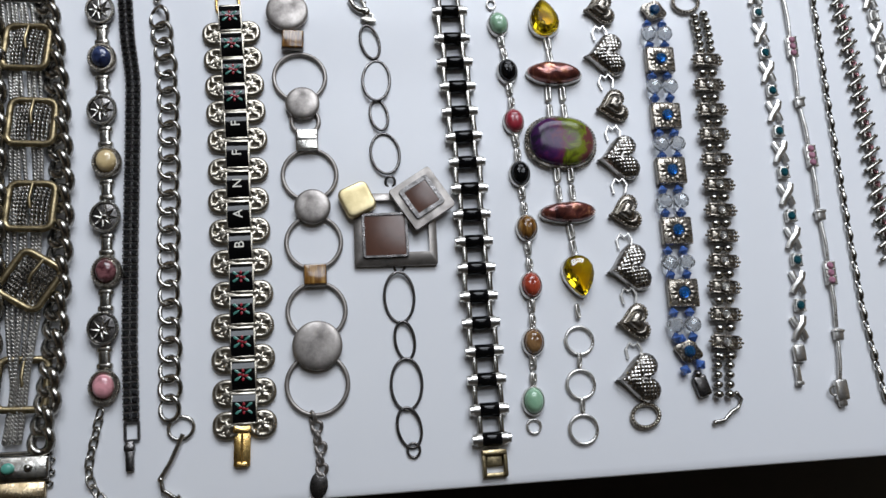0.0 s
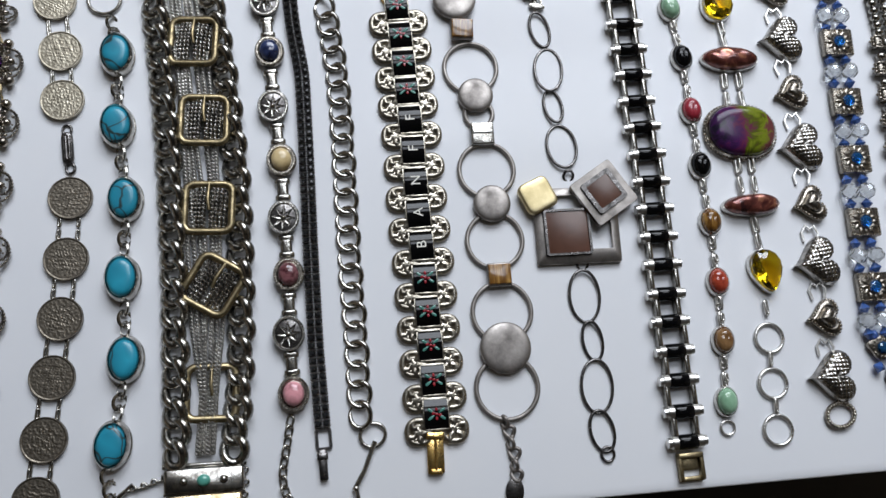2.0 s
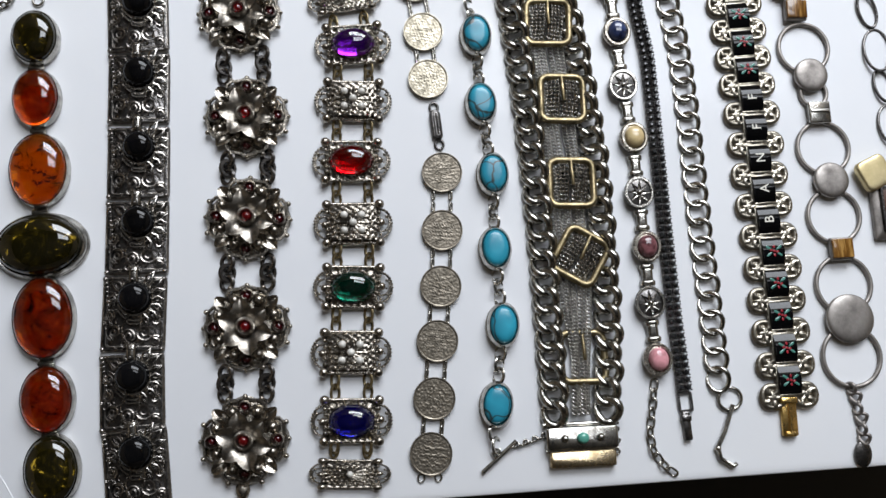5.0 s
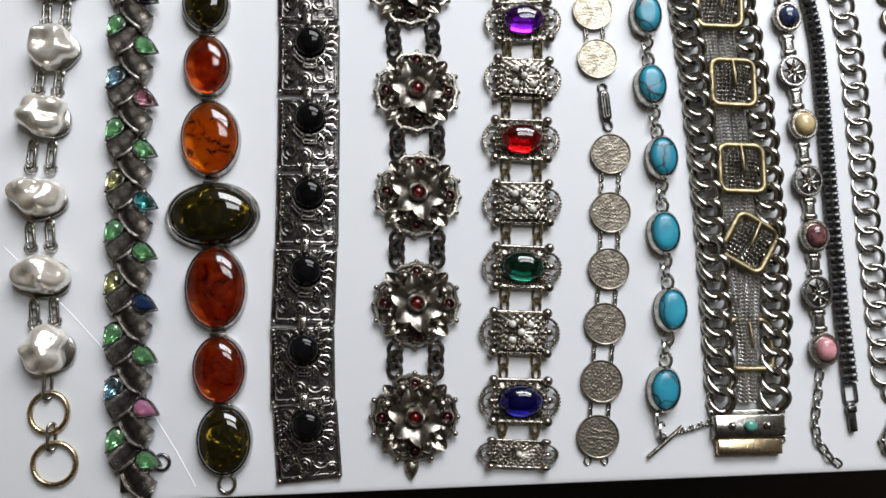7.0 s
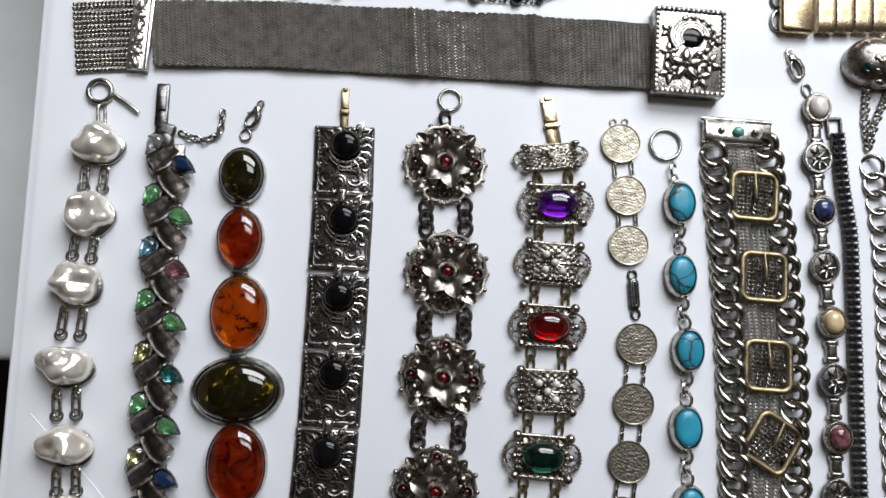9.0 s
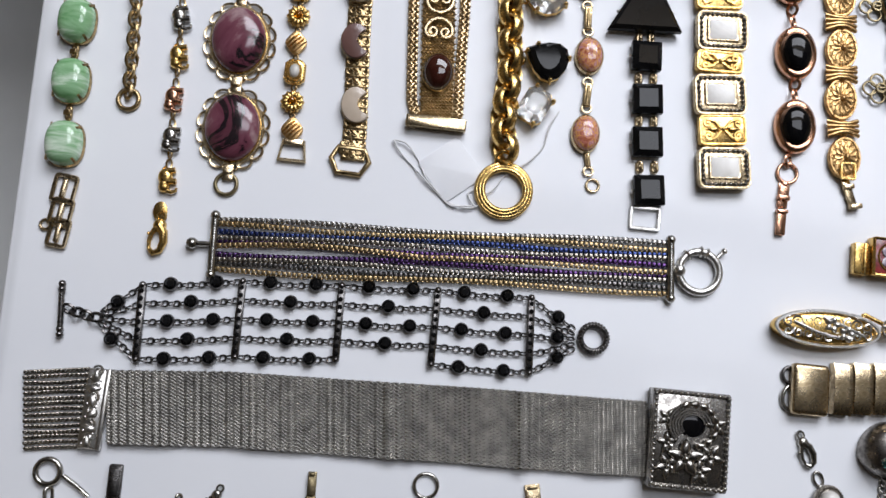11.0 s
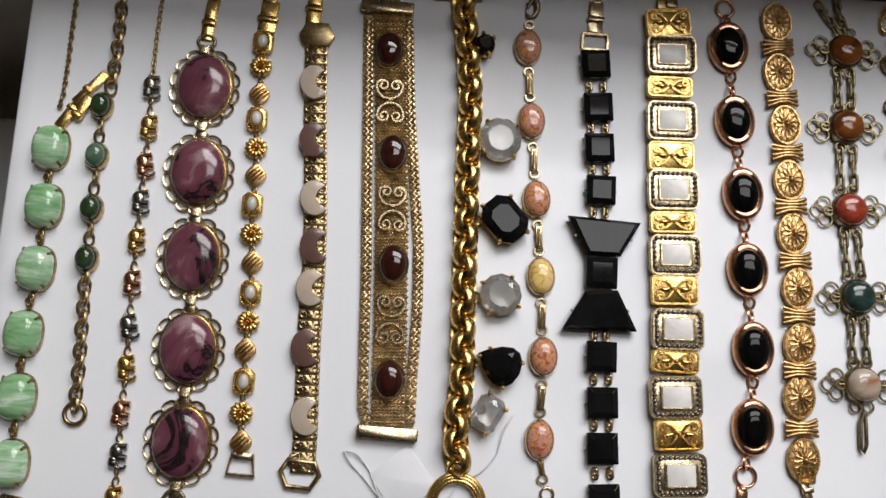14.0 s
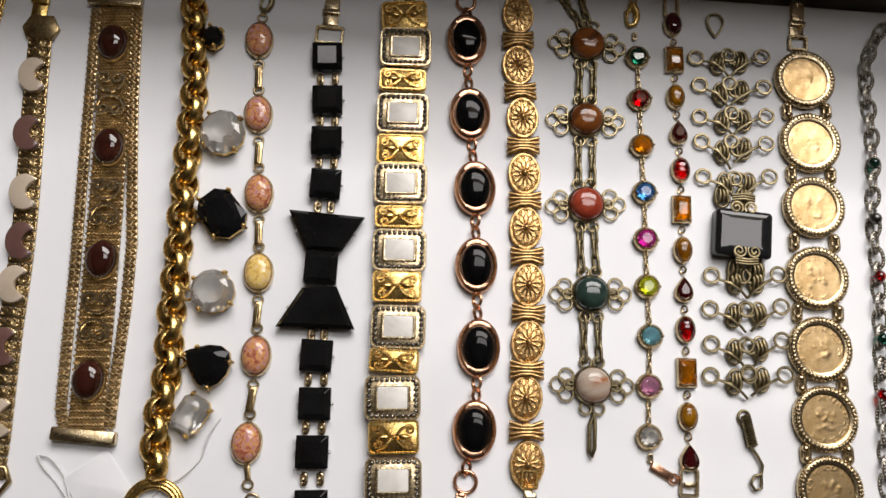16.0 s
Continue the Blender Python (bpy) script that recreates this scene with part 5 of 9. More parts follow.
    red_bloom = make("painted_flower", join(*[mv(plate(oval(0.55, 0.4, 10), 0.12, 0.03), x, y, 0, r) for x, y, r in ((0, 0, 0), (0, 1.4, 90), (-1.0, 0.3, 30), (1.0, -0.3, 30), (0, -1.3, 90))]), red_paint)
    for i, q in enumerate(p):
        put(t, "scalloped_link", link, q, 0.3, a[i])
    for i, q in enumerate(mids):
        s = put(t, "enamel_tile", tile, q, 1.2, a[i], label="arched black enamel tile")
        sub(s, "tile_edge", edge, 0, 0, -0.1)
        if i in letters:
            cv = bpy.data.curves.new("letter", "FONT")
            cv.body, cv.size, cv.extrude, cv.align_x, cv.align_y = letters[i], 0.0043, 0.00006, "CENTER", "CENTER"
            tmp = bpy.data.objects.new("letter", cv)
            scene.collection.objects.link(tmp)
            me = bpy.data.meshes.new_from_object(tmp.evaluated_get(bpy.context.evaluated_depsgraph_get()))
            bpy.data.objects.remove(tmp)
            me.materials.clear()
            me.materials.append(WHITE_INK)
            sub(s, "letter", me, 0, 0, 2.53, 90)
        else:
            sub(s, "painted_cross", leaf_cross, 0, 0, 2.4)
            sub(s, "painted_flower", red_bloom, 0, 0, 2.46)
    c = [(297.9, 17.5)]
    put(t, "clasp", make("clasp", join(box(5.0, 12, 1.4, 0.3), mv(box(5.4, 2, 2.2, 0.3), 0, 5, 0), mv(tube([(0, 4, 1.6), (0, -5, 1.6)], 0.4), 0, 0, 0), mv(box(3.6, 1.6, 1.8, 0.3), 0, -5.4, 0)), GOLD), c[0], 0.3, -2, label="gold fold-over clasp")
    e = [(294.9, 166.7)]
    put(t, "end_loop", make("end_loop", tube(rrect(7.6, 7, 2, 4), 0.5, True), GOLD), e[0], 0.6, a[0])


souvenir_bracelet()


# ---- rings and discs ----
def disc_bracelet():
    parts = [(315.1, 163.4), (318.7, 139.1), (319.4, 129.2), (320.1, 123.1), (321.0, 104.1), (321.6, 92.8), (321.6, 80.9), (321.8, 58.2), (321.7, 47.0), (321.3, 34.9)]
    t = thing("disc_bracelet", parts[0], "brushed pewter bracelet of open rings, domed discs and tiger eye squares", "bracelet")
    kinds = [("disc", 40), ("ring", 52), ("disc", 32), ("ring", 29), ("ring", 53), ("disc", 33), ("ring", 53), ("ring", 55), ("disc", 44), ("ring", 57)]
    for q, (k, r) in zip(parts, kinds):
        r = r * 0.18
        if k == "ring":
            put(t, "open_ring", make("open_ring", ring(r - 0.7, r - 0.7, 0.75, 40, 8), BRUSHED), q, 0.8, random.uniform(0, 90))
        else:
            put(t, "domed_disc", make("domed_disc", cab(oval(r, r, 40), 1.1, 0.7, 0.55, 9), BRUSHED), q, 1.5, random.uniform(0, 90), label="domed brushed disc")
    s = [(316.8, 152.3), (320.5, 116.0), (321.8, 69.8)]
    for q, m, r in zip(s, (TIGER, BRUSHED, TIGER), (-3, 0, 0)):
        b = put(t, "square_link", make("square_link", box(7.4, 7.4, 2.0, 0.4), BRUSHED if m is TIGER else STERLING), q, 0.9, r)
        if m is TIGER:
            sub(b, "tiger_eye", make("tiger_eye", plate(rrect(7.03, 6.29, 0.3, 2), 1.0, 0.3), TIGER), 0, 0, 1.8, label="banded brown tiger eye square")
        else:
            sub(b, "groove_bar", make("groove_bar", box(6.29, 0.93, 0.6, 0.15), SILVER), 0, 0.5, 1.9)
    chain(t, "tail_link", make("tail_link", curb(3.7, 4.62, 0.65, 0.9), BRUSHED), [(319.8, 24.9), (320.8, 20.2), (321.4, 15.9), (321.9, 11.6), (321.5, 8.8)], 3.15, 0.3, 25)
    e = [(320.7, 4.3)]
    put(t, "tag", make("tag", plate(oval(2.77, 4.07, 26), 1.0, 0.2), GUN), e[0], 0.4, -6, label="small dark oval tag")


disc_bracelet()


# ---- modernist square pendant bracelet ----
def modernist_bracelet():
    p = [(343.3, 152.1), (344.8, 137.7), (345.1, 124.9), (346.5, 111.0), (348.6, 61.5), (349.6, 47.3), (349.4, 33.3), (349.5, 19.7)]
    t = thing("modernist_bracelet", p[0], "pewter modernist bracelet of overlapping enamelled squares on oval wire links", "bracelet")
    wh = [(38, 72), (55, 88), (36, 66), (57, 84), (57, 95), (38, 72), (58, 94), (44, 74)]
    lean = [12, -4, 8, 5, 0, 6, -2, 10]
    for q, (w, h), r in zip(p, wh, lean):
        put(t, "oval_link", make("oval_link", ring(w * 0.09 - 0.3, h * 0.09 - 0.3, 0.5, 36, 7), GUN), q, 0.7, r, random.uniform(-6, 6))
    c = [(348.5, 84.3), (345.0, 82.1), (336.3, 94.4), (357.8, 94.1), (358.6, 94.5)]

    def frame_of(w, h, inner_w, inner_h, dx, dy, th):
        o, n = rrect(w, h, 1.0, 4), rrect(inner_w, inner_h, 0.4, 4) + (dx, dy)
        k = len(o)
        pts = np.concatenate([np.column_stack([o, np.zeros(k)]), np.column_stack([o, np.full(k, th * 0.8)]), np.column_stack([o * 0.985, np.full(k, th)]), np.column_stack([n, np.full(k, th)]), np.column_stack([n, np.zeros(k)])])
        f = [(i * k + j, i * k + (j + 1) % k, (i + 1) * k + (j + 1) % k, (i + 1) * k + j) for i in range(4) for j in range(k)]
        return pts, f + [(4 * k + j, 4 * k + (j + 1) % k, (j + 1) % k, j) for j in range(k)]

    put(t, "square_frame", make("square_frame", frame_of(27.38, 24.79, 21.83, 17.76, 0.2, 1.0, 1.6), BRUSHED), c[0], 0.3, -1, label="large open square frame")
    b = put(t, "enamel_square", make("enamel_square", frame_of(15.17, 15.17, 13.35, 13.6, 0, 0, 2.2), GUN), c[1], 0.8, 0)
    sub(b, "brown_inlay", make("brown_inlay", plate(rrect(13.5, 13.69, 0.4, 3), 1.6, 0.2), BROWNENAMEL), 0, 0, 0.2, label="glossy brown inlay")
    put(t, "gold_square", make("gold_square", cab(rrect(10.54, 10.54, 2.2, 6), 0.9, 1.4, 0.85, 5), metal("satin_pale_gold", (0.74, 0.63, 0.38), (0.52, 0.43, 0.24), 0.36, 0.8, 90, 0.2)), c[2], 1.8, 24, label="small brushed gold cushion square")
    d = put(t, "tilted_square", make("tilted_square", frame_of(16.28, 16.28, 10.36, 10.36, 0.0, 0.3, 1.6), BRUSHED), c[3], 2.6, 32, label="tilted pewter square")
    sub(d, "inner_frame", make("inner_frame", frame_of(11.47, 11.47, 8.51, 8.51, 0, 0, 1.0), GUN), 0, 0.3, 1.4)
    sub(d, "brown_inlay", make("brown_inlay", plate(rrect(8.7, 8.7, 0.4, 3), 1.0, 0.2), BROWNENAMEL), 0, 0.3, 1.2)
    e = [(347.7, 101.0), (349.2, 71.9), (350.5, 12.7), (340.4, 166.0), (343.1, 160.5)]
    for k, r in ((0, 9), (1, 10), (2, 11)):
        ring_part(t, "jump_ring", e[k], r * 0.18, r * 0.2, 0.45, GUN, 0, None, 30 if k < 2 else 0)
    swivel(t, e[3], 40, STERLING, 0.8)
    put(t, "maker_tag", make("maker_tag", plate(oval(2.77, 1.29, 20), 0.7, 0.2), STERLING), e[4], 0.6, -10)


modernist_bracelet()


# ---- bicycle chain bracelet ----
def roller_bracelet():
    p = [(371.4, 173.3), (371.9, 162.9), (372.0, 152.4), (372.3, 143.3), (372.7, 134.2), (372.8, 124.9), (373.5, 115.8), (374.0, 106.6), (374.1, 97.2), (374.2, 88.1), (374.3, 78.9), (374.4, 69.8), (374.4, 60.3), (374.5, 51.5), (374.9, 42.3), (374.9, 33.2), (375.1, 23.7), (375.2, 14.5)]
    t = thing("roller_bracelet", p[0], "steel roller chain bracelet with black rubber rollers", "bracelet")
    a = turns(p)
    pin = make("pin", join(tube([(-6.2, 0, 0), (-4.9, 0, 0)], 1.6, False, 10), tube([(4.9, 0, 0), (6.2, 0, 0)], 1.6, False, 10), tube([(-4.9, 0, 0), (-3.0, 0, 0)], 2.1, False, 10), tube([(3.0, 0, 0), (4.9, 0, 0)], 2.1, False, 10)), SILVER)
    roller = make("roller", tube([(-3.2, 0, 0), (-2.9, 0, 0), (2.9, 0, 0), (3.2, 0, 0)], [2.0, 2.3, 2.3, 2.0], False, 12), BLACK)
    side = make("side_plate", join(box(1.5, 10.2, 3.0, 0.5)), STERLING)
    for i, q in enumerate(p):
        put(t, "pin", pin, q, 2.3, a[i])
        put(t, "roller", roller, q, 2.3, a[i], label="black rubber roller")
        if i:
            m = (np.array(p[i - 1]) + np.array(q)) / 2
            rz = radians(a[i])
            u = np.array([math.cos(rz), math.sin(rz)])
            for sgn in (-1, 1):
                put(t, "side_plate", side, m + u * sgn * (3.4 if i % 2 else 4.2), 0.3, a[i])
    e = [(375.7, 7.0)]
    put(t, "clasp", make("clasp", join(mv(box(1.2, 8, 2.4, 0.3), -3.4, 0, 0), mv(box(1.2, 8, 2.4, 0.3), 3.4, 0, 0), mv(box(8, 1.6, 2.6, 0.3), 0, 3.4, 0), mv(box(8, 1.4, 1.6, 0.3), 0, -3.6, 0), mv(box(5.4, 4.0, 1.0, 0.3), 0, 1, 0)), BRASS), e[0], 0.2, a[-1])


roller_bracelet()


# ---- scarab bracelet ----
def scarab_bracelet():
    p = [(389.3, 158.4), (391.2, 140.3), (391.8, 121.4), (392.3, 102.3), (393.0, 83.1), (392.7, 63.3), (391.7, 44.5), (390.0, 25.5)]
    t = thing("scarab_bracelet", p[0], "silver scarab bracelet of small carved coloured stones", "bracelet")
    a = turns(p)
    mats = [AVENT, BLACK, CRIMSON, BLACK, TIGER, CARN, JASPER, AVENT]
    words = ["pale green", "black", "crimson", "black", "brown tiger eye", "red", "brown", "pale green"]
    o = oval(3.15, 4.07, 28)
    pts, f = cab(o, 3.0, 0.8, 0.35, 8)
    carve = pts.copy()
    carve[:, 2] -= (carve[:, 2] > 0.9) * (0.3 * np.exp(-(carve[:, 1] - 1.2) ** 2 / 0.12) + 0.3 * np.exp(-carve[:, 0] ** 2 / 0.1) * (carve[:, 1] < 1.2))
    collar = make("bezel", rim(o, 0.7, 2.0), SILVER)
    link = make("link", join(stadium(2.6, 5.6, 0.55), mv(stadium(2.2, 3.4, 0.5), 0, 0.6, 0.7)), SILVER)
    for i, q in enumerate(p):
        plain_one = i in (0, 7)
        put(t, "scarab", make("scarab", (pts, f) if plain_one else (carve, f), mats[i]), q, 0.7, a[i] + random.uniform(-4, 4), label=words[i] + " stone")
        put(t, "bezel", collar, q, 0.2, a[i])
        if i:
            between(t, "link", link, p[i - 1], q, 2, 0.8, 30, (4.07, 4.07))
    e = [(389.6, 17.5), (387.5, 166.6)]
    ring_part(t, "end_ring", e[0], 2.22, 2.22, 0.45, SILVER)
    ring_part(t, "jump_ring", e[1], 1.48, 1.85, 0.45, SILVER)


scarab_bracelet()


# ---- large mixed stone bracelet ----
def agate_bracelet():
    p = [(406.0, 160.3), (407.7, 139.0), (407.8, 113.2), (407.8, 87.9), (409.2, 65.8)]
    t = thing("agate_bracelet", p[0], "silver bracelet with an iridescent agate, copper pearls and yellow teardrops", "bracelet")
    a = turns(p)
    for i in (0, 4):
        o = pear(10.4, 13.6, 26)
        s = put(t, "citrine", make("citrine", star_cut(pear(10.4, 13.6, 16), 4.0), G_CITRINE, False), p[i], 0.9, a[i] if i == 0 else a[i] + 184, label="faceted yellow teardrop crystal")
        # Reflector added under the yellow crystal to brighten it.
        sub(s, "added_foil", make("added_foil", plate(pear(9.6, 12.8, 16), 0.3, 0.05), ADDED_FOIL), 0, 0, -0.5)
        sub(s, "bezel", make("bezel", rim(o, 0.6, 1.9), SILVER), 0, 0, -0.5)
    for i, (w, h) in ((1, (19.24, 8.14)), (3, (18.5, 7.4))):
        o = lumpy(w / 2, h / 2, 5 + i, 36, 0.08)
        pts, f = cab(o, 3.6, 0.8, 0.5, 9)
        pts[:, 2] += (pts[:, 2] > 1.2) * 0.4 * np.sin(pts[:, 0] * 0.55 + i) * np.cos(pts[:, 1] * 0.8 + 0.4 * pts[:, 0])
        s = put(t, "copper_pearl", make("copper_pearl", (pts, f), COPPERPEARL), p[i], 1.0, -2 if i == 1 else 0, label="long coppery baroque pearl")
        sub(s, "bezel", make("bezel", rim(o, 0.5, 2.0), SILVER), 0, 0, -0.7)
    n = 48
    b = np.arange(n) * TAU / n
    o = np.stack([11.29 * np.sign(np.cos(b)) * np.abs(np.cos(b)) ** 0.75, 8.14 * np.sign(np.sin(b)) * np.abs(np.sin(b)) ** 0.8 * (1 - 0.07 * np.cos(2 * b))], 1)
    s = put(t, "agate", make("agate", cab(o, 3.0, 1.8, 0.6, 9), AGATE), p[2], 0.8, -4, label="large iridescent purple and green stone")
    sub(s, "bezel", make("bezel", join(rim(o, 0.8, 2.6), mv(beads_on(o * 1.1, 0.55, 62, 1.0), 0, 0, 0)), ANTIQUE), 0, 0, -0.6)
    link = make("link", stadium(2.6, 6.4, 0.6), SILVER)
    for i, (j, dxs, tr) in enumerate(((0, (0,), (6.66, 3.7)), (1, (-2.6, 2.6), (4.07, 8.14)), (2, (-2.4, 2.4), (8.14, 3.7)), (3, (0,), (3.7, 6.66)))):
        for dx in dxs:
            between(t, "link", link, p[j], p[j + 1], 2, 1.0, 25, tr, dx)
    e = [(407.4, 44.2), (406.4, 29.9), (405.8, 15.5), (407.8, 54.0), (406.7, 37.6), (406.2, 23.0)]
    for q in e[:3]:
        ring_part(t, "end_ring", q, 4.62, 4.62, 0.6, SILVER)
    for q in e[3:]:
        put(t, "link", link, q, 1.0, random.uniform(-8, 8), 0, 35, 0.85)


agate_bracelet()


# ---- hearts ----
def heart_bracelet():
    p = [(427.0, 164.1), (427.1, 145.8), (427.6, 126.2), (427.8, 106.9), (427.7, 87.2), (426.8, 67.6), (426.4, 49.3), (425.8, 30.6)]
    t = thing("heart_bracelet", p[0], "oxidised silver bracelet of woven and plain puffed hearts", "bracelet")
    pts, f = cab(heart(12.21, 120), 3.8, 0.6, 0.3, 30)
    pts = pts.copy()
    up = pts[:, 2] > 0.9
    cell_x, cell_y = np.floor(pts[:, 0] / 0.95), np.floor(pts[:, 1] / 0.95)
    fx, fy = np.abs(np.sin(math.pi * pts[:, 0] / 0.95)), np.abs(np.sin(math.pi * pts[:, 1] / 0.95))
    pts[:, 2] += up * 0.5 * np.where((cell_x + cell_y) % 2 == 0, fx ** 0.6 * (0.3 + 0.7 * fy), fy ** 0.6 * (0.3 + 0.7 * fx))
    woven = make("woven_heart", (pts, f), AGED)
    small_o = heart(9.62)
    small = make("plain_heart", join(cab(small_o, 1.6, 0.8, 0.6, 5), mv(beads_on(small_o * 0.93, 0.5, 34, 1.4)), mv(cab(heart(5.18), 1.8, 0.8, 0.3, 6), 0, 0, 1.6), mv(tube(heart(6.1), 0.3, True, 5), 0, 0, 2.4)), ANTIQUE)
    link = make("heart_link", tube(np.array([(-1.9, -2.8), (-2.6, 0.2), (-1.3, 2.6), (0, 1.4), (1.3, 2.6), (2.6, 0.2), (1.9, -2.8)]), 0.5, False, 6), SILVER)
    for i, q in enumerate(p):
        put(t, "plain_heart" if i % 2 == 0 else "woven_heart", small if i % 2 == 0 else woven, q, 0.4, -84 + random.uniform(-6, 6), 0, 0, (1.28, 1.28, 1.1) if i % 2 == 0 else (1.36, 1.36, 1.0), label="small smooth heart" if i % 2 == 0 else "puffed heart with a woven surface")
        if i:
            between(t, "heart_link", link, p[i - 1], q, 1, 1.0, 10, (3.7, 3.7), -0.6)
    e = [(427.0, 18.5)]
    put(t, "clasp_ring", make("clasp_ring", join(ring(4.62, 3.7, 0.75, 26, 7), beads_on(oval(4.62, 3.7, 30), 0.85, 26, 0.2)), ANTIQUE), e[0], 0.9, 10)


heart_bracelet()


# ---- blue crystal squares ----
def blue_bracelet():
    p = [(447.4, 143.6), (446.9, 122.0), (446.1, 101.6), (445.3, 79.9), (444.6, 58.2)]
    t = thing("blue_bracelet", p[0], "antiqued silver squares with blue crystals and clear beads", "bracelet")
    a = turns(p)
    o = rrect(10.54, 9.62, 0.4, 2)
    sq = [plate(o, 2.6, 0.3), mv(beads_on(o * 0.93, 0.38, 44, 2.6)), mv(rim(oval(2.04, 2.04, 16), 0.5, 1.0), 0, 0, 2.5), mv(beads_on(oval(3.15, 3.15, 20), 0.4, 16, 2.6))]
    sq += [mv(cab(tear(1.8, 2.8, 12), 0.5, 0.2), 3.5 * math.cos(b), 3.3 * math.sin(b), 2.4, math.degrees(b) - 90) for b in np.arange(12) * TAU / 12]
    tile = make("square_tile", join(*sq), ANTIQUE)
    blue = make("blue_crystal", cut_gem(oval(2.04, 2.04, 10), 1.5, 0.55), G_SAPH, False)
    bead = make("clear_bead", loft(oval(1, 1, 10), [(0.45, -0.95), (0.86, -0.5), (1, 0), (0.86, 0.5), (0.45, 0.95)]), ABCRYSTAL, False)
    for v in bead.vertices:
        v.co = v.co * (15.5 * 0.18)
    cone = make("bicone", loft(oval(1, 1, 8), [(0.2, -1), (1, 0), (0.2, 1)]), CORNFLOWER, False)
    for v in cone.vertices:
        v.co = v.co * (10.5 * 0.18)
    full = list(p) + [(443.7, 38.9)]
    pairs = [(447.2, 153.6), (446.6, 133.1), (446.4, 111.4), (445.0, 90.5), (444.0, 68.8), (443.3, 47.5)]
    for i, q in enumerate(p):
        s = put(t, "square_tile", tile, q, 0.5, a[i] + random.uniform(-2, 2), label="beaded silver square with a blue centre")
        sub(s, "blue_crystal", blue, 0, 0, 2.8, label="bright blue crystal")
    for i, q in enumerate(pairs):
        c = np.array(q)
        for dx in (-3.0, 3.0):
            put(t, "clear_bead", bead, c + (dx, 0), 2.9, random.uniform(0, 90), 90, label="faceted clear bead")
            for dy in (-4.3, 4.0):
                put(t, "bicone", cone, c + (dx * 0.95, dy), 2.0, random.uniform(-15, 15), 90, label="blue bicone bead")
    e = [(447.7, 163.3), (444.1, 38.5), (442.1, 32.4), (447.6, 34.0), (441.9, 42.8), (447.2, 26.9)]
    for q in e[:2]:
        s = put(t, "rosette", make("rosette", join(plate(wavy(4.4, 3.6, 4, 0.12, 32), 2.0, 0.3), mv(beads_on(oval(3.2, 2.9, 20), 0.4, 16, 2.0))), ANTIQUE), q, 0.5, -20)
        sub(s, "blue_crystal", blue, 0, 0, 2.0)
    for q in e[2:5]:
        put(t, "bicone", cone, q, 2.0, random.uniform(0, 90), 90)
    put(t, "clasp", make("clasp", join(box(4.6, 7, 2.4, 0.6), mv(ball(1.6, 8, 5), 0, 4, 1.4)), GUN), e[5], 0.2, 15)


blue_bracelet()


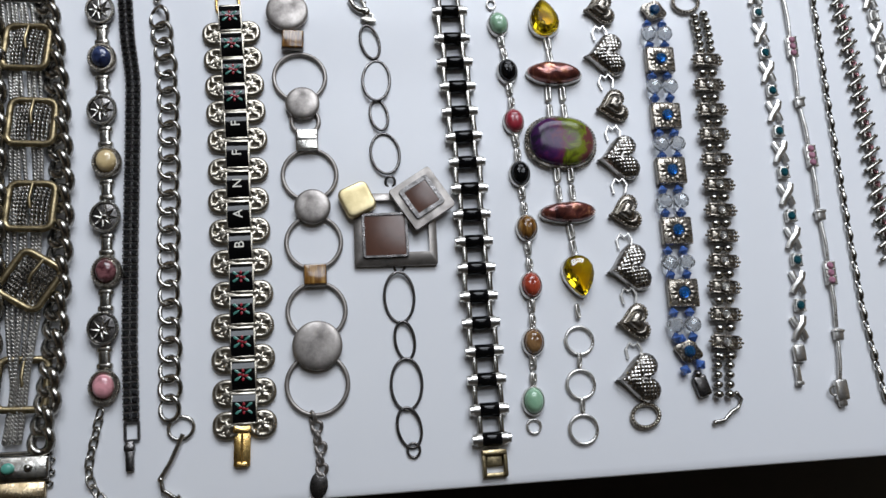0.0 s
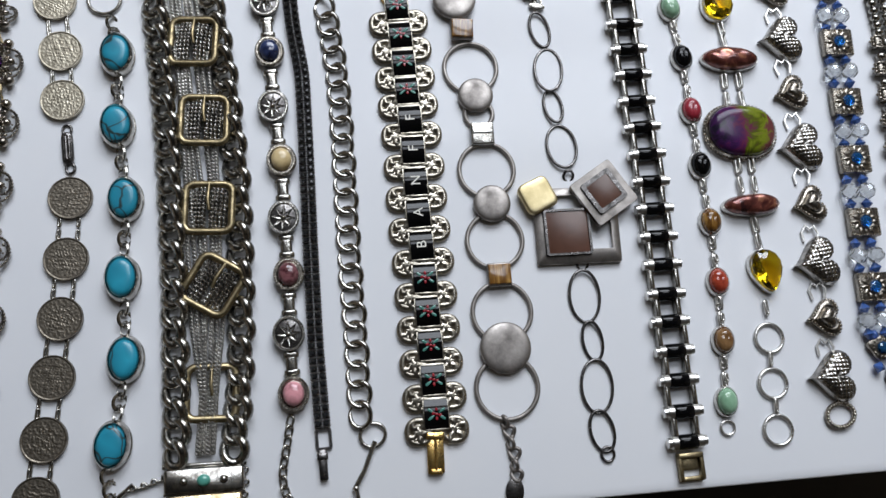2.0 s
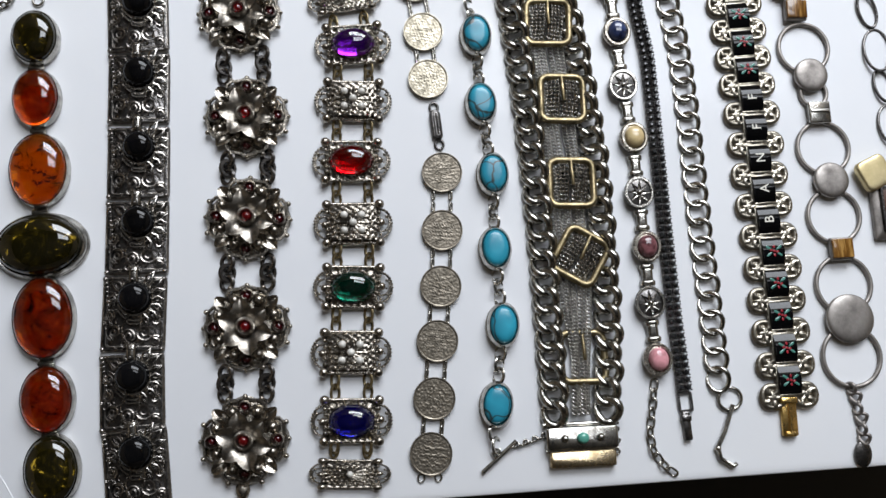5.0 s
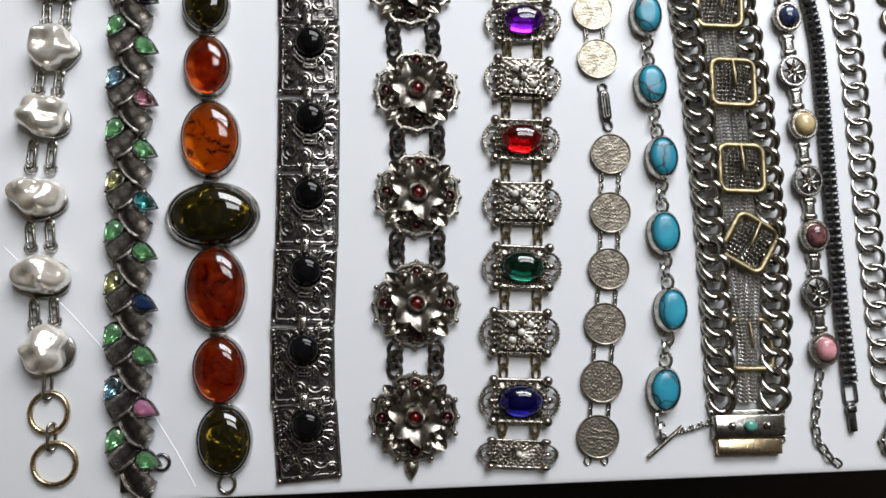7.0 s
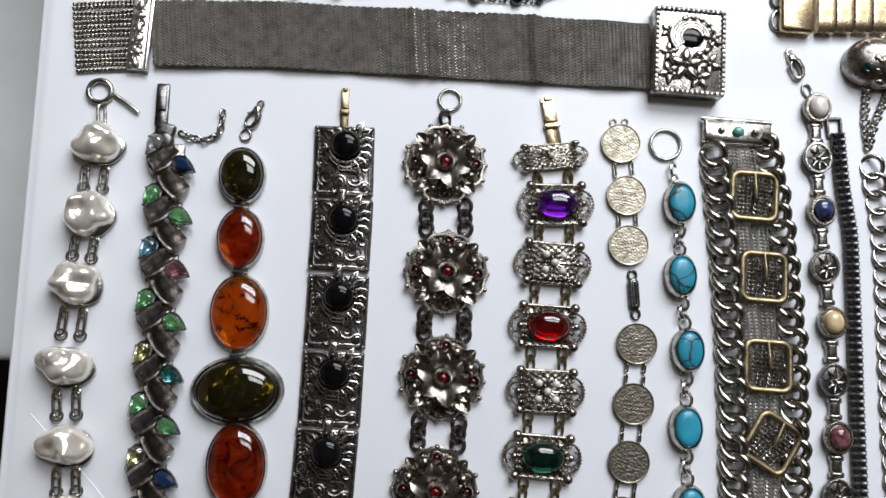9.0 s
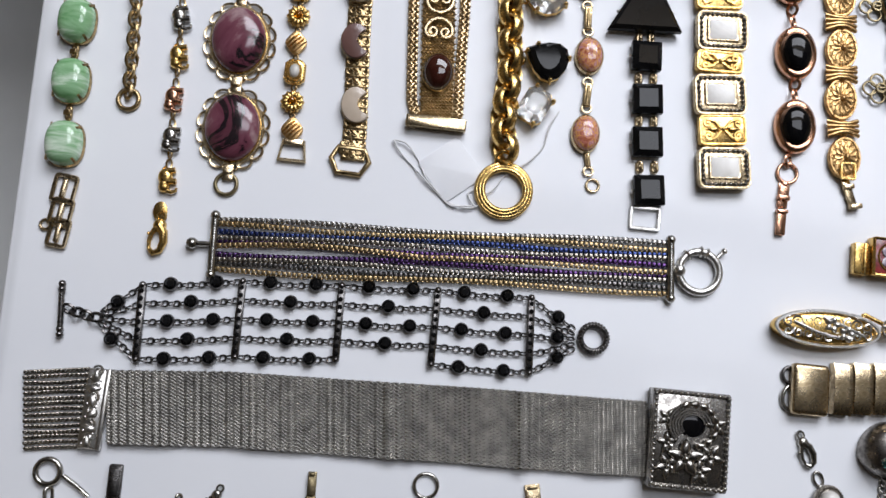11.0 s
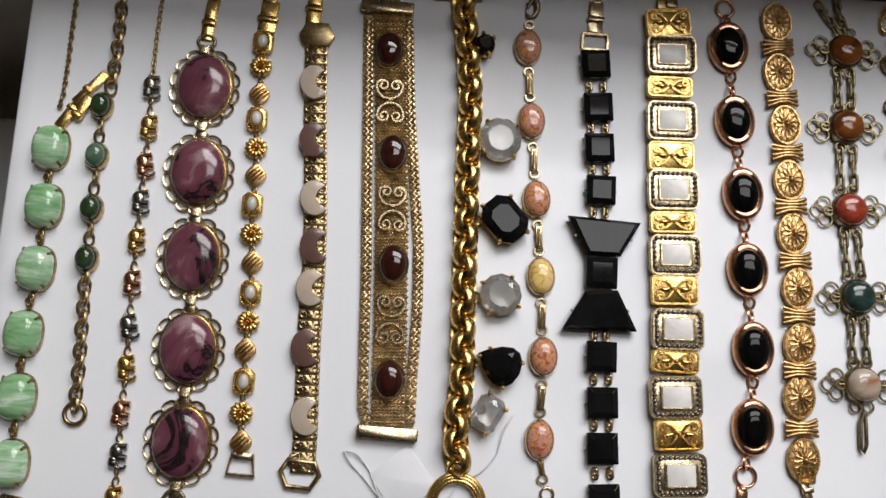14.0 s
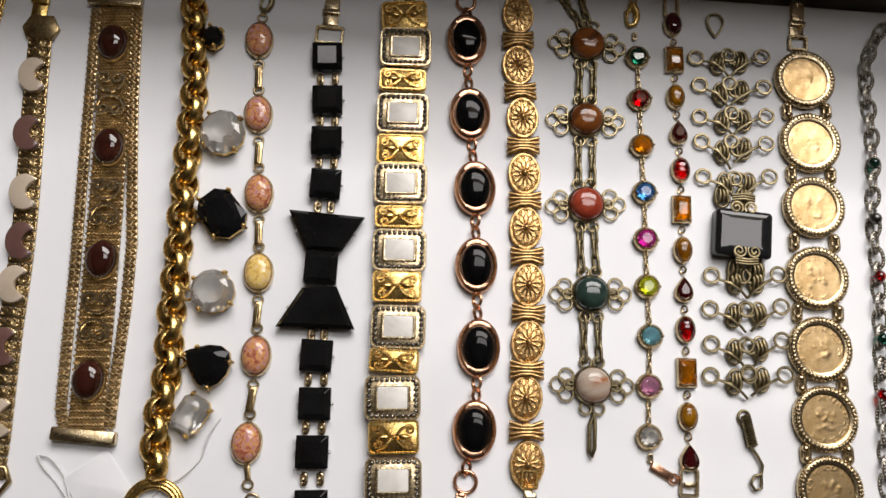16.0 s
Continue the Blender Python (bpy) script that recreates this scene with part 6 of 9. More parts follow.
# ---- flower bars on double beads ----
def bar_bracelet():
    p = [(465.2, 143.2), (464.6, 133.4), (464.3, 123.9), (463.8, 114.6), (463.3, 105.1), (462.8, 95.9), (462.1, 86.6), (461.4, 77.5), (460.6, 68.5), (459.5, 59.5), (458.5, 50.2), (457.4, 40.8)]
    t = thing("bar_bracelet", p[0], "two-strand silver bead bracelet with crystal flower bars", "bracelet")
    a = turns(p)
    bar = make("flower_bar", join(mv(box(8.6, 3.6, 2.4, 0.8)), mv(rim(oval(1.5, 1.5, 14), 0.5, 1.0), 0, 0, 2.2), mv(beads_on(oval(2.5, 2.5, 16), 0.4, 12, 2.5)), *[mv(ball(0.7, 7, 5), x, y, 1.8) for x in (-4.9, 4.9) for y in (-1.3, 0, 1.3)], mv(ball(0.5, 6, 4), -5.8, 0, 1.7), mv(ball(0.5, 6, 4), 5.8, 0, 1.7), *[mv(box(8.8, 0.6, 2.7, 0.2), 0, y, 0) for y in (-2.0, 2.0)]), ANTIQUE)
    dot = make("clear_crystal", cut_gem(oval(1.45, 1.45, 8), 0.9, 0.5), G_CLEAR, False)
    bead = make("silver_bead", ball(2.1, 10, 7, 0.9), GREYPEARL)
    nugget = make("oval_bead", mv(ball(1.8, 10, 7), 0, 0, 0), STERLING)
    for i, q in enumerate(p):
        b = put(t, "flower_bar", bar, q, 0.8, a[i])
        sub(b, "clear_crystal", dot, 0, 0, 2.5)
        m = np.array(q) + (np.array(p[i]) - np.array(p[i - 1])) / 2 if i else np.array(q) + (np.array(p[1]) - np.array(p[0])) / 2
        for dx in (-1.9, 1.9):
            put(t, "oval_bead", nugget, m + (dx, 0), 1.8, a[i], 0, 0, (1.1, 0.85, 0.9))
    for line in ([(462.9, 160.8), (463.4, 154.0), (463.6, 147.2)], [(466.7, 161.9), (467.7, 155.1), (467.5, 147.6)], [(453.9, 36.5), (453.1, 30.9), (452.5, 23.8)], [(458.3, 36.2), (457.4, 30.6), (456.4, 23.6)]):
        q, r = along(line, 2.96)
        for c in q:
            put(t, "oval_bead", nugget, c, 1.8, 0, 0, 0, (0.95, 0.8, 0.9))
    e = [(456.2, 18.6), (460.9, 167.2)]
    put(t, "hook", make("hook", join(tube([(-5.6, -3.6, 0), (-2.5, -3.2, 0.4), (0.2, -0.6, 0.6), (2.8, 0.6, 0.4), (4.4, 3.2, 0.2), (3.2, 5.0, 0.2)], 0.65), mv(ball(0.9, 8, 5), -5.8, -3.8, 0), mv(ball(0.9, 8, 5), 3.0, 5.2, 0)), STERLING), e[0], 0.9, 0)
    put(t, "clasp_ring", make("clasp_ring", join(ring(5.0, 4.0, 0.7, 24, 7), beads_on(oval(5, 4, 26), 0.8, 22, 0.2)), ANTIQUE), e[1], 0.9, 10)


bar_bracelet()


# ---- slim bracelets ----
def cross_links(name, stones, colour, label):
    t = thing(name, stones[0], label, "bracelet")
    a = turns(stones)
    cup = make("stone_cup", join(mv(box(4.0, 4.6, 1.8, 0.5)), *[mv(ball(0.5, 6, 4), x, y, 1.9) for x in (-1.6, 1.6) for y in (-1.8, 1.8)]), SILVER)
    st = make("small_stone", cut_gem(oval(1.55, 1.7, 10), 1.2, 0.55), colour, False)
    ex = make("cross_link", join(mv(tube([(-2.0, -3.8, 0), (-1.2, -1.6, 0.4), (1.2, 1.6, 0.9), (2.0, 3.8, 0.3)], 1.25, False, 7, 0.6)), mv(tube([(2.0, -3.8, 0), (1.2, -1.6, 0.3), (-1.2, 1.6, 0.3), (-2.0, 3.8, 0)], 1.25, False, 7, 0.6))), SILVER)
    for i, q in enumerate(stones):
        c = put(t, "stone_cup", cup, q, 0.3, a[i])
        sub(c, "small_stone", st, 0, 0, 1.3)
        if i:
            put(t, "cross_link", ex, (np.array(stones[i - 1]) + np.array(q)) / 2, 1.0, a[i], label="polished crossed ribbon link" if i == 1 else "")
    return t, a, ex


t, a, ex = cross_links("tennis_bracelet", [(488.6, 178.2), (488.3, 162.5), (488.6, 146.3), (488.9, 131.3), (488.9, 115.6), (488.3, 100.0), (488.3, 83.9), (487.8, 68.0), (486.3, 52.1)], gem("dark_teal_crystal", (0.01, 0.10, 0.13), 0.35), "slim silver bracelet of crossed links and dark teal stones")
e = [(485.0, 44.4), (483.3, 35.8), (481.9, 28.8)]
put(t, "cross_link", ex, e[0], 1.0, 0)
put(t, "clasp_box", make("clasp_box", box(4.2, 6.0, 2.2, 0.8), SILVER), e[1], 0.3, 2)
put(t, "clasp", make("clasp", join(box(2.0, 7, 1.2, 0.3), mv(box(2.8, 1.4, 1.6, 0.3), 0, -3, 0)), SILVER), e[2], 0.3, 2)
t, a, ex = cross_links("crystal_bracelet", [(534.2, 176.0), (535.0, 161.0), (535.6, 147.7), (535.4, 134.7)], G_CLEAR, "slim silver bracelet of crossed links and clear stones")


def pink_bar_bracelet():
    p = [(499.8, 172.3), (499.7, 148.7), (498.9, 126.7), (499.9, 106.0), (499.4, 83.9), (499.5, 62.9), (498.5, 41.4), (496.1, 22.7)]
    t = thing("pink_bar_bracelet", p[0], "slim silver bar bracelet with clusters of three pink stones", "bracelet")
    a = turns(p)
    cl = make("stone_mount", join(box(4.0, 8.6, 1.6, 0.4), *[mv(ball(0.42, 5, 4), x, y, 1.7) for x in (-1.6, 1.6) for y in (-3.8, -1.3, 1.3, 3.8)]), SILVER)
    st = make("pink_stone", cut_gem(oval(1.35, 1.35, 8), 1.1, 0.5), stone("dusky_pink_stone", [(0.3, (0.30, 0.13, 0.19)), (0.7, (0.50, 0.26, 0.33))], 300, rough=0.05), False)
    hinge = make("hinge", join(box(3.2, 4.0, 2.2, 0.4), mv(box(3.8, 0.9, 2.5, 0.2), 0, 1.2, 0)), SILVER)
    for i, q in enumerate(p[:-1]):
        if i % 2:
            c = put(t, "stone_mount", cl, q, 0.4, a[i])
            for y in (-2.6, 0, 2.6):
                sub(c, "pink_stone", st, 0, y, 1.2)
        else:
            put(t, "hinge", hinge, q, 0.3, a[i])
        d = np.array(p[i + 1]) - np.array(q)
        length = np.linalg.norm(d)
        put(t, "bar", make("bar", mv(tube([(0, -length * 0.38, 0.6), (0, 0, 1.3), (0, length * 0.38, 0.6)], 0.7, False, 8)), SILVER), (np.array(q) + np.array(p[i + 1])) / 2, 0.4, math.degrees(math.atan2(d[1], d[0])) - 90)
    put(t, "clasp", make("clasp", join(box(4.4, 7, 2.6, 0.6), mv(box(3.0, 3, 1.6, 0.4), 0, -4, 0), mv(ring(1.5, 1.5, 0.35, 12, 5), -2.6, 0, 1.4)), SILVER), p[-1], 0.2, 2)


pink_bar_bracelet()


def fine_chain_bracelet():
    line = [(511.9, 174.7), (511.2, 151.4), (510.4, 126.5), (510.1, 104.7), (509.7, 84.6), (509.6, 67.1), (509.6, 48.0), (511.0, 33.3), (512.1, 19.9)]
    t = thing("fine_chain_bracelet", line[0], "fine silver chain bracelet of long and round links", "bracelet")
    q, a = along(line, 3.52)
    spindle = make("long_link", tube([(0, -2.5, 0.7), (0, -1.5, 0.9), (0, 0, 1.0), (0, 1.5, 0.9), (0, 2.5, 0.7)], [0.35, 0.9, 1.2, 0.9, 0.35], False, 8), STERLING)
    small = make("round_link", ring(1.3, 1.6, 0.4, 12, 6), STERLING)
    for i, (c, r) in enumerate(zip(q, a)):
        put(t, "round_link" if i % 2 else "long_link", small if i % 2 else spindle, c, 0.7 if i % 2 else 0.1, r, 0, 30 if i % 2 else 0)


fine_chain_bracelet()


def bar_link_bracelet():
    line = [(520.9, 177.1), (522.0, 162.9), (522.3, 150.1), (522.9, 137.6), (523.1, 125.2), (523.3, 109.8), (523.2, 95.8), (523.1, 82.0), (523.1, 68.6)]
    t = thing("bar_link_bracelet", line[0], "silver bracelet of slanting bar links and pale stones", "bracelet")
    q, a = along(line, 4.62)
    bar = make("slant_bar", join(mv(tube([(-3.0, -1.8, 0.8), (0, 0, 1.5), (3.0, 1.8, 0.8)], 0.75, False, 7)), mv(ball(0.9, 7, 5), -3.1, -1.9, 1.0), mv(ball(0.9, 7, 5), 3.1, 1.9, 1.0)), STERLING)
    cup = make("stone_cup", join(box(3.2, 3.0, 1.6, 0.4)), STERLING)
    st = make("small_stone", cut_gem(oval(1.2, 1.2, 8), 1.0, 0.5), G_BLUSH, False)
    for i, (c, r) in enumerate(zip(q, a)):
        put(t, "slant_bar", bar, c, 0.4, r)
        if i:
            s = put(t, "stone_cup", cup, (c + q[i - 1]) / 2, 0.3, r)
            sub(s, "small_stone", st, 0, 0, 1.2)


bar_link_bracelet()


# ---- silver mesh strap with a flower buckle ----
def mesh_strap():
    top = np.array([(34.5, 206.1), (70.8, 208.0), (105.3, 207.9), (143.8, 208.0), (175.8, 207.5), (196.9, 207.2)])
    low = np.array([(37.1, 184.8), (73.0, 186.1), (107.1, 185.7), (145.2, 185.4), (176.8, 184.9), (197.7, 184.9)])
    t = thing("mesh_strap", top[0], "wide silver mesh strap bracelet with a square flower buckle", "bracelet")
    n = 420
    s = np.linspace(0, 1, n)
    d = np.linspace(0, 1, len(top))
    a, b = np.stack([np.interp(s, d, top[:, k]) for k in (0, 1)], 1), np.stack([np.interp(s, d, low[:, k]) for k in (0, 1)], 1)
    lift = 1.6 + 1.1 * np.exp(-((s - 0.47) / 0.008) ** 2) + 0.7 * np.exp(-((s - 0.50) / 0.006) ** 2) + 1.3 * np.exp(-((s - 0.69) / 0.008) ** 2) + 0.35 * np.sin(s * 31) + 0.13 * np.sin(s * 83 + 1) + 0.05 * np.sin(s * 191) + 0.035 * np.sin(s * 277 + 2)
    rows = 14
    pts = [(*(a[i] * (1 - j / (rows - 1)) + b[i] * j / (rows - 1) - top[0]), lift[i] + 0.12 * (j % 2)) for i in range(n) for j in range(rows)]
    faces = [(i * rows + j, i * rows + j + 1, (i + 1) * rows + j + 1, (i + 1) * rows + j) for i in range(n - 1) for j in range(rows - 1)]
    m = len(pts)
    pts += [(x, y, z - 0.9) for x, y, z in pts]
    faces += [tuple(k + m for k in f[::-1]) for f in faces]
    put(t, "mesh_backing", make("mesh_backing", (np.array(pts), faces), STERLING), top[0])
    bead = mv(tube([(-0.62, 0, -0.12), (0, 0, 0.16), (0.62, 0, -0.12)], 0.33, False, 4))
    cols, lanes = 150, 42
    gp, gf = np.asarray(bead[0]), bead[1]
    allp, allf = [], []
    for i in range(cols):
        for j in range(lanes):
            u, v = (i + 0.5) / cols, (j + 0.5 + 0.0) / lanes
            k = u * (n - 1)
            k0 = int(k)
            c = (a[k0] * (1 - v) + b[k0] * v) - top[0]
            allp.append(gp * (1.0, 1.0, 1.0) @ np.array(Euler((0, 0, radians(-3 + (24 if (i + j) % 2 else -24)))).to_matrix()).T + (c[0] + (0.45 if j % 2 else 0), c[1], lift[k0] + 0.25))
            o = (len(allp) - 1) * len(gp)
            allf += [tuple(q + o for q in f) for f in gf]
    w = put(t, "mesh_weave", make("mesh_weave", (np.concatenate(allp), allf), MESHSILVER), top[0], label="fine woven silver links")
    w["kind"] = "stuff"
    fr = [(10.8, 204.0), (13.7, 181.9), (28.6, 206.0), (31.4, 183.5)]
    f0, f1, f2, f3 = (np.array(v) for v in fr)
    for k in range(15):
        v = k / 14
        s0, s1 = f0 * (1 - v) + f1 * v, f2 * (1 - v) + f3 * v
        q, r = along([s0, (s0 + s1) / 2 + (0, random.uniform(-0.4, 0.4)), s1], 1.25)
        g = join(*[mv(curb(1.5, 1.9, 0.36, 0.6, 8), c[0] - s0[0], c[1] - s0[1], 0.3 + 0.5 * (k % 2), rr + 15) for c, rr in zip(q, r)])
        put(t, "fringe_chain", make("fringe_chain", g, ANTIQUE), s0, 0)
    e = [(31.7, 194.7), (209.3, 196.7)]
    crest = [mv(box(5.4, 23.6, 1.8, 0.4))]
    for k in range(6):
        y = -9.6 + 3.85 * k
        crest += [mv(cab(tear(3.0, 4.4, 12), 1.2, 0.3), 0, y, 1.6, 70 * k), mv(tube(spiral(0.3, 1.7, 1.4, 18, 1 if k % 2 else -1), 0.4, False, 5), 0.3, y + 1.4, 2.1), mv(ball(0.7, 7, 5), -1.4, y - 0.6, 2.0)]
    put(t, "ornate_bar", make("ornate_bar", join(*crest, mv(box(1.2, 23.8, 2.2, 0.3), 3.4, 0, 0)), SILVER), e[0], 0.4, -2, label="ornate cast silver bar")
    w, h = 23.68, 29.23
    box_part = put(t, "buckle", make("buckle", join(box(w, h, 6.0, 0.6), mv(tube(rrect(w - 1.6, h - 1.6, 0.6, 2), 0.7, True, 6), 0, 0, 6.0), mv(beads_on(rrect(w - 1.6, h - 1.6, 0.6, 2), 0.85, 60, 6.1))), AGED), e[1], 0.3, -2, label="square silver flower buckle")
    petal = loft(tear(4.6, 6.6, 14), [(0.8, 0), (1, 0.5), (0.9, 1.3), (0.5, 1.8)])
    pp = petal[0].copy()
    pp[:, 2] += 0.03 * pp[:, 1] ** 2 - 0.18 * np.abs(pp[:, 0])
    flower = join(round_about(mv((pp, petal[1]), 0, 0.6, 0), 5, 3.4, 18), mv(ball(1.2, 9, 6), 0, 0, 1.6))
    sub(box_part, "large_flower", make("large_flower", flower, AGED), -1.6, -5.2, 6.4, 0, 0.85)
    for x, y, r, size in ((-6.6, -8.0, 30, 0.6), (3.0, -9.0, 75, 0.62), (-6.8, -1.2, 10, 0.5), (-7.2, 6.0, 50, 0.45)):
        sub(box_part, "small_flower", make("small_flower", flower, AGED), x, y, 6.0, r, size)
    sub(box_part, "small_flower", make("small_flower", flower, AGED), 6.2, -4.2, 6.0, 40, 0.62)
    sub(box_part, "bud", make("bud", flower, AGED), 7.4, 5.0, 6.0, 10, 0.5)
    wreath = [tube([((3.6 + 0.9 * k) * math.cos(x), (3.2 + 0.8 * k) * math.sin(x), 0.5 + 0.15 * k) for x in np.linspace(0.2, 3.9, 22)], 0.5, False, 6) for k in range(5)]
    wreath += [mv(cab(tear(2.4, 3.6, 10), 1.0, 0.3), 7.0 * math.cos(x), 6.2 * math.sin(x), 0.6, math.degrees(x)) for x in np.arange(-1.2, 2.4, 0.4)]
    sub(box_part, "wreath", make("wreath", join(*wreath), AGED), 0.4, 4.6, 5.9)
    # Raised black cap: the shade of the wreath's recess put in as colour.
    sub(box_part, "dark_hollow", make("dark_hollow", cab(oval(4.2, 3.4, 22), 0.7, 0.2), BLACK), 0.2, 4.4, 5.8)


mesh_strap()


# ---- black bead lattice ----
def lattice_bracelet():
    t0 = (18.7, 223.4)
    t = thing("lattice_bracelet", t0, "five-row lattice bracelet of black beads on dark chain", "bracelet")
    tops = [(42.1, 232.3), (71.9, 235.4), (102.0, 236.1), (131.5, 236.7), (160.4, 236.4)]
    lows = [(42.5, 209.9), (71.7, 212.5), (101.9, 213.7), (130.7, 214.1), (160.7, 213.5)]
    spacer = [np.array(tops), np.array(lows)]
    stonecut = make("spacer_stone", cut_gem(oval(0.75, 0.75, 8), 0.7, 0.5), JET, False)
    for a, b in zip(*spacer):
        d = b - a
        length = float(np.linalg.norm(d))
        r = math.degrees(math.atan2(d[1], d[0])) + 90
        s = put(t, "spacer_bar", make("spacer_bar", join(box(2.2, length, 1.5, 0.4), mv(ball(1.2, 8, 5), 0, length / 2, 0.9), mv(ball(1.2, 8, 5), 0, -length / 2, 0.9)), GUN), (a + b) / 2, 0.4, r)
        for y in np.linspace(-length * 0.42, length * 0.42, 9):
            sub(s, "spacer_stone", stonecut, 0, y, 1.4)
    cup = make("bead_cup", join(rim(oval(1.67, 1.67, 16), 0.45, 1.8), plate(oval(1.67, 1.67, 16), 0.6, 0.2)), GUN)
    stone_me = make("black_bead", cut_gem(oval(1.67, 1.67, 12), 2.1, 0.55), JET, False)
    tiny = make("chain_link", ring(0.85, 1.15, 0.28, 10, 5), GUN)
    w0, w1 = np.array((29.7, 222.0)), np.array((175.0, 224.9))

    def row(pts):
        pts = [np.array(v) for v in pts]
        for a, b in zip(pts[:-1], pts[1:]):
            length = np.linalg.norm(b - a)
            k = max(2, int(length / 1.75))
            r = math.degrees(math.atan2(b[1] - a[1], b[0] - a[0])) + 90
            for i in range(1, k):
                put(t, "chain_link", tiny, a + (b - a) * i / k + (0, -0.5 * math.sin(math.pi * i / k)), 0.6, r, 0, 55 if i % 2 else 10)

    for j in range(5):
        f = j / 4
        st = [a * (1 - f) + b * f for a, b in zip(*spacer)]
        row([w0 + (0, 1.2 - 0.6 * j), st[0]])
        for k in range(4):
            if j == 4 and k == 2:
                continue
            beads = (0.28, 0.74) if j % 2 == 0 else (0.5,)
            for v in beads:
                c = st[k] * (1 - v) + st[k + 1] * v
                s = put(t, "black_bead", stone_me, c, 1.0, 0, label="round faceted black bead")
                sub(s, "bead_cup", cup, 0, 0, -0.5)
            row([st[k], st[k + 1]])
        row([st[4], w1 + (0, 2.4 - 1.2 * j)])
        if j in (0, 2, 4):
            c = st[4] * 0.42 + (w1 + (0, 2.4 - 1.2 * j)) * 0.58
            s = put(t, "black_bead", stone_me, c, 1.0)
            sub(s, "bead_cup", cup, 0, 0, -0.5)
    for q in [(35.3, 226.7), (34.6, 215.4)]:
        s = put(t, "black_bead", stone_me, q, 1.0)
        sub(s, "bead_cup", cup, 0, 0, -0.5)
    chain(t, "joining_link", make("joining_link", ring(1.6, 2.0, 0.5, 12, 6), GUN), [(21.0, 223.6), (24.9, 222.1), (29.2, 221.6)], 2.6, 1.0, 40)
    e = [(18.7, 223.4), (180.1, 225.3)]
    put(t, "toggle_bar", make("toggle_bar", join(tube([(-7.6, 0, 0), (7.6, 0, 0)], 0.9, False, 8), *[mv(ball(1.2, 8, 5), x, 0, 0) for x in (-7.6, -6.0, 6.0, 7.6)]), GUN), e[0], 1.2, 94)
    put(t, "toggle_ring", make("toggle_ring", join(mv(ring(4.0, 4.0, 1.0, 26, 8), 0, 0, 0), mv(beads_on(oval(4.0, 4.0, 26), 0.55, 26, 0.9)), mv(beads_on(oval(4.8, 4.8, 26), 0.4, 30, 0.4))), GUN), e[1], 1.1, 0)


lattice_bracelet()


# ---- many-chain bracelet ----
def multichain_bracelet():
    e = [(61.9, 245.9), (203.4, 248.4), (212.4, 248.1), (57.5, 246.0)]
    a, b = np.array(e[0]), np.array(e[1])
    t = thing("multichain_bracelet", e[0], "bracelet of ten gold, silver, blue and violet chains between bar ends", "bracelet")
    d = (b - a) / np.linalg.norm(b - a)
    side = np.array([-d[1], d[0]])
    r = math.degrees(math.atan2(d[1], d[0]))
    bluechain = metal("blue_plated_chain", (0.06, 0.09, 0.24), (0.012, 0.016, 0.06), 0.25, 0.5)
    violet = metal("violet_plated_chain", (0.12, 0.06, 0.18), (0.03, 0.015, 0.05), 0.25, 0.5)
    cols = [AGED, OLDGOLD, bluechain, ANTIQUE, violet, OLDGOLD, violet, ANTIQUE, GUN, OLDGOLD]
    words = ["silver", "gold", "blue", "silver", "violet", "gold", "violet", "silver", "grey", "pale gold"]
    for k, m in enumerate(cols):
        off = 8.0 - 1.72 * k
        line = []
        for u in np.linspace(0, 1, 40):
            sag = 0.5 * math.sin(u * 9 + k * 1.7) + (2.2 * math.sin(math.pi * min(1, u * 2.2)) if k == 5 else 0)
            line.append(a + d * (2 + u * (np.linalg.norm(b - a) - 4)) + side * (off + sag))
        q, rr = along(line, 1.55)
        link = join(mv(box(1.35, 1.3, 0.7, 0.25), 0, 0, 0.7), mv(ring(0.75, 0.9, 0.26, 8, 5), 0, 0.78, 0.5))
        g = join(*[mv(link, c[0] - a[0], c[1] - a[1], 0.2 + 0.5 * (k % 2) + (0.7 if k == 5 else 0), ro) for c, ro in zip(q, rr)])
        s = put(t, "box_chain", make("box_chain", g, m), e[0], 0, label=words[k] + " box chain")
    bar = make("end_bar", join(tube([(0, -9.4, 0), (0, 9.4, 0)], 1.25, False, 10), *[mv(ball(1.6, 9, 6), 0, y, 0) for y in (-9.2, 9.2)]), STERLING)
    for q in e[:2]:
        put(t, "end_bar", bar, q, 1.5, r)
    put(t, "clasp_ring", make("clasp_ring", join(ring(6.4, 6.4, 1.25, 34, 9), mv(ball(2.2, 10, 7), -6.4, 0, 0), mv(tube([(5.4, 4.6, 0), (7.6, 6.8, 0)], 0.6)), mv(ball(1.1, 8, 6), 7.8, 7.0, 0), *[mv(ring(1.5, 1.5, 0.4, 12, 5), 6.4 * math.cos(x), 6.4 * math.sin(x), 0, math.degrees(x), 90) for x in (1.2, 1.5, 2.2)]), SILVER), e[2], 1.5, 0, label="large silver bolt ring")
    put(t, "knob", make("knob", join(mv(ball(1.9, 10, 7), -2.0, 0, 0), tube([(-1, 0, 0), (3.5, 0, 0)], 0.9)), STERLING), e[3], 1.6, r)


multichain_bracelet()


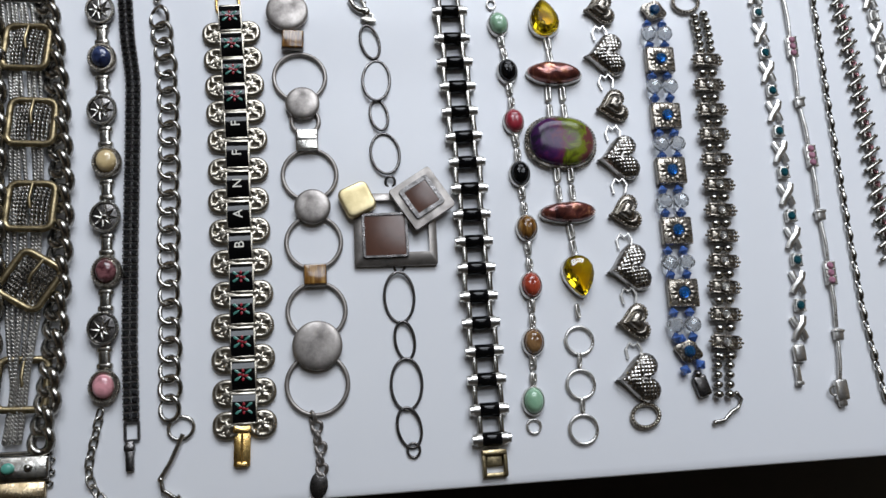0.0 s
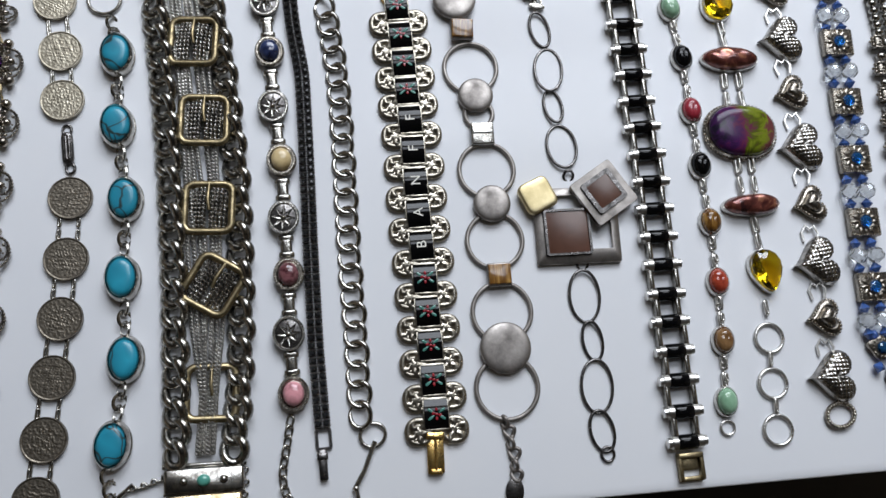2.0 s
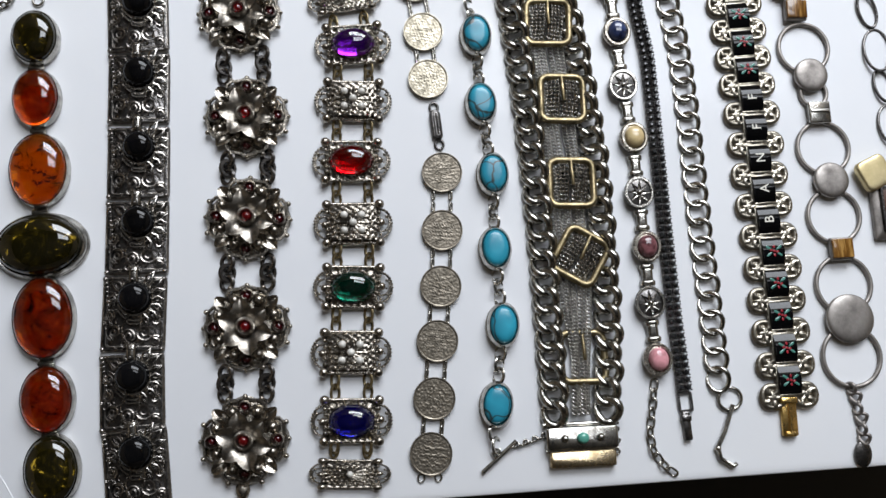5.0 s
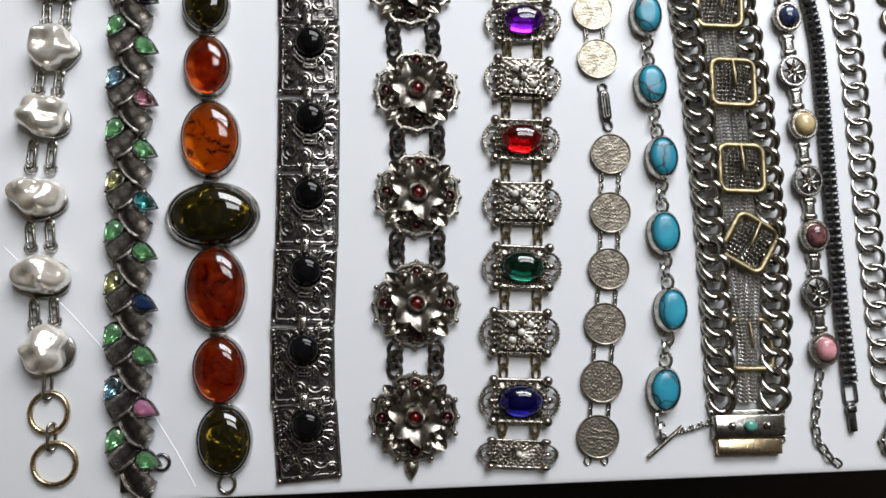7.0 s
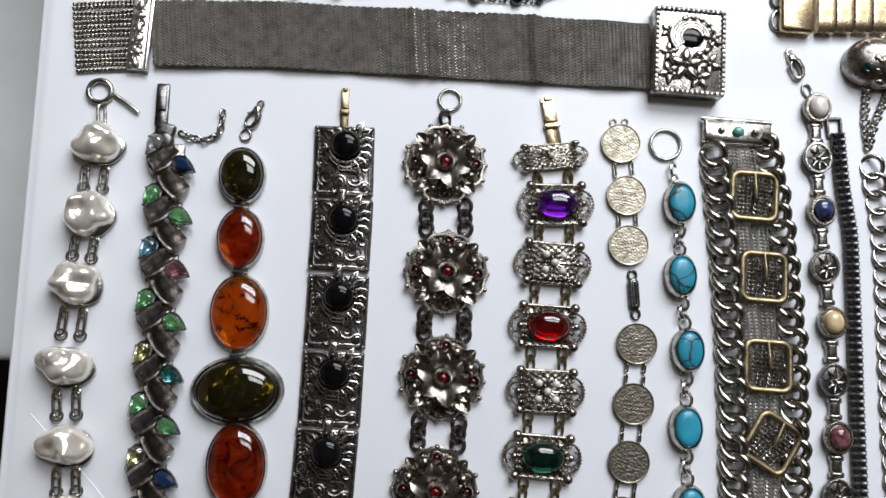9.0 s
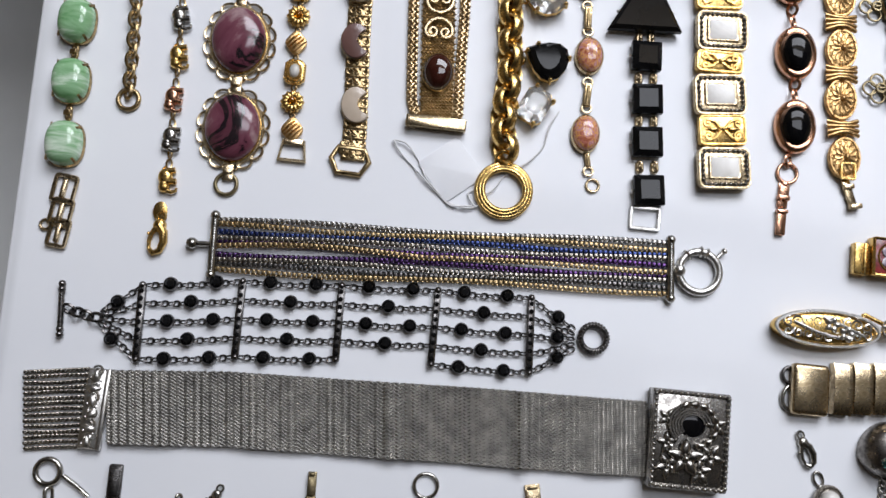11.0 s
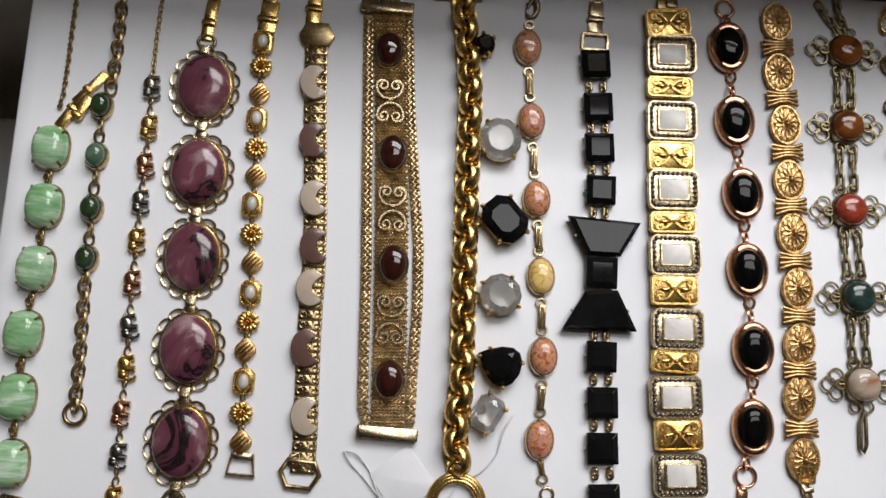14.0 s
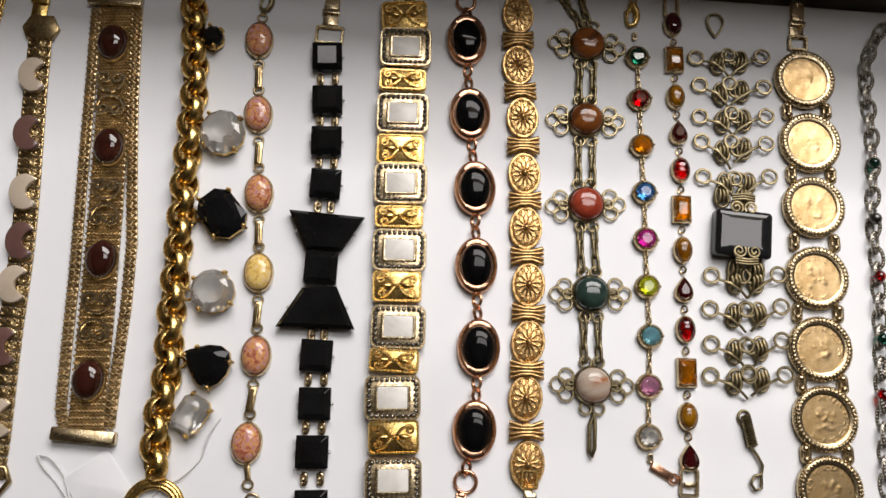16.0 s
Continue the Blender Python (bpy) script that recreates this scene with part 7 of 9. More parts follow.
# ---- things at the right of the middle row ----
def mosaic_bracelet():
    e = [(263.5, 255.7), (272.7, 256.5), (286.0, 257.4), (299.5, 258.1)]
    t = thing("mosaic_bracelet", e[0], "gold panel bracelet with red and white flower mosaic", "bracelet")
    put(t, "clasp", make("clasp", join(box(5.0, 10, 3.0, 0.4), mv(box(1.2, 10.4, 3.4, 0.3), 1.0, 0, 0)), GOLD), e[0], 0.4, -3)
    red = stone("red_mosaic", [(0.4, (0.12, 0.01, 0.012)), (0.6, (0.30, 0.03, 0.03))], 700, 0, 0.3)
    pale = stone("pale_mosaic", [(0.4, (0.25, 0.20, 0.26)), (0.6, (0.62, 0.58, 0.62))], 700, 0, 0.3)
    for q in e[1:]:
        s = put(t, "panel", make("panel", box(12.5, 12.2, 4.0, 0.4), GOLD), q, 0.3, -2)
        sub(s, "red_field", make("red_field", box(11.6, 11.2, 0.5, 0.2), red), 0, 0, 3.7)
        for k in range(5):
            x, y = 2.3 * math.cos(k * TAU / 5), 2.3 * math.sin(k * TAU / 5)
            sub(s, "petal_tile", make("petal_tile", plate(oval(1.9, 1.4, 14), 0.5, 0.1), pale), x, y, 4.1, math.degrees(k * TAU / 5))
        sub(s, "gold_wire", make("gold_wire", join(ring(4.6, 4.6, 0.3, 24, 5), ring(1.2, 1.2, 0.3, 12, 5), mv(tube(rrect(12, 11.6, 0.4, 2), 0.4, True, 5))), GOLD), 0, 0, 4.3)


mosaic_bracelet()


def openwork_bracelet():
    e = [(251.9, 232.9), (272.5, 234.2), (281.9, 234.7)]
    t = thing("openwork_bracelet", e[0], "gold and silver openwork bracelet with oval panels and wire bows", "bracelet")
    o = oval(16.28, 5.55, 40)
    gs = [mv(ring(16.09, 5.37, 0.6, 40, 6), 0, 0, 0)]
    for k in range(9):
        x = -12.5 + 3.1 * k
        hh = 4.8 * math.sqrt(max(0.05, 1 - (x / 16.3) ** 2))
        gs += [mv(tube(spiral(0.3, 1.7, 1.3, 18, 1 if k % 2 else -1), 0.32, False, 5), x, hh * 0.45, 0.2, 60 * k), mv(tube(spiral(0.3, 1.6, 1.3, 18, -1 if k % 2 else 1), 0.32, False, 5), x, -hh * 0.45, 0.2, 50 * k)]
    gs += [tube([(-11, 1.5, 0.6), (-4, -1.2, 0.9), (3, -2.6, 0.6)], 0.5), tube([(-2, 3.4, 0.6), (5, 1.0, 0.9), (11, -1.4, 0.6)], 0.5)]
    flower = round_about(mv(cab(tear(2.0, 2.4, 10), 0.8, 0.2), 0, 0.4, 0), 5, 1.2)
    b = put(t, "oval_panel", make("oval_panel", join(cab(o, 2.6, 2.4, 0.5, 6)), GOLD), e[0], 0.3, -1, label="domed gold oval panel")
    sub(b, "filigree", make("filigree", join(*gs), SILVER), 0, 0, 4.5)
    sub(b, "silver_flower", make("silver_flower", flower, SILVER), 1.0, 1.4, 5.0)
    sub(b, "silver_flower", make("silver_flower", flower, SILVER), 5.6, -1.2, 5.0)
    bow = join(tube([(-8, 4.0, 1), (0, 0.4, 2), (8, -3.6, 1)], 0.7), tube([(-8, -3.6, 1), (0, -0.4, 1.6), (8, 4.0, 1)], 0.7), tube([(-8, 4.0, 1), (-9, 0, 1), (-8, -3.6, 1)], 0.7))
    put(t, "wire_bow", make("wire_bow", bow, GOLD), e[1], 1.2, -1)
    put(t, "silver_flower", make("silver_flower", join(flower, ring(2.7, 2.7, 0.4, 18, 5)), SILVER), e[1], 3.4, 20)
    put(t, "oval_panel", make("oval_panel", cab(o, 2.6, 2.4, 0.5, 6), GOLD), (e[2][0] + 22, e[2][1]), 0.3, -1)


openwork_bracelet()


def panel_bracelet():
    q = [(247.3, 214.0), (257.4, 214.7), (263.7, 215.2), (270.1, 215.5), (276.4, 215.8), (282.8, 216.2), (289.1, 216.5), (295.5, 217.0)]
    t = thing("panel_bracelet", q[0], "brushed pale gold bracelet of broad flat segments", "bracelet")
    put(t, "end_segment", make("end_segment", join(box(11.5, 15.6, 3.6, 1.2)), PALEGOLD), q[0], 0.4, -2)
    seg = make("segment", relief_rect(5.7, 15.6, 2.6, lambda u, v: 1.0 - 1.0 * v ** 4 - 0.15 * u ** 6, 10, 16), PALEGOLD)
    for c in q[1:]:
        put(t, "segment", seg, c, 0.4, -2)
    e = [(241.9, 218.1), (242.0, 211.2)]
    ring_part(t, "end_ring", e[0], 2.2, 2.4, 0.6, GUN)
    ring_part(t, "end_ring", e[1], 2.4, 3.6, 0.7, STERLING, -10)


panel_bracelet()


def charm_bracelet():
    e = [(274.9, 197.0), (268.4, 193.8), (279.5, 194.6), (271.7, 189.6), (270.1, 177.1)]
    t = thing("charm_bracelet", e[0], "chunky silver charm with coloured stones on a doubled chain", "charm")
    rnd = np.random.RandomState(4)
    gs = [mv(cab(lumpy(11, 9.5, 9, 32, 0.15), 7, 1.5, 0.2, 8))]
    ornament = make("leaf_ornament", cab(tear(3.0, 4.4, 10), 1.6, 0.5), ANTIQUE)
    for k in range(26):
        b, rr = rnd.uniform(0, TAU), rnd.uniform(2, 10)
        put(t, "leaf_ornament", ornament, (e[0][0] + rr * math.cos(b), e[0][1] + rr * math.sin(b)), 7.5 - 0.055 * rr * rr, rnd.uniform(0, 360))
    put(t, "charm_body", make("charm_body", join(*gs), PEWTER), e[0], 0.3)
    put(t, "teal_stone", make("teal_stone", cut_gem(oval(1.6, 1.6, 9), 1.4, 0.5), G_TEAL, False), e[1], 7.2)
    put(t, "violet_stone", make("violet_stone", cut_gem(oval(2.2, 2.2, 9), 1.6, 0.5), G_PURPLE, False), (e[0][0] + 4.5, e[0][1] - 1), 7.6)
    link = make("chain_link", curb(2.6, 3.2, 0.5, 0.9, 12), STERLING)
    for line in ([(271.7, 191.4), (270.9, 184.2), (270.3, 177.1), (271.2, 168.4)], [(279.0, 188.3), (275.7, 181.0), (272.9, 174.6), (271.5, 168.4)]):
        chain(t, "chain_link", link, line, 2.2, 0.3, 15)


charm_bracelet()


# ---- banded green glass bracelet ----
def claw_frame(o, wire, n, z, material, start=20):
    c = [mv(tube([(0, -0.3, 0), (0, 0.4, z * 0.6), (0, -0.9, z)], 0.5, False, 6), o[i][0], o[i][1], 0, math.degrees(math.atan2(o[i][1], o[i][0])) - 90) for i in [int(len(o) * (k + 0.5) / n) for k in range(n)]]
    return make("claw_setting", join(rim(o * 0.97, wire, 1.4), *c), material)


def jade_bracelet():
    p = [(13.6, 373.0), (13.9, 354.0), (13.8, 333.9), (12.7, 313.4), (13.2, 294.0), (13.7, 274.0)]
    t = thing("jade_bracelet", p[0], "gold bracelet of banded pale green glass stones in claws", "bracelet")
    a = turns(p)
    n = 36
    b = np.arange(n) * TAU / n
    o = np.stack([5.55 * np.sign(np.cos(b)) * np.abs(np.cos(b)) ** 0.8, 7.03 * np.sign(np.sin(b)) * np.abs(np.sin(b)) ** 0.8], 1)
    seat = claw_frame(o, 0.5, 4, 4.2, OLDGOLD)
    link = make("link", join(stadium(2.8, 5.4, 0.55), mv(box(2.6, 1.6, 1.2, 0.3), 0, 0, 0)), OLDGOLD)
    for i, q in enumerate(p):
        put(t, "stone", make("stone", cab(o, 4.2, 1.4, 0.35, 9), JADE), q, 1.0, a[i], label="pale green glass with white bands")
        put(t, "claw_setting", seat, q, 0.3, a[i])
        if i:
            between(t, "link", link, p[i - 1], q, 1, 1.0, 25, (6.66, 6.66))
    e = [(15.0, 260.1), (14.9, 252.6), (14.9, 246.3), (10.5, 248.7), (17.2, 383.9), (21.7, 387.1), (23.5, 393.9)]
    for k in range(3):
        put(t, "clasp_plate", make("clasp_plate", join(tube(rrect(6.4 - 0.5 * k, 8, 0.6, 2), 0.7, True, 6), mv(box(1.4, 6, 1.6, 0.3), 0, 0, -0.6)), PALEGOLD), e[k], 1.0, -8)
    ring_part(t, "side_ring", e[3], 1.5, 1.5, 0.5, PALEGOLD)
    put(t, "clasp_half", make("clasp_half", join(box(3.4, 9, 1.4, 0.4), mv(box(3.8, 1.6, 2.2, 0.4), 0, 3, 0)), GOLD), e[4], 0.4, -32)
    put(t, "clasp_half", make("clasp_half", join(box(3.4, 9, 1.4, 0.4), mv(box(3.8, 1.6, 2.2, 0.4), 0, -3, 0)), GOLD), e[5], 0.4, -28)
    put(t, "clasp", make("clasp", join(box(3.0, 14, 1.2, 0.3), mv(box(3.4, 2, 2.0, 0.4), 0, -1, 0)), GOLD), e[6], 0.4, -40)
    chain(t, "safety_link", make("safety_link", curb(2.0, 2.6, 0.42, 0.9, 12), OLDGOLD), [(15.0, 424.5), (14.9, 412.7), (15.0, 401.0), (14.8, 391.4), (14.2, 387.5)], 1.9, 0.3, 12)


jade_bracelet()


# ---- green cabochon chain ----
def green_chain():
    p = [(27.9, 388.0), (28.3, 371.3), (28.7, 354.1), (29.1, 337.9)]
    t = thing("green_chain_bracelet", p[0], "gold chain bracelet with four dark green oval cabochons", "bracelet")
    a = turns(p)
    o = oval(3.15, 4.07, 26)
    for i, q in enumerate(p):
        put(t, "bezel", make("bezel", join(rim(o, 0.6, 2.6), plate(o * 1.04, 0.8, 0.2)), OLDGOLD), q, 0.2, a[i])
        put(t, "stone", make("stone", cab(o, 3.4, 1.8, 0.3, 7), NEPHRITE if i != 1 else stone("grey_green_jade", [(0.3, (0.05, 0.10, 0.06)), (0.7, (0.12, 0.20, 0.13))], 160)), q, 0.6, a[i], label="dark green oval cabochon")
        if i:
            between(t, "link", make("link", ring(1.6, 2.2, 0.55, 14, 6), OLDGOLD), p[i - 1], q, 2, 1.0, 50, (4.44, 4.44))
    link = make("chain_link", ring(1.9, 2.6, 0.6, 14, 6), OLDGOLD)
    chain(t, "chain_link", link, [(29.2, 332.3), (29.7, 324.2), (30.1, 315.4), (30.6, 306.7), (30.8, 298.0), (30.8, 292.5)], 3.4, 1.0, 45)
    chain(t, "chain_link", link, [(29.8, 431.7), (30.3, 421.7), (30.6, 409.9), (30.2, 398.3), (30.0, 394.4)], 3.4, 1.0, 45)
    e = [(31.0, 289.8)]
    ring_part(t, "end_ring", e[0], 3.2, 3.2, 0.75, OLDGOLD)


green_chain()


# ---- elephants ----
def elephant_bracelet():
    p = [(43.0, 395.9), (43.6, 382.5), (43.7, 369.7), (43.6, 357.6), (43.8, 345.1), (43.9, 331.5), (44.4, 317.7), (45.1, 305.0), (45.0, 291.1), (45.6, 278.4), (45.8, 265.3)]
    t = thing("elephant_bracelet", p[0], "bracelet of small elephant links in gold, silver and rose tones", "bracelet")
    a = turns(p)
    body = join(mv(cab(oval(2.9, 2.2, 20), 1.5, 0.6, 0.3, 6), 0.6, 0.6), mv(cab(oval(1.6, 1.7, 16), 1.6, 0.6, 0.3, 6), -2.5, 1.2), mv(cab(oval(1.0, 1.4, 14), 1.0, 1.2, 0.3, 5), -1.5, 1.2),
                tube([(-3.4, 0.6, 0.9), (-4.2, -1.0, 0.9), (-3.9, -2.4, 0.9), (-3.0, -2.7, 0.9)], [0.75, 0.65, 0.5, 0.4], False, 7), *[mv(tube([(x, 0.2, 1.0), (x + dx, -2.7, 0.9)], 1.0, False, 8)) for x, dx in ((-0.7, -0.3), (2.4, 0.2))], tube([(3.3, 1.2, 0.9), (4.0, 0.2, 0.8)], 0.3, False, 5))
    tones = [(ANTIQUE, "dark silver"), (GOLD, "gold"), (ROSE, "rose gold"), (STERLING, "silver")]
    order = [0, 1, 2, 3, 1, 2, 3, 1, 2, 3, 1]
    link = make("link", ring(0.9, 1.5, 0.35, 12, 5), OLDGOLD)
    meshes = [make("elephant", body, m) for m, _ in tones]
    for i, q in enumerate(p):
        put(t, "elephant", meshes[order[i]], q, 0.4, a[i] + 96 + random.uniform(-8, 8), label=tones[order[i]][1] + " elephant link")
        if i:
            between(t, "link", link, p[i - 1], q, 2, 0.8, 40, (3.15, 3.15))
    e = [(45.4, 255.4), (44.7, 247.5), (44.6, 255.3)]
    put(t, "disc", make("disc", plate(oval(2.2, 3.0, 20), 0.6, 0.15), GOLD), e[2], 0.4, 0)
    swivel(t, e[1], 175, GOLD, 0.95)
    chain(t, "extension_link", make("extension_link", stadium(1.7, 2.6, 0.32), OLDGOLD), [(43.0, 436.4), (43.0, 424.4), (42.7, 412.5), (42.7, 400.4)], 1.9, 0.6, 35)


elephant_bracelet()


# ---- plum cabochons in scalloped frames ----
def plum_bracelet():
    p = [(60.1, 396.8), (61.0, 368.0), (62.0, 340.3), (63.5, 311.4), (64.2, 282.9)]
    t = thing("plum_bracelet", p[0], "gold bracelet of plum stone ovals in scalloped wire frames", "bracelet")
    a = turns(p)
    o = oval(8.51, 10.73, 40)
    lace = [tube(np.column_stack([wavy(9.25, 11.47, 14, 0.02, 112), 0.3 * np.cos(14 * np.arange(112) * TAU / 112)]), 0.5, True, 6), mv(ring(9.06, 11.29, 0.6, 40, 6), 0, 0, 0.3)]
    for k in range(14):
        b = TAU * (k + 0.5) / 14
        lace.append(mv(ring(2.3, 1.5, 0.42, 14, 5), 9.8 * math.cos(b), 12.03 * math.sin(b), 0.2, math.degrees(math.atan2(65 * math.sin(b), 53 * math.cos(b))) - 90))
    frame = make("scalloped_frame", join(*lace), PALEGOLD)
    seat = make("bezel", rim(o, 0.35, 2.0), GOLD)
    link = make("link", join(box(3.4, 5.4, 0.8, 0.3), mv(box(3.0, 1.4, 1.4, 0.3), 0, 0, 0.3)), PALEGOLD)
    for i, q in enumerate(p):
        put(t, "stone", make("stone", cab(o, 4.0, 1.2, 0.3, 9), RHODO), q, 0.8, a[i], label="polished plum stone with dark veins")
        put(t, "bezel", seat, q, 0.3, a[i])
        put(t, "scalloped_frame", frame, q, 0.7, a[i])
        if i:
            put(t, "link", link, (np.array(p[i - 1]) + np.array(q)) / 2, 0.6, a[i])
    e = [(63.7, 265.2), (64.0, 269.0), (59.5, 420.6), (59.1, 412.7), (58.7, 408.7)]
    ring_part(t, "end_ring", e[0], 3.3, 3.3, 0.65, BRASS)
    put(t, "link", link, e[1], 0.6, 0)
    fold_clasp(t, e[2], -6, GOLD, 4.0, 15)
    ring_part(t, "end_ring", e[3], 2.8, 2.2, 0.6, BRASS)
    put(t, "link", link, e[4], 0.6, 0)


plum_bracelet()


# ---- gold flower and oval slides ----
def slide_bracelet():
    p = [(77.9, 413.4), (77.8, 405.2), (78.2, 395.7), (78.2, 387.0), (78.7, 377.4), (79.4, 368.4), (79.3, 358.6), (79.8, 349.0), (80.9, 339.9), (81.4, 330.2), (81.3, 321.0), (81.3, 312.2), (81.8, 302.5), (81.8, 292.8), (82.5, 283.9)]
    t = thing("slide_bracelet", p[0], "gold bracelet of small pearl ovals, flowers and woven knots", "bracelet")
    a = turns(p)
    ov = make("oval_slide", join(plate(cut_rect(6.66, 8.14, 1.48), 1.6, 0.4), mv(rim(oval(1.67, 2.4, 18), 0.8, 1.4), 0, 0, 1.2), mv(beads_on(cut_rect(5.92, 7.4, 1.29), 0.35, 30, 1.6))), GOLD)
    fl = make("flower_slide", join(plate(wavy(3.52, 3.52, 12, 0.08, 48), 1.4, 0.3), round_about(mv(cab(tear(1.7, 3.0, 10), 0.8, 0.2), 0, 0, 1.2), 12, 2.3), mv(rim(oval(1.11, 1.11, 12), 0.4, 1.2), 0, 0, 1.2)), GOLD)
    kn = make("knot_slide", join(plate(wavy(3.15, 3.7, 4, 0.08, 32), 1.2, 0.3), *[mv(tube([(-1.8, -1.8, 1.3), (0, 0.0, 1.9), (1.8, 1.8, 1.3)], 0.5, False, 6), 0.9 * k, -0.9 * k, 0) for k in (-1.4, -0.5, 0.4, 1.3)]), MATTGOLD)
    pe, am = make("small_pearl", cab(oval(1.67, 2.4, 16), 1.6, 0.3, 0.3, 5), GREYPEARL), make("amber_dot", cab(oval(1.11, 1.11, 12), 1.0, 0.3, 0.3, 5), G_TOPAZ)
    for i, q in enumerate(p):
        k = i % 3
        s = put(t, ("oval_slide", "flower_slide", "knot_slide")[k], (ov, fl, kn)[k], q, 0.6, a[i] + random.uniform(-4, 4))
        if k == 0:
            sub(s, "small_pearl", pe, 0, 0, 1.6)
        elif k == 1:
            sub(s, "amber_dot", am, 0, 0, 1.8)
        if i:
            between(t, "link", make("link", ring(0.9, 1.2, 0.35, 10, 5), OLDGOLD), p[i - 1], q, 1, 0.8, 30, (3.33, 3.33))
    e = [(83.2, 276.8), (78.7, 423.0), (78.8, 430.0)]
    put(t, "clasp", make("clasp", join(tube(np.array([(-4.2, -2.6), (4.2, -2.6), (3.2, 3.4), (-3.2, 3.4)]), 0.7, True, 6), mv(box(6.4, 2.0, 1.4, 0.4), 0, 3.2, -0.6)), PALEGOLD), e[0], 1.0, -2)
    fold_clasp(t, e[1], -5, GOLD, 6.0, 11)
    fold_clasp(t, e[2], -5, GOLD, 4.4, 9)


slide_bracelet()


# ---- crescents ----
def moon_bracelet():
    p = [(95.9, 400.6), (97.3, 381.1), (99.1, 361.9), (100.4, 346.4), (100.2, 332.9), (100.2, 313.9), (101.9, 293.0)]
    t = thing("moon_bracelet", p[0], "gold lattice bracelet with cream and brown crescent moons", "bracelet")
    a = turns(p)
    b = np.linspace(0.75, TAU - 0.75, 30)
    outer = np.stack([4.6 * np.cos(b), 5.8 * np.sin(b)], 1)
    iy = np.linspace(-3.7, 3.7, 12)
    inner = np.stack([0.4 + 2.9 * (iy / 3.7) ** 2, iy], 1)
    o = np.concatenate([outer, inner])
    cres = plate(o, 1.6, 0.35)
    scal = [make("crescent", cres, m) for m in (MOONCREAM, MOONBROWN)]
    back = make("crescent_edge", mv((cres[0] * (1.06, 1.05, 0.5), cres[1])), PALEGOLD)
    cell = make("lattice_link", join(box(7.6, 3.0, 0.8, 0.3), *[mv(tube(spiral(0.25, 1.0, 1.2, 14, h), 0.3, False, 5), x, 0, 1.0) for x, h in ((-2.4, 1), (0, -1), (2.4, 1))], *[mv(ball(0.5, 6, 4), x, 1.3, 1.0) for x in (-3, -1, 1, 3)]), OLDGOLD)
    line = [(95.4, 412.3), (96.6, 392.9), (98.2, 374.0), (99.7, 355.5), (100.5, 337.4), (100.6, 319.7), (101.3, 302.4), (102.1, 285.5), (102.0, 277.1)]
    q, r = along(line, 3.4)
    for c, rr in zip(q, r):
        put(t, "lattice_link", cell, c, 0.3, rr)
    for i, q in enumerate(p):
        s = put(t, "crescent", scal[i % 2], q, 1.8, a[i] + 4, label=("cream", "brown")[i % 2] + " enamel crescent moon")
        sub(s, "crescent_edge", back, 0, 0, -0.3)
    pent = [(-4.2, 3.6), (4.2, 3.6), (6.0, 0), (3.6, -4.4), (-3.6, -4.4), (-6.0, 0)]
    e = [(95.3, 417.3), (93.7, 428.1), (101.3, 275.7)]
    put(t, "end_plate", make("end_plate", plate(np.array(pent)[::-1], 1.6, 0.3), OLDGOLD), e[0], 0.3, 180)
    fold_clasp(t, e[1], -2, GOLD, 5.0, 13)
    fr = make("end_plate", join(tube(np.array(pent), 0.9, True, 7), mv(box(8, 4, 1.0, 0.3), 0, 3.6, -0.6)), OLDGOLD)
    put(t, "end_plate", fr, e[2], 1.0, -4)


moon_bracelet()


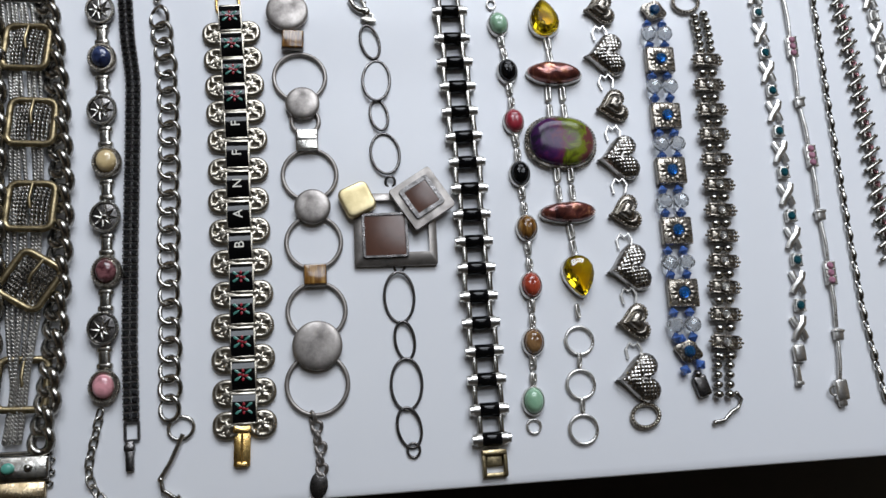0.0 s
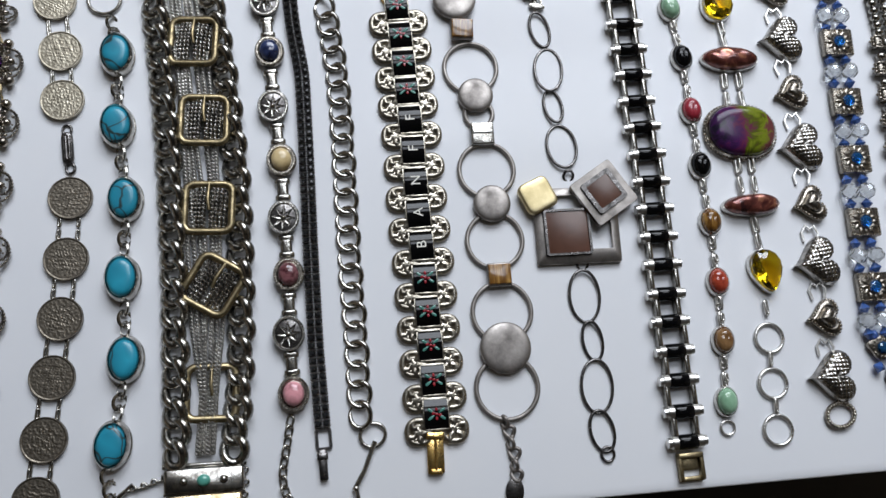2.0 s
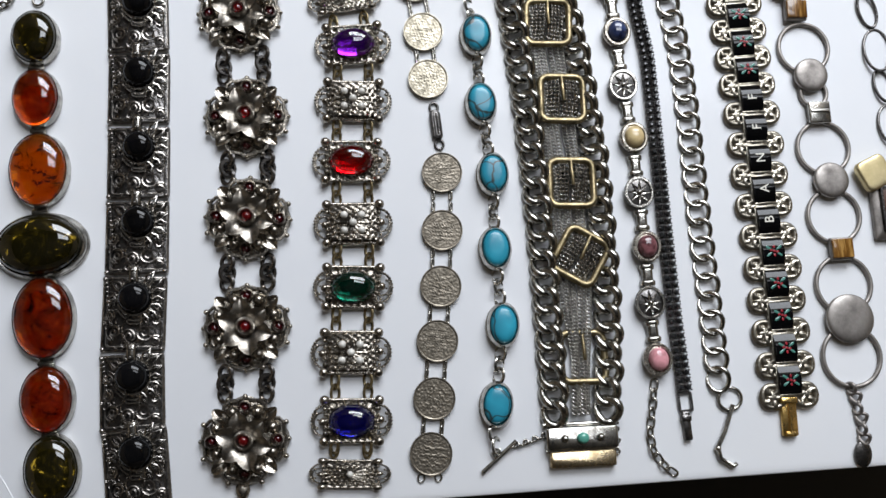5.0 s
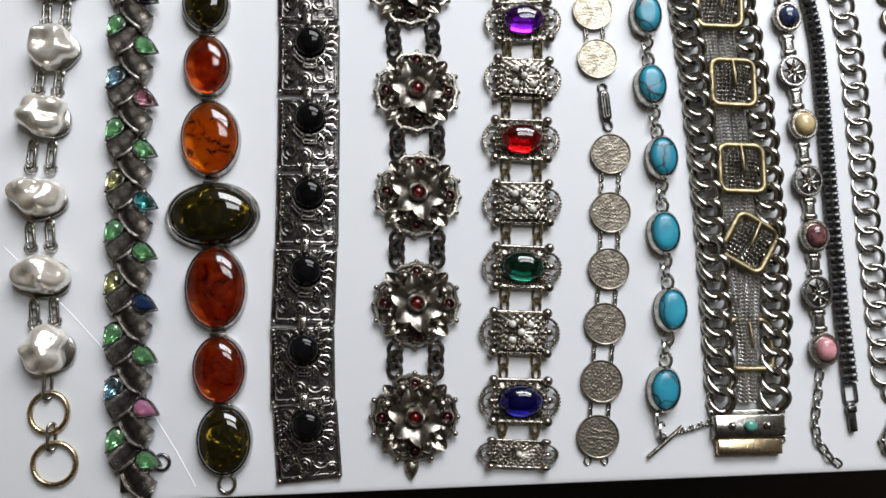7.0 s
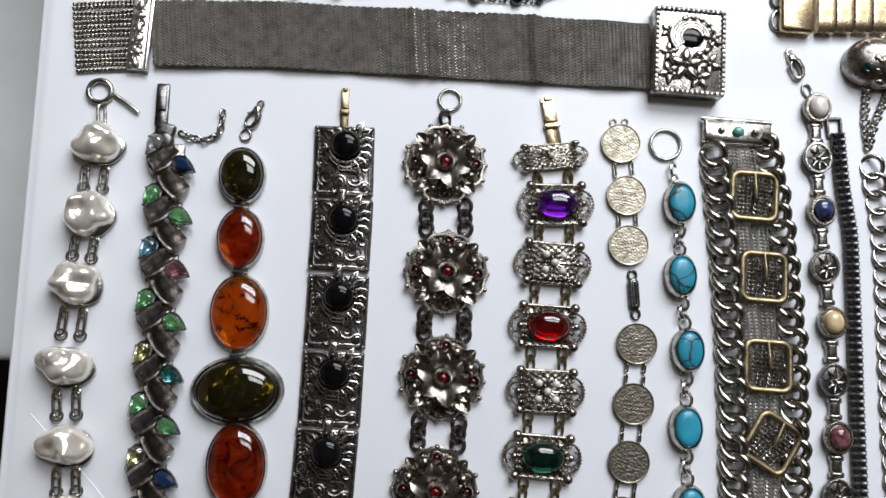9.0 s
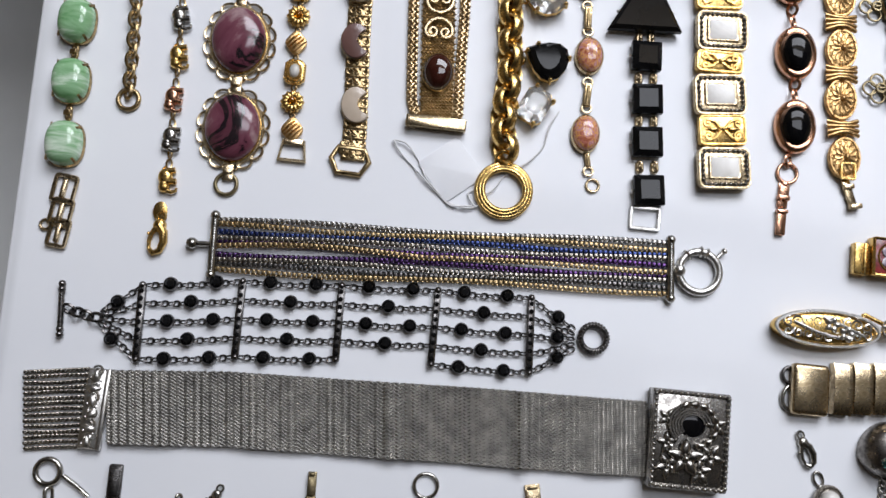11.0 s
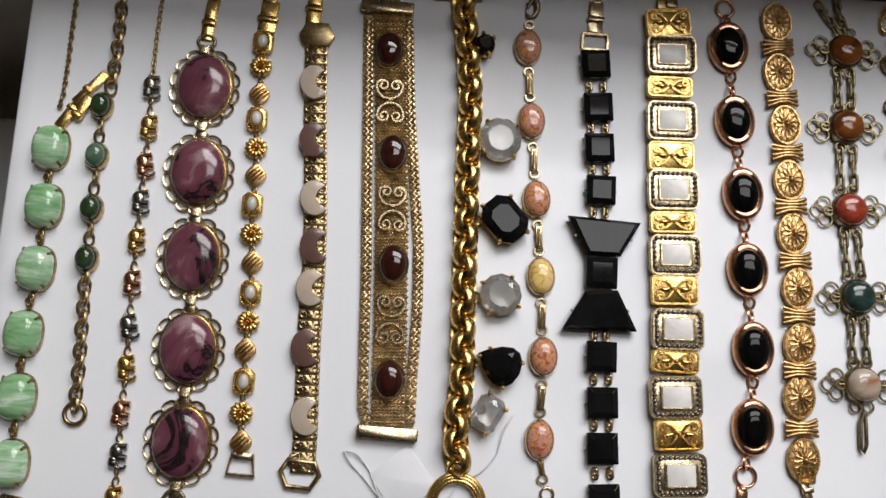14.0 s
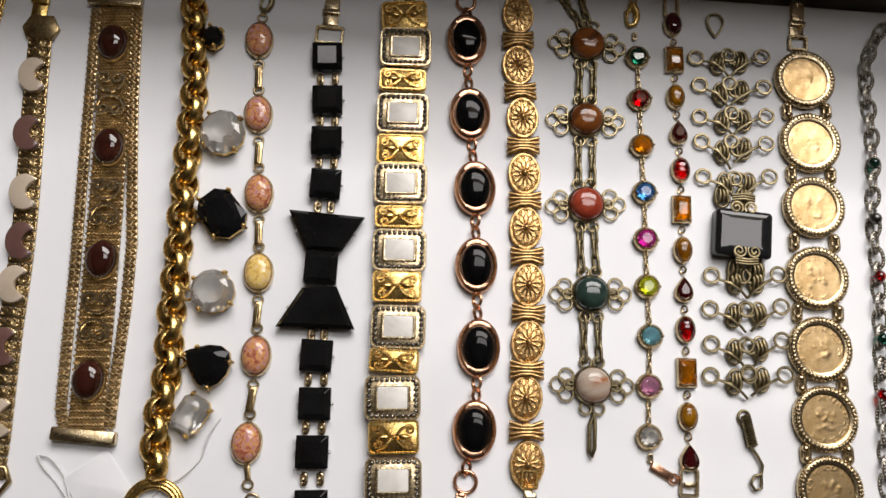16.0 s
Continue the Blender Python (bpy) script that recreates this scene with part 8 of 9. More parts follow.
# ---- brown cabochon mesh band ----
def mesh_band():
    c0 = [(118.8, 426.0), (121.6, 394.7), (124.2, 357.0), (126.1, 321.1), (127.3, 291.5)]
    t = thing("mesh_band_bracelet", c0[0], "gold woven mesh band with brown cabochons and heart scrolls", "bracelet")
    knot = tube([(-0.62, 0, -0.2), (0, 0, 0.3), (0.62, 0, -0.2)], 0.36, False, 4)

    def band(line, w, name, lift, label):
        q, r = along(line, 1.0)
        gs = []
        for i, (c, rr) in enumerate(zip(q, r)):
            k = int(w / 1.15)
            for j in range(k):
                x = (j + 0.5) / k * w - w / 2 + (0.28 if i % 2 else -0.28)
                rz = radians(rr)
                gs.append(mv(knot, c[0] - line[0][0] + x * math.cos(rz), c[1] - line[0][1] + x * math.sin(rz), lift + 0.3, rr + (28 if i % 2 else -28)))
            if i % 3 == 0:
                gs.append(mv(box(w, 3.2, 0.9, 0.2), c[0] - line[0][0], c[1] - line[0][1], lift - 0.8, rr))
        s = put(t, name, make(name, join(*gs), MESHGOLD), line[0], 0, label=label)
        return s

    band(c0, 10.36, "mesh_centre", 1.4, "wide woven gold mesh")
    band([(112.0, 424.5), (113.9, 394.1), (115.5, 365.8), (117.2, 338.4), (118.2, 313.7), (119.1, 296.5), (121.0, 291.1)], 3.3, "mesh_edge", 1.0, "narrow woven gold strip")
    band([(125.3, 425.5), (127.7, 395.1), (131.0, 366.8), (133.4, 348.4), (134.2, 328.7), (133.9, 307.6), (134.0, 291.8)], 3.3, "mesh_edge", 1.0, "narrow woven gold strip")
    bar = make("end_bar", box(19.05, 3.88, 3.0, 0.5), PALEGOLD)
    e = [(118.1, 428.6), (127.3, 289.3), (118.6, 433.5)]
    put(t, "end_bar", bar, e[0], 0.3, -1, 0, 0, (0.93, 1, 1))
    put(t, "end_bar", bar, e[1], 0.3, -2)
    put(t, "clasp", make("clasp", box(7, 4, 1.6, 0.4), OLDGOLD), e[2], 0.3, 0)
    o = oval(4.62, 5.92, 32)
    for q in [(119.6, 413.1), (123.1, 378.1), (125.7, 342.0), (126.8, 305.5)]:
        s = put(t, "stone", make("stone", cab(o, 3.4, 1.0, 0.3, 8), BROWNCAB), q, 2.4, -1, label="dark brown oval cabochon")
        sub(s, "bezel", make("bezel", rim(o, 0.4, 1.6), OLDGOLD), 0, 0, -0.4)
    turn = np.linspace(2.5 * math.pi, 0, 30)
    curl = np.stack([1.95 + np.linspace(0.45, 1.95, 30) * np.cos(turn), 1.0 + np.linspace(0.45, 1.95, 30) * np.sin(turn)], 1)
    sweep = np.linspace(0, math.pi / 2, 10)[1:]
    side = np.concatenate([curl, np.stack([3.9 * np.cos(sweep), 1.0 - 4.2 * np.sin(sweep)], 1)])
    scroll = join(*[tube(side * (h, 1), 0.5, False, 6) for h in (-1, 1)])
    hm = make("heart_scroll", scroll, PALEGOLD)
    for up, low in zip([(120.7, 400.0), (124.0, 364.4), (126.0, 328.9)], [(121.5, 391.9), (124.6, 356.0), (126.3, 320.1)]):
        put(t, "heart_scroll", hm, up, 3.0, -1, 0, 0, (1.1, 1.05, 1))
        put(t, "heart_scroll", hm, low, 3.0, 179, 0, 0, (1.1, 1.05, 1))


mesh_band()


# ---- chunky gold charm chain ----
def charm_chain():
    line = [(143.4, 431.9), (145.2, 419.9), (147.7, 398.4), (147.6, 384.9), (147.8, 369.7), (148.3, 353.0), (148.6, 336.7), (148.9, 320.6), (150.1, 305.4), (148.4, 298.2), (147.8, 289.5), (149.6, 282.7)]
    t = thing("charm_chain", line[0], "chunky gold chain bracelet hung with clear and black crystals", "bracelet")
    link = make("chain_link", ring(4.2, 5.0, 1.25, 24, 8, 1.9), GOLD)
    q, a = along(line, 5.0)
    for i, (c, r) in enumerate(zip(q, a)):
        put(t, "chain_link", link, c, 3.0, r + random.uniform(-6, 6), 0, 42 if i % 2 else -48, 0.86)
    e = [(149.9, 269.5), (149.4, 279.3), (141.9, 434.8)]
    put(t, "large_ring", make("large_ring", join(ring(7.58, 7.58, 1.1, 40, 8), mv(ring(6.66, 6.66, 0.9, 40, 7), 0, 0, 0.5), mv(ring(8.51, 8.51, 0.8, 40, 7), 0, 0, 0)), GOLD), e[0], 1.3, 0, label="ridged gold ring")
    ring_part(t, "jump_ring", e[1], 2.4, 2.8, 0.7, GOLD, 0, 1.4, 30)
    put(t, "toggle_bar", make("toggle_bar", tube([(-8.2, 0, 0), (8.2, 0, 0)], 1.2, False, 8), GOLD), e[2], 1.4, 2)
    ch = [(151.4, 417.4), (157.9, 385.2), (160.6, 358.8), (160.4, 334.3), (160.8, 312.6), (158.0, 297.1)]
    outl = [oval(3.33, 3.7, 10), oval(7.03, 7.4, 12), cut_rect(12.21, 15.54, 3.15), oval(6.66, 6.84, 12), tear(13.69, 14.43, 14), cut_rect(8.88, 11.47, 1.85)]
    mat_of = [JET, G_CLEAR, JET, G_CLEAR, JET, G_CLEAR]
    rot = [0, 10, 42, 30, 65, -28]
    words = ["small black crystal", "large round clear crystal", "black octagonal crystal", "round clear crystal", "black pear-shaped crystal", "rectangular clear crystal"]
    for c, o, m, r, wd in zip(ch, outl, mat_of, rot, words):
        s = put(t, "crystal", make("crystal", star_cut(o, 5.4), m, False), c, 0.5, r, label=wd)
        n = 4
        claw = make("claw", join(tube([(0, -1.6, 0.3), (0, 0.5, 2.4), (0, 0.2, 4.6)], 0.5, False, 6), mv(ball(0.75, 8, 5), 0, -0.1, 4.6)), GOLD)
        for k in range(n):
            w = o[int(len(o) * (k + 0.5) / n)]
            sub(s, "claw", claw, w[0], w[1], 0, math.degrees(math.atan2(w[1], w[0])) - 90)
        # Clear crystals get an added reflector so they don't look grey.
        if m is G_CLEAR:
            sub(s, "added_foil", make("added_foil", plate(o * 0.94, 0.3, 0.05), ADDED_FOIL), 0, 0, -0.35)
        sub(s, "gallery", make("gallery", mv(rim(o * 0.92, 0.4, 1.4), 0, 0, 0.6), GOLD))
        best = q[np.argmin(np.linalg.norm(q - np.array(c), axis=1))]
        v = best - np.array(c)
        rr = np.abs(o).max()
        ring_part(t, "jump_ring", np.array(c) + v / np.linalg.norm(v) * (rr + 1.2), 1.7, 2.2, 0.5, GOLD, math.degrees(math.atan2(v[1], v[0])) - 90, 2.6, 40)


charm_chain()


def price_tag():
    c = [(133.0, 275.1), (140.4, 264.0), (125.0, 268.1), (114.1, 282.9), (155.2, 277.8), (163.4, 287.9), (166.6, 296.1), (141.1, 266.6)]
    t = thing("price_tag", c[0], "blank white paper price tag tied with white string", "tag", "loose things")
    put(t, "card", make("card", plate(rrect(15.17, 15.54, 1.6, 4), 0.4, 0.1), PAPER), c[0], 0.3, 38)
    base = np.array(c[0])
    s1 = [np.array(v) - base for v in [(114.4, 283.2), (118.4, 282.8), (122.8, 277.4), (125.3, 271.5), (132.6, 264.3), (139.2, 262.7), (142.9, 264.5)]]
    s2 = [np.array(v) - base for v in [(114.4, 283.2), (116.4, 279.6), (121.6, 274.7), (126.2, 269.9), (133.5, 263.2), (141.2, 264.0)]]
    s3 = [np.array(v) - base for v in [(141.2, 263.7), (138.4, 267.2), (139.5, 269.4), (142.4, 267.5), (146.1, 268.6), (150.1, 274.9), (156.9, 278.8), (161.9, 284.3), (163.3, 291.4), (166.2, 296.6)]]
    for k, s in enumerate((s1, s2, s3)):
        q, _ = along(s, 1.2)
        put(t, "string", make("string", tube(np.column_stack([q, 0.6 + 0.4 * np.sin(np.arange(len(q)) * 0.5 + k)]), 0.28, False, 5), STRING), c[0], 0.2)


price_tag()


# ---- opal glass bracelet ----
def opal_bracelet():
    p = [(165.9, 418.4), (168.1, 392.8), (170.9, 366.5), (173.3, 341.2), (175.1, 315.6), (174.9, 289.7)]
    t = thing("opal_bracelet", p[0], "gold bracelet of fiery pink opal glass ovals", "bracelet")
    a = turns(p)
    o = oval(4.07, 5.55, 30)
    bar = make("bar_link", join(mv(box(2.4, 8.0, 1.2, 0.5)), mv(tube([(0, -3, 1.2), (0, 3, 1.2)], 0.55))), OLDGOLD)
    loop = make("loop", ring(1.5, 1.4, 0.4, 12, 6), PALEGOLD)
    for i, q in enumerate(p):
        put(t, "stone", make("stone", cab(o, 2.6, 0.8, 0.35, 8), OPALGOLD if i == 3 else OPAL), q, 0.9, a[i], label="pink and gold opal glass cabochon")
        put(t, "bezel", make("bezel", join(rim(o, 0.75, 2.0), plate(o, 0.6, 0.1)), PALEGOLD), q, 0.2, a[i])
        if i:
            m = (np.array(p[i - 1]) + np.array(q)) / 2
            put(t, "bar_link", bar, m, 0.5, a[i] + random.uniform(-6, 6))
            for f in (0.33, 0.67):
                put(t, "loop", loop, np.array(p[i - 1]) * (1 - f) + np.array(q) * f, 0.8, a[i])
    e = [(167.1, 433.2), (166.1, 426.5), (175.9, 281.7), (176.4, 277.8), (178.0, 273.3)]
    swivel(t, e[0], 170, BRASS, 0.75)
    put(t, "loop", loop, e[1], 0.8)
    put(t, "bar_link", bar, e[2], 0.5, 10, 0, 0, 0.7)
    put(t, "loop", loop, e[3], 0.8)
    ring_part(t, "end_ring", e[4], 2.0, 2.0, 0.45, PALEGOLD)


opal_bracelet()


# ---- black bow bracelet ----
def bow_bracelet():
    p = [(188.7, 413.7), (190.0, 398.8), (190.8, 384.9), (191.7, 370.7), (193.4, 316.7), (194.2, 302.4), (194.6, 288.3), (195.6, 272.7)]
    t = thing("bow_bracelet", p[0], "black faceted glass bracelet of squares with a central bow", "bracelet")
    a = turns(p)
    sq = make("black_square", loft(rrect(9.62, 9.62, 0.3, 2), [(0.95, 0), (1, 0.5), (1, 2.2), (0.62, 3.4)]), JET, False)
    seat = make("square_setting", join(mv(box(9.06, 9.06, 0.9, 0.2)), *[mv(ball(0.6, 7, 5), s * 5, 0, 1.4) for s in (-1, 1)]), SILVER)
    link = make("link", join(stadium(2.6, 4.4, 0.6), mv(ball(0.8, 7, 5), 0, 0, 0.5)), PALEGOLD)
    for i, q in enumerate(p):
        s = put(t, "black_square", sq, q, 0.8, a[i] if i not in (3, 4) else 0, random.uniform(-1.5, 1.5), random.uniform(-1.5, 1.5), label="square black faceted stone")
        sub(s, "square_setting", seat, 0, 0, -0.7)
        if i and i != 4:
            for dx in (-2.4, 2.4):
                between(t, "link", link, p[i - 1], q, 1, 0.9, 20, (4.44, 4.44), dx)
    for quad, nm in (([(181.2, 361.4), (204.9, 360.4), (198.5, 349.1), (187.5, 349.0)], "bow_wing"), ([(187.4, 337.1), (197.9, 338.1), (204.4, 325.2), (180.4, 324.7)], "bow_wing")):
        o = np.array(quad)
        c = o.mean(0)
        o = o - c
        if (o[0, 0] * o[1, 1] - o[0, 1] * o[1, 0]) < 0:
            o = o[::-1]
        s = put(t, nm, make(nm, loft(o, [(0.96, 0), (1, 0.5), (1, 2.4), (0.82, 3.6)]), JET, False), c, 1.0, 0, label="black glass bow wing")
        sub(s, "wing_setting", make("wing_setting", join(*[mv(ball(0.65, 7, 5), x * 1.03, y * 1.0, 1.6) for x, y in ((o[0] + o[-1]) / 2, (o[1] + o[2]) / 2)]), SILVER))
    c = [(192.6, 343.4)]
    put(t, "bow_knot", sq, c[0], 1.2, 0, 0, 0, 1.05, label="square black glass bow knot")
    for y in [(189.7, 363.4), (193.8, 363.6), (191.2, 323.0), (195.1, 323.2)]:
        put(t, "link", link, y, 0.9, 0, 0, 20)
    e = [(195.0, 264.0), (188.6, 422.1), (188.6, 431.2)]
    put(t, "clasp_frame", make("clasp_frame", tube(rrect(8.88, 6.66, 0.4, 2), 0.6, True, 6), SILVER), e[0], 0.8, -2)
    put(t, "clasp_frame", make("clasp_frame", tube(rrect(8.51, 5.55, 0.4, 2), 0.6, True, 6), PALEGOLD), e[1], 0.8, -1)
    fold_clasp(t, e[2], -1, PALEGOLD, 5.0, 11)


bow_bracelet()


# ---- pearl shell panels ----
def shell_bracelet():
    p = [(212.9, 429.9), (214.1, 418.5), (213.8, 407.3), (214.6, 395.6), (214.6, 383.6), (215.4, 372.2), (215.6, 361.5), (216.4, 350.7), (216.4, 339.4), (217.6, 326.8), (217.0, 316.5), (217.3, 305.4), (218.4, 293.9), (219.1, 281.5)]
    t = thing("shell_bracelet", p[0], "gold panel bracelet with mother of pearl rectangles framed in crystals", "bracelet")
    a = turns(p)
    o = rrect(16.65, 13.32, 2.2, 5)
    grains = rrect(14.06, 10.73, 1.4, 4)
    fr = make("crystal_frame", join(plate(o, 3.2, 0.7), mv(tube(rrect(15.91, 12.58, 2.0, 5), 0.45, True, 6), 0, 0, 3.1), mv(rim(rrect(9.25, 6.66, 0.5, 3), 0.7, 1.0), 0, 0, 2.9)), PALEGOLD)
    cr = make("crystals", beads_on(grains, 0.85, 30, 3.2), AGED)
    sh = make("shell_inlay", plate(rrect(9.06, 6.47, 0.5, 3), 0.9, 0.25), SHELL)

    def gold_panel(h):
        g = [plate(rrect(15.17, h, 1.4, 4), 2.8, 0.5), mv(tube(rrect(14.43, h - 1.0, 1.2, 4), 0.4, True, 6), 0, 0, 2.8), mv(ball(0.9, 8, 5), 0, 0, 3.0)]
        for sx in (-1, 1):
            for sy in (-1, 1):
                g.append(tube([(0.6 * sx, 0.3 * sy, 3.0), (2.6 * sx, h * 0.26 * sy, 3.3), (5.0 * sx, h * 0.34 * sy, 3.0)], 0.45, False, 6))
                g.append(mv(tube(spiral(0.3, 1.4, 1.3, 18, sx * sy), 0.4, False, 6), 4.8 * sx, h * 0.2 * sy, 3.0))
            g.append(mv(cab(tear(2.0, 4.6, 12), 1.0, 0.2), 3.4 * sx, 0, 2.8, -90 * sx))
        return join(*g)

    wide, slim = make("scroll_panel", gold_panel(10.2), GOLD), make("bow_panel", gold_panel(7.4), GOLD)
    for i, q in enumerate(p):
        if i % 2:
            s = put(t, "crystal_frame", fr, q, 0.5, a[i], label="gold frame set with grey crystals")
            sub(s, "crystal_border", cr)
            sub(s, "shell_inlay", sh, 0, 0, 3.0, label="white mother of pearl rectangle")
        else:
            put(t, "scroll_panel" if i % 4 == 0 else "bow_panel", wide if i % 4 == 0 else slim, q, 0.4, a[i], label="gold panel with raised scrolls")
    e = [(212.2, 438.2)]
    put(t, "clasp", make("clasp", join(box(6, 6, 1.6, 0.4), mv(box(4, 3, 2.4, 0.4), 2, -1, 0)), OLDGOLD), e[0], 0.3, 0)


shell_bracelet()


# ---- black ovals in rose gold ----
def rose_bracelet():
    p = [(234.0, 423.4), (236.3, 397.6), (239.1, 372.7), (240.7, 347.6), (242.6, 322.0), (242.5, 297.3)]
    t = thing("rose_bracelet", p[0], "rose gold bracelet of large black oval cabochons", "bracelet")
    a = turns(p)
    o = oval(5.37, 7.21, 36)
    inner = oval(5.0, 6.75, 36)
    wall = make("bezel", join(rim(inner, 2.1, 3.0, 0.9), plate(o, 0.6, 0.1)), ROSE)
    link = make("link", ring(1.6, 2.0, 0.55, 14, 6), ROSE)
    for i, q in enumerate(p):
        put(t, "stone", make("stone", cab(inner, 2.9, 1.4, 0.3, 9), BLACK), q, 0.8, a[i], label="glossy black oval cabochon")
        put(t, "bezel", wall, q, 0.2, a[i])
        if i:
            between(t, "link", link, p[i - 1], q, 2, 1.2, 45, (8.51, 8.51))
    e = [(233.1, 437.4), (233.6, 432.9), (240.6, 286.1), (240.6, 282.0), (239.2, 274.6), (238.4, 265.9)]
    ring_part(t, "clasp_ring", e[0], 3.0, 3.0, 0.6, ROSE)
    put(t, "link", link, e[1], 1.0, 0, 0, 40)
    put(t, "link", link, e[2], 1.0, 0, 0, 40)
    ring_part(t, "end_ring", e[3], 3.2, 3.2, 0.6, ROSE)
    fold_clasp(t, e[4], -5, ROSE, 3.4, 8)
    put(t, "clasp_tongue", make("clasp_tongue", join(box(3.0, 8.5, 1.4, 0.4), mv(box(3.6, 1.2, 2.0, 0.3), 0, 3.4, 0)), ROSE), e[5], 0.2, -4)


rose_bracelet()


# ---- gold rosettes ----
def rosette_bracelet():
    p = [(250.7, 433.7), (251.4, 415.5), (253.5, 397.4), (254.7, 378.5), (255.8, 360.6), (257.3, 342.5), (257.8, 324.6), (257.6, 307.6), (258.8, 288.2)]
    t = thing("rosette_bracelet", p[0], "gold bracelet of filigree rosettes and coiled bar links", "bracelet")
    a = turns(p)
    gs = [cab(oval(5, 5.55, 32), 0.9, 0.8, 0.3, 5), mv(ring(4.62, 5.18, 0.5, 32, 6), 0, 0, 1.1), mv(ball(0.9, 8, 6), 0, 0, 2.2)]
    for k in range(12):
        b = TAU * k / 12
        gs.append(mv(tube([(0, 0.9, 2.4), (0.62, 2.6, 2.2), (0.4, 3.5, 1.9), (-0.4, 3.5, 1.9), (-0.62, 2.6, 2.2), (0, 0.9, 2.4)], 0.2, False, 5), 0, 0, -0.35, math.degrees(b)))
        gs.append(mv(tube(spiral(0.15, 0.75, 1.2, 12, 1 if k % 2 else -1), 0.2, False, 4), 4.0 * math.sin(b), 4.4 * math.cos(b), 1.45, 30 * k))
    gs.append(mv(beads_on(oval(4.81, 5.37, 32), 0.45, 34, 1.0)))
    ros = make("rosette", mv(join(*gs), 0, 0, 0, 0, 0, 0, 1.1), MATTGOLD)
    bars = make("coiled_link", mv(join(*[mv(tube([(-4.2, y * 1.1, 0.9), (-1.2, y * 0.6, 1.8), (1.2, y * 0.6, 1.8), (4.2, y * 1.1, 0.9)], 0.6, False, 7)) for y in (-1.9, -0.7, 0.7, 1.9)], mv(box(2.0, 4.0, 2.2, 0.5))), 0, 0, 0, 0, 0, 0, 1.2), MATTGOLD)
    for i, q in enumerate(p):
        put(t, "rosette", ros, q, 0.5, a[i] + random.uniform(-6, 6), 0, 0, (0.93, 1.13, 1.0), label="filigree gold rosette")
        if i:
            put(t, "coiled_link", bars, (np.array(p[i - 1]) + np.array(q)) / 2, 0.4, a[i])
    e = [(259.5, 283.8), (260.4, 276.9)]
    put(t, "clasp_frame", make("clasp_frame", tube(rrect(4.4, 5, 0.4, 2), 0.55, True, 6), GOLD), e[0], 2.4, 0)
    put(t, "hook", make("hook", join(mv(box(2.6, 9, 1.2, 0.3), 0, 0, 0, 8), mv(box(4, 1.6, 2.4, 0.3), 1.0, -4.6, 0), mv(box(3.6, 1.6, 2.0, 0.3), 0, 2, 0)), PALEGOLD), e[1], 0.3, 10)


rosette_bracelet()


# ---- agate crosses on brass ----
def agate_cross_bracelet():
    p = [(274.2, 424.7), (274.2, 398.1), (274.8, 369.5), (276.9, 340.8), (278.0, 312.6)]
    t = thing("agate_cross_bracelet", p[0], "antique brass bracelet of round agates with wire loop clusters", "bracelet")
    a = turns(p)
    o = oval(5.37, 5.37, 28)
    mats = [CARNBROWN, CARNBROWN, CARN, MOSS, PINKAGATE]
    words = ["amber brown agate", "orange brown agate", "red agate", "dark green agate", "pale banded agate"]
    wire = [make("wire_loop", ring(r, r, 0.4, 16, 6), BRASS) for r in (2.2, 1.7, 1.5)]
    post = make("wire_post", tube([(-1.1, 0, 0.9), (1.1, 0, 1.4)], 0.6), BRASS)
    link = make("link", stadium(2.7, 6.6, 0.55), BRASS)
    for i, q in enumerate(p):
        put(t, "stone", make("stone", cab(o, 3.2, 1.4, 0.35, 8), mats[i]), q, 1.1, random.uniform(0, 60), label=words[i])
        seat = put(t, "bezel", make("bezel", join(rim(o, 0.6, 2.4), plate(o, 0.6, 0.1)), BRASS), q, 0.4, a[i] + random.uniform(-3, 3))
        for s in (-1, 1):
            for x, y in ((8.0, 2.7), (8.0, -2.7), (10.6, 0)):
                sub(seat, "wire_loop", wire[0], s * x, y, 0.7)
            sub(seat, "wire_loop", wire[2], s * 7.2, 0, 1.4)
            sub(seat, "wire_post", post, s * 6.4, 0, 0)
            for y in (7.0, -7.0):
                sub(seat, "wire_loop", wire[1], s * 2.0, y, 0.7)
        if i:
            for dx in (-2.3, 2.3):
                between(t, "link", link, p[i - 1], q, 3, 1.2, 40, (7.4, 7.4), dx)
    e = [(278.1, 296.9), (269.2, 436.2), (274.0, 437.6), (267.2, 439.1)]
    put(t, "hook", make("hook", join(tube([(0.2, 7.5, 1), (-0.9, 3.5, 1), (-0.4, -4.0, 0.8), (0.4, -5.5, 1.2), (0.9, -3.0, 1.8), (0.7, 3.5, 1.4), (0.2, 7.5, 1)], 0.65, False, 7)), BRASS), e[0], 0.3, -3)
    for line in ([(275.0, 431.5), (273.0, 436.5), (272.0, 442.2)], [(273.1, 431.4), (268.7, 436.2), (266.3, 440.1)]):
        chain(t, "link", link, line, 4.2, 1.0, 40)


agate_cross_bracelet()


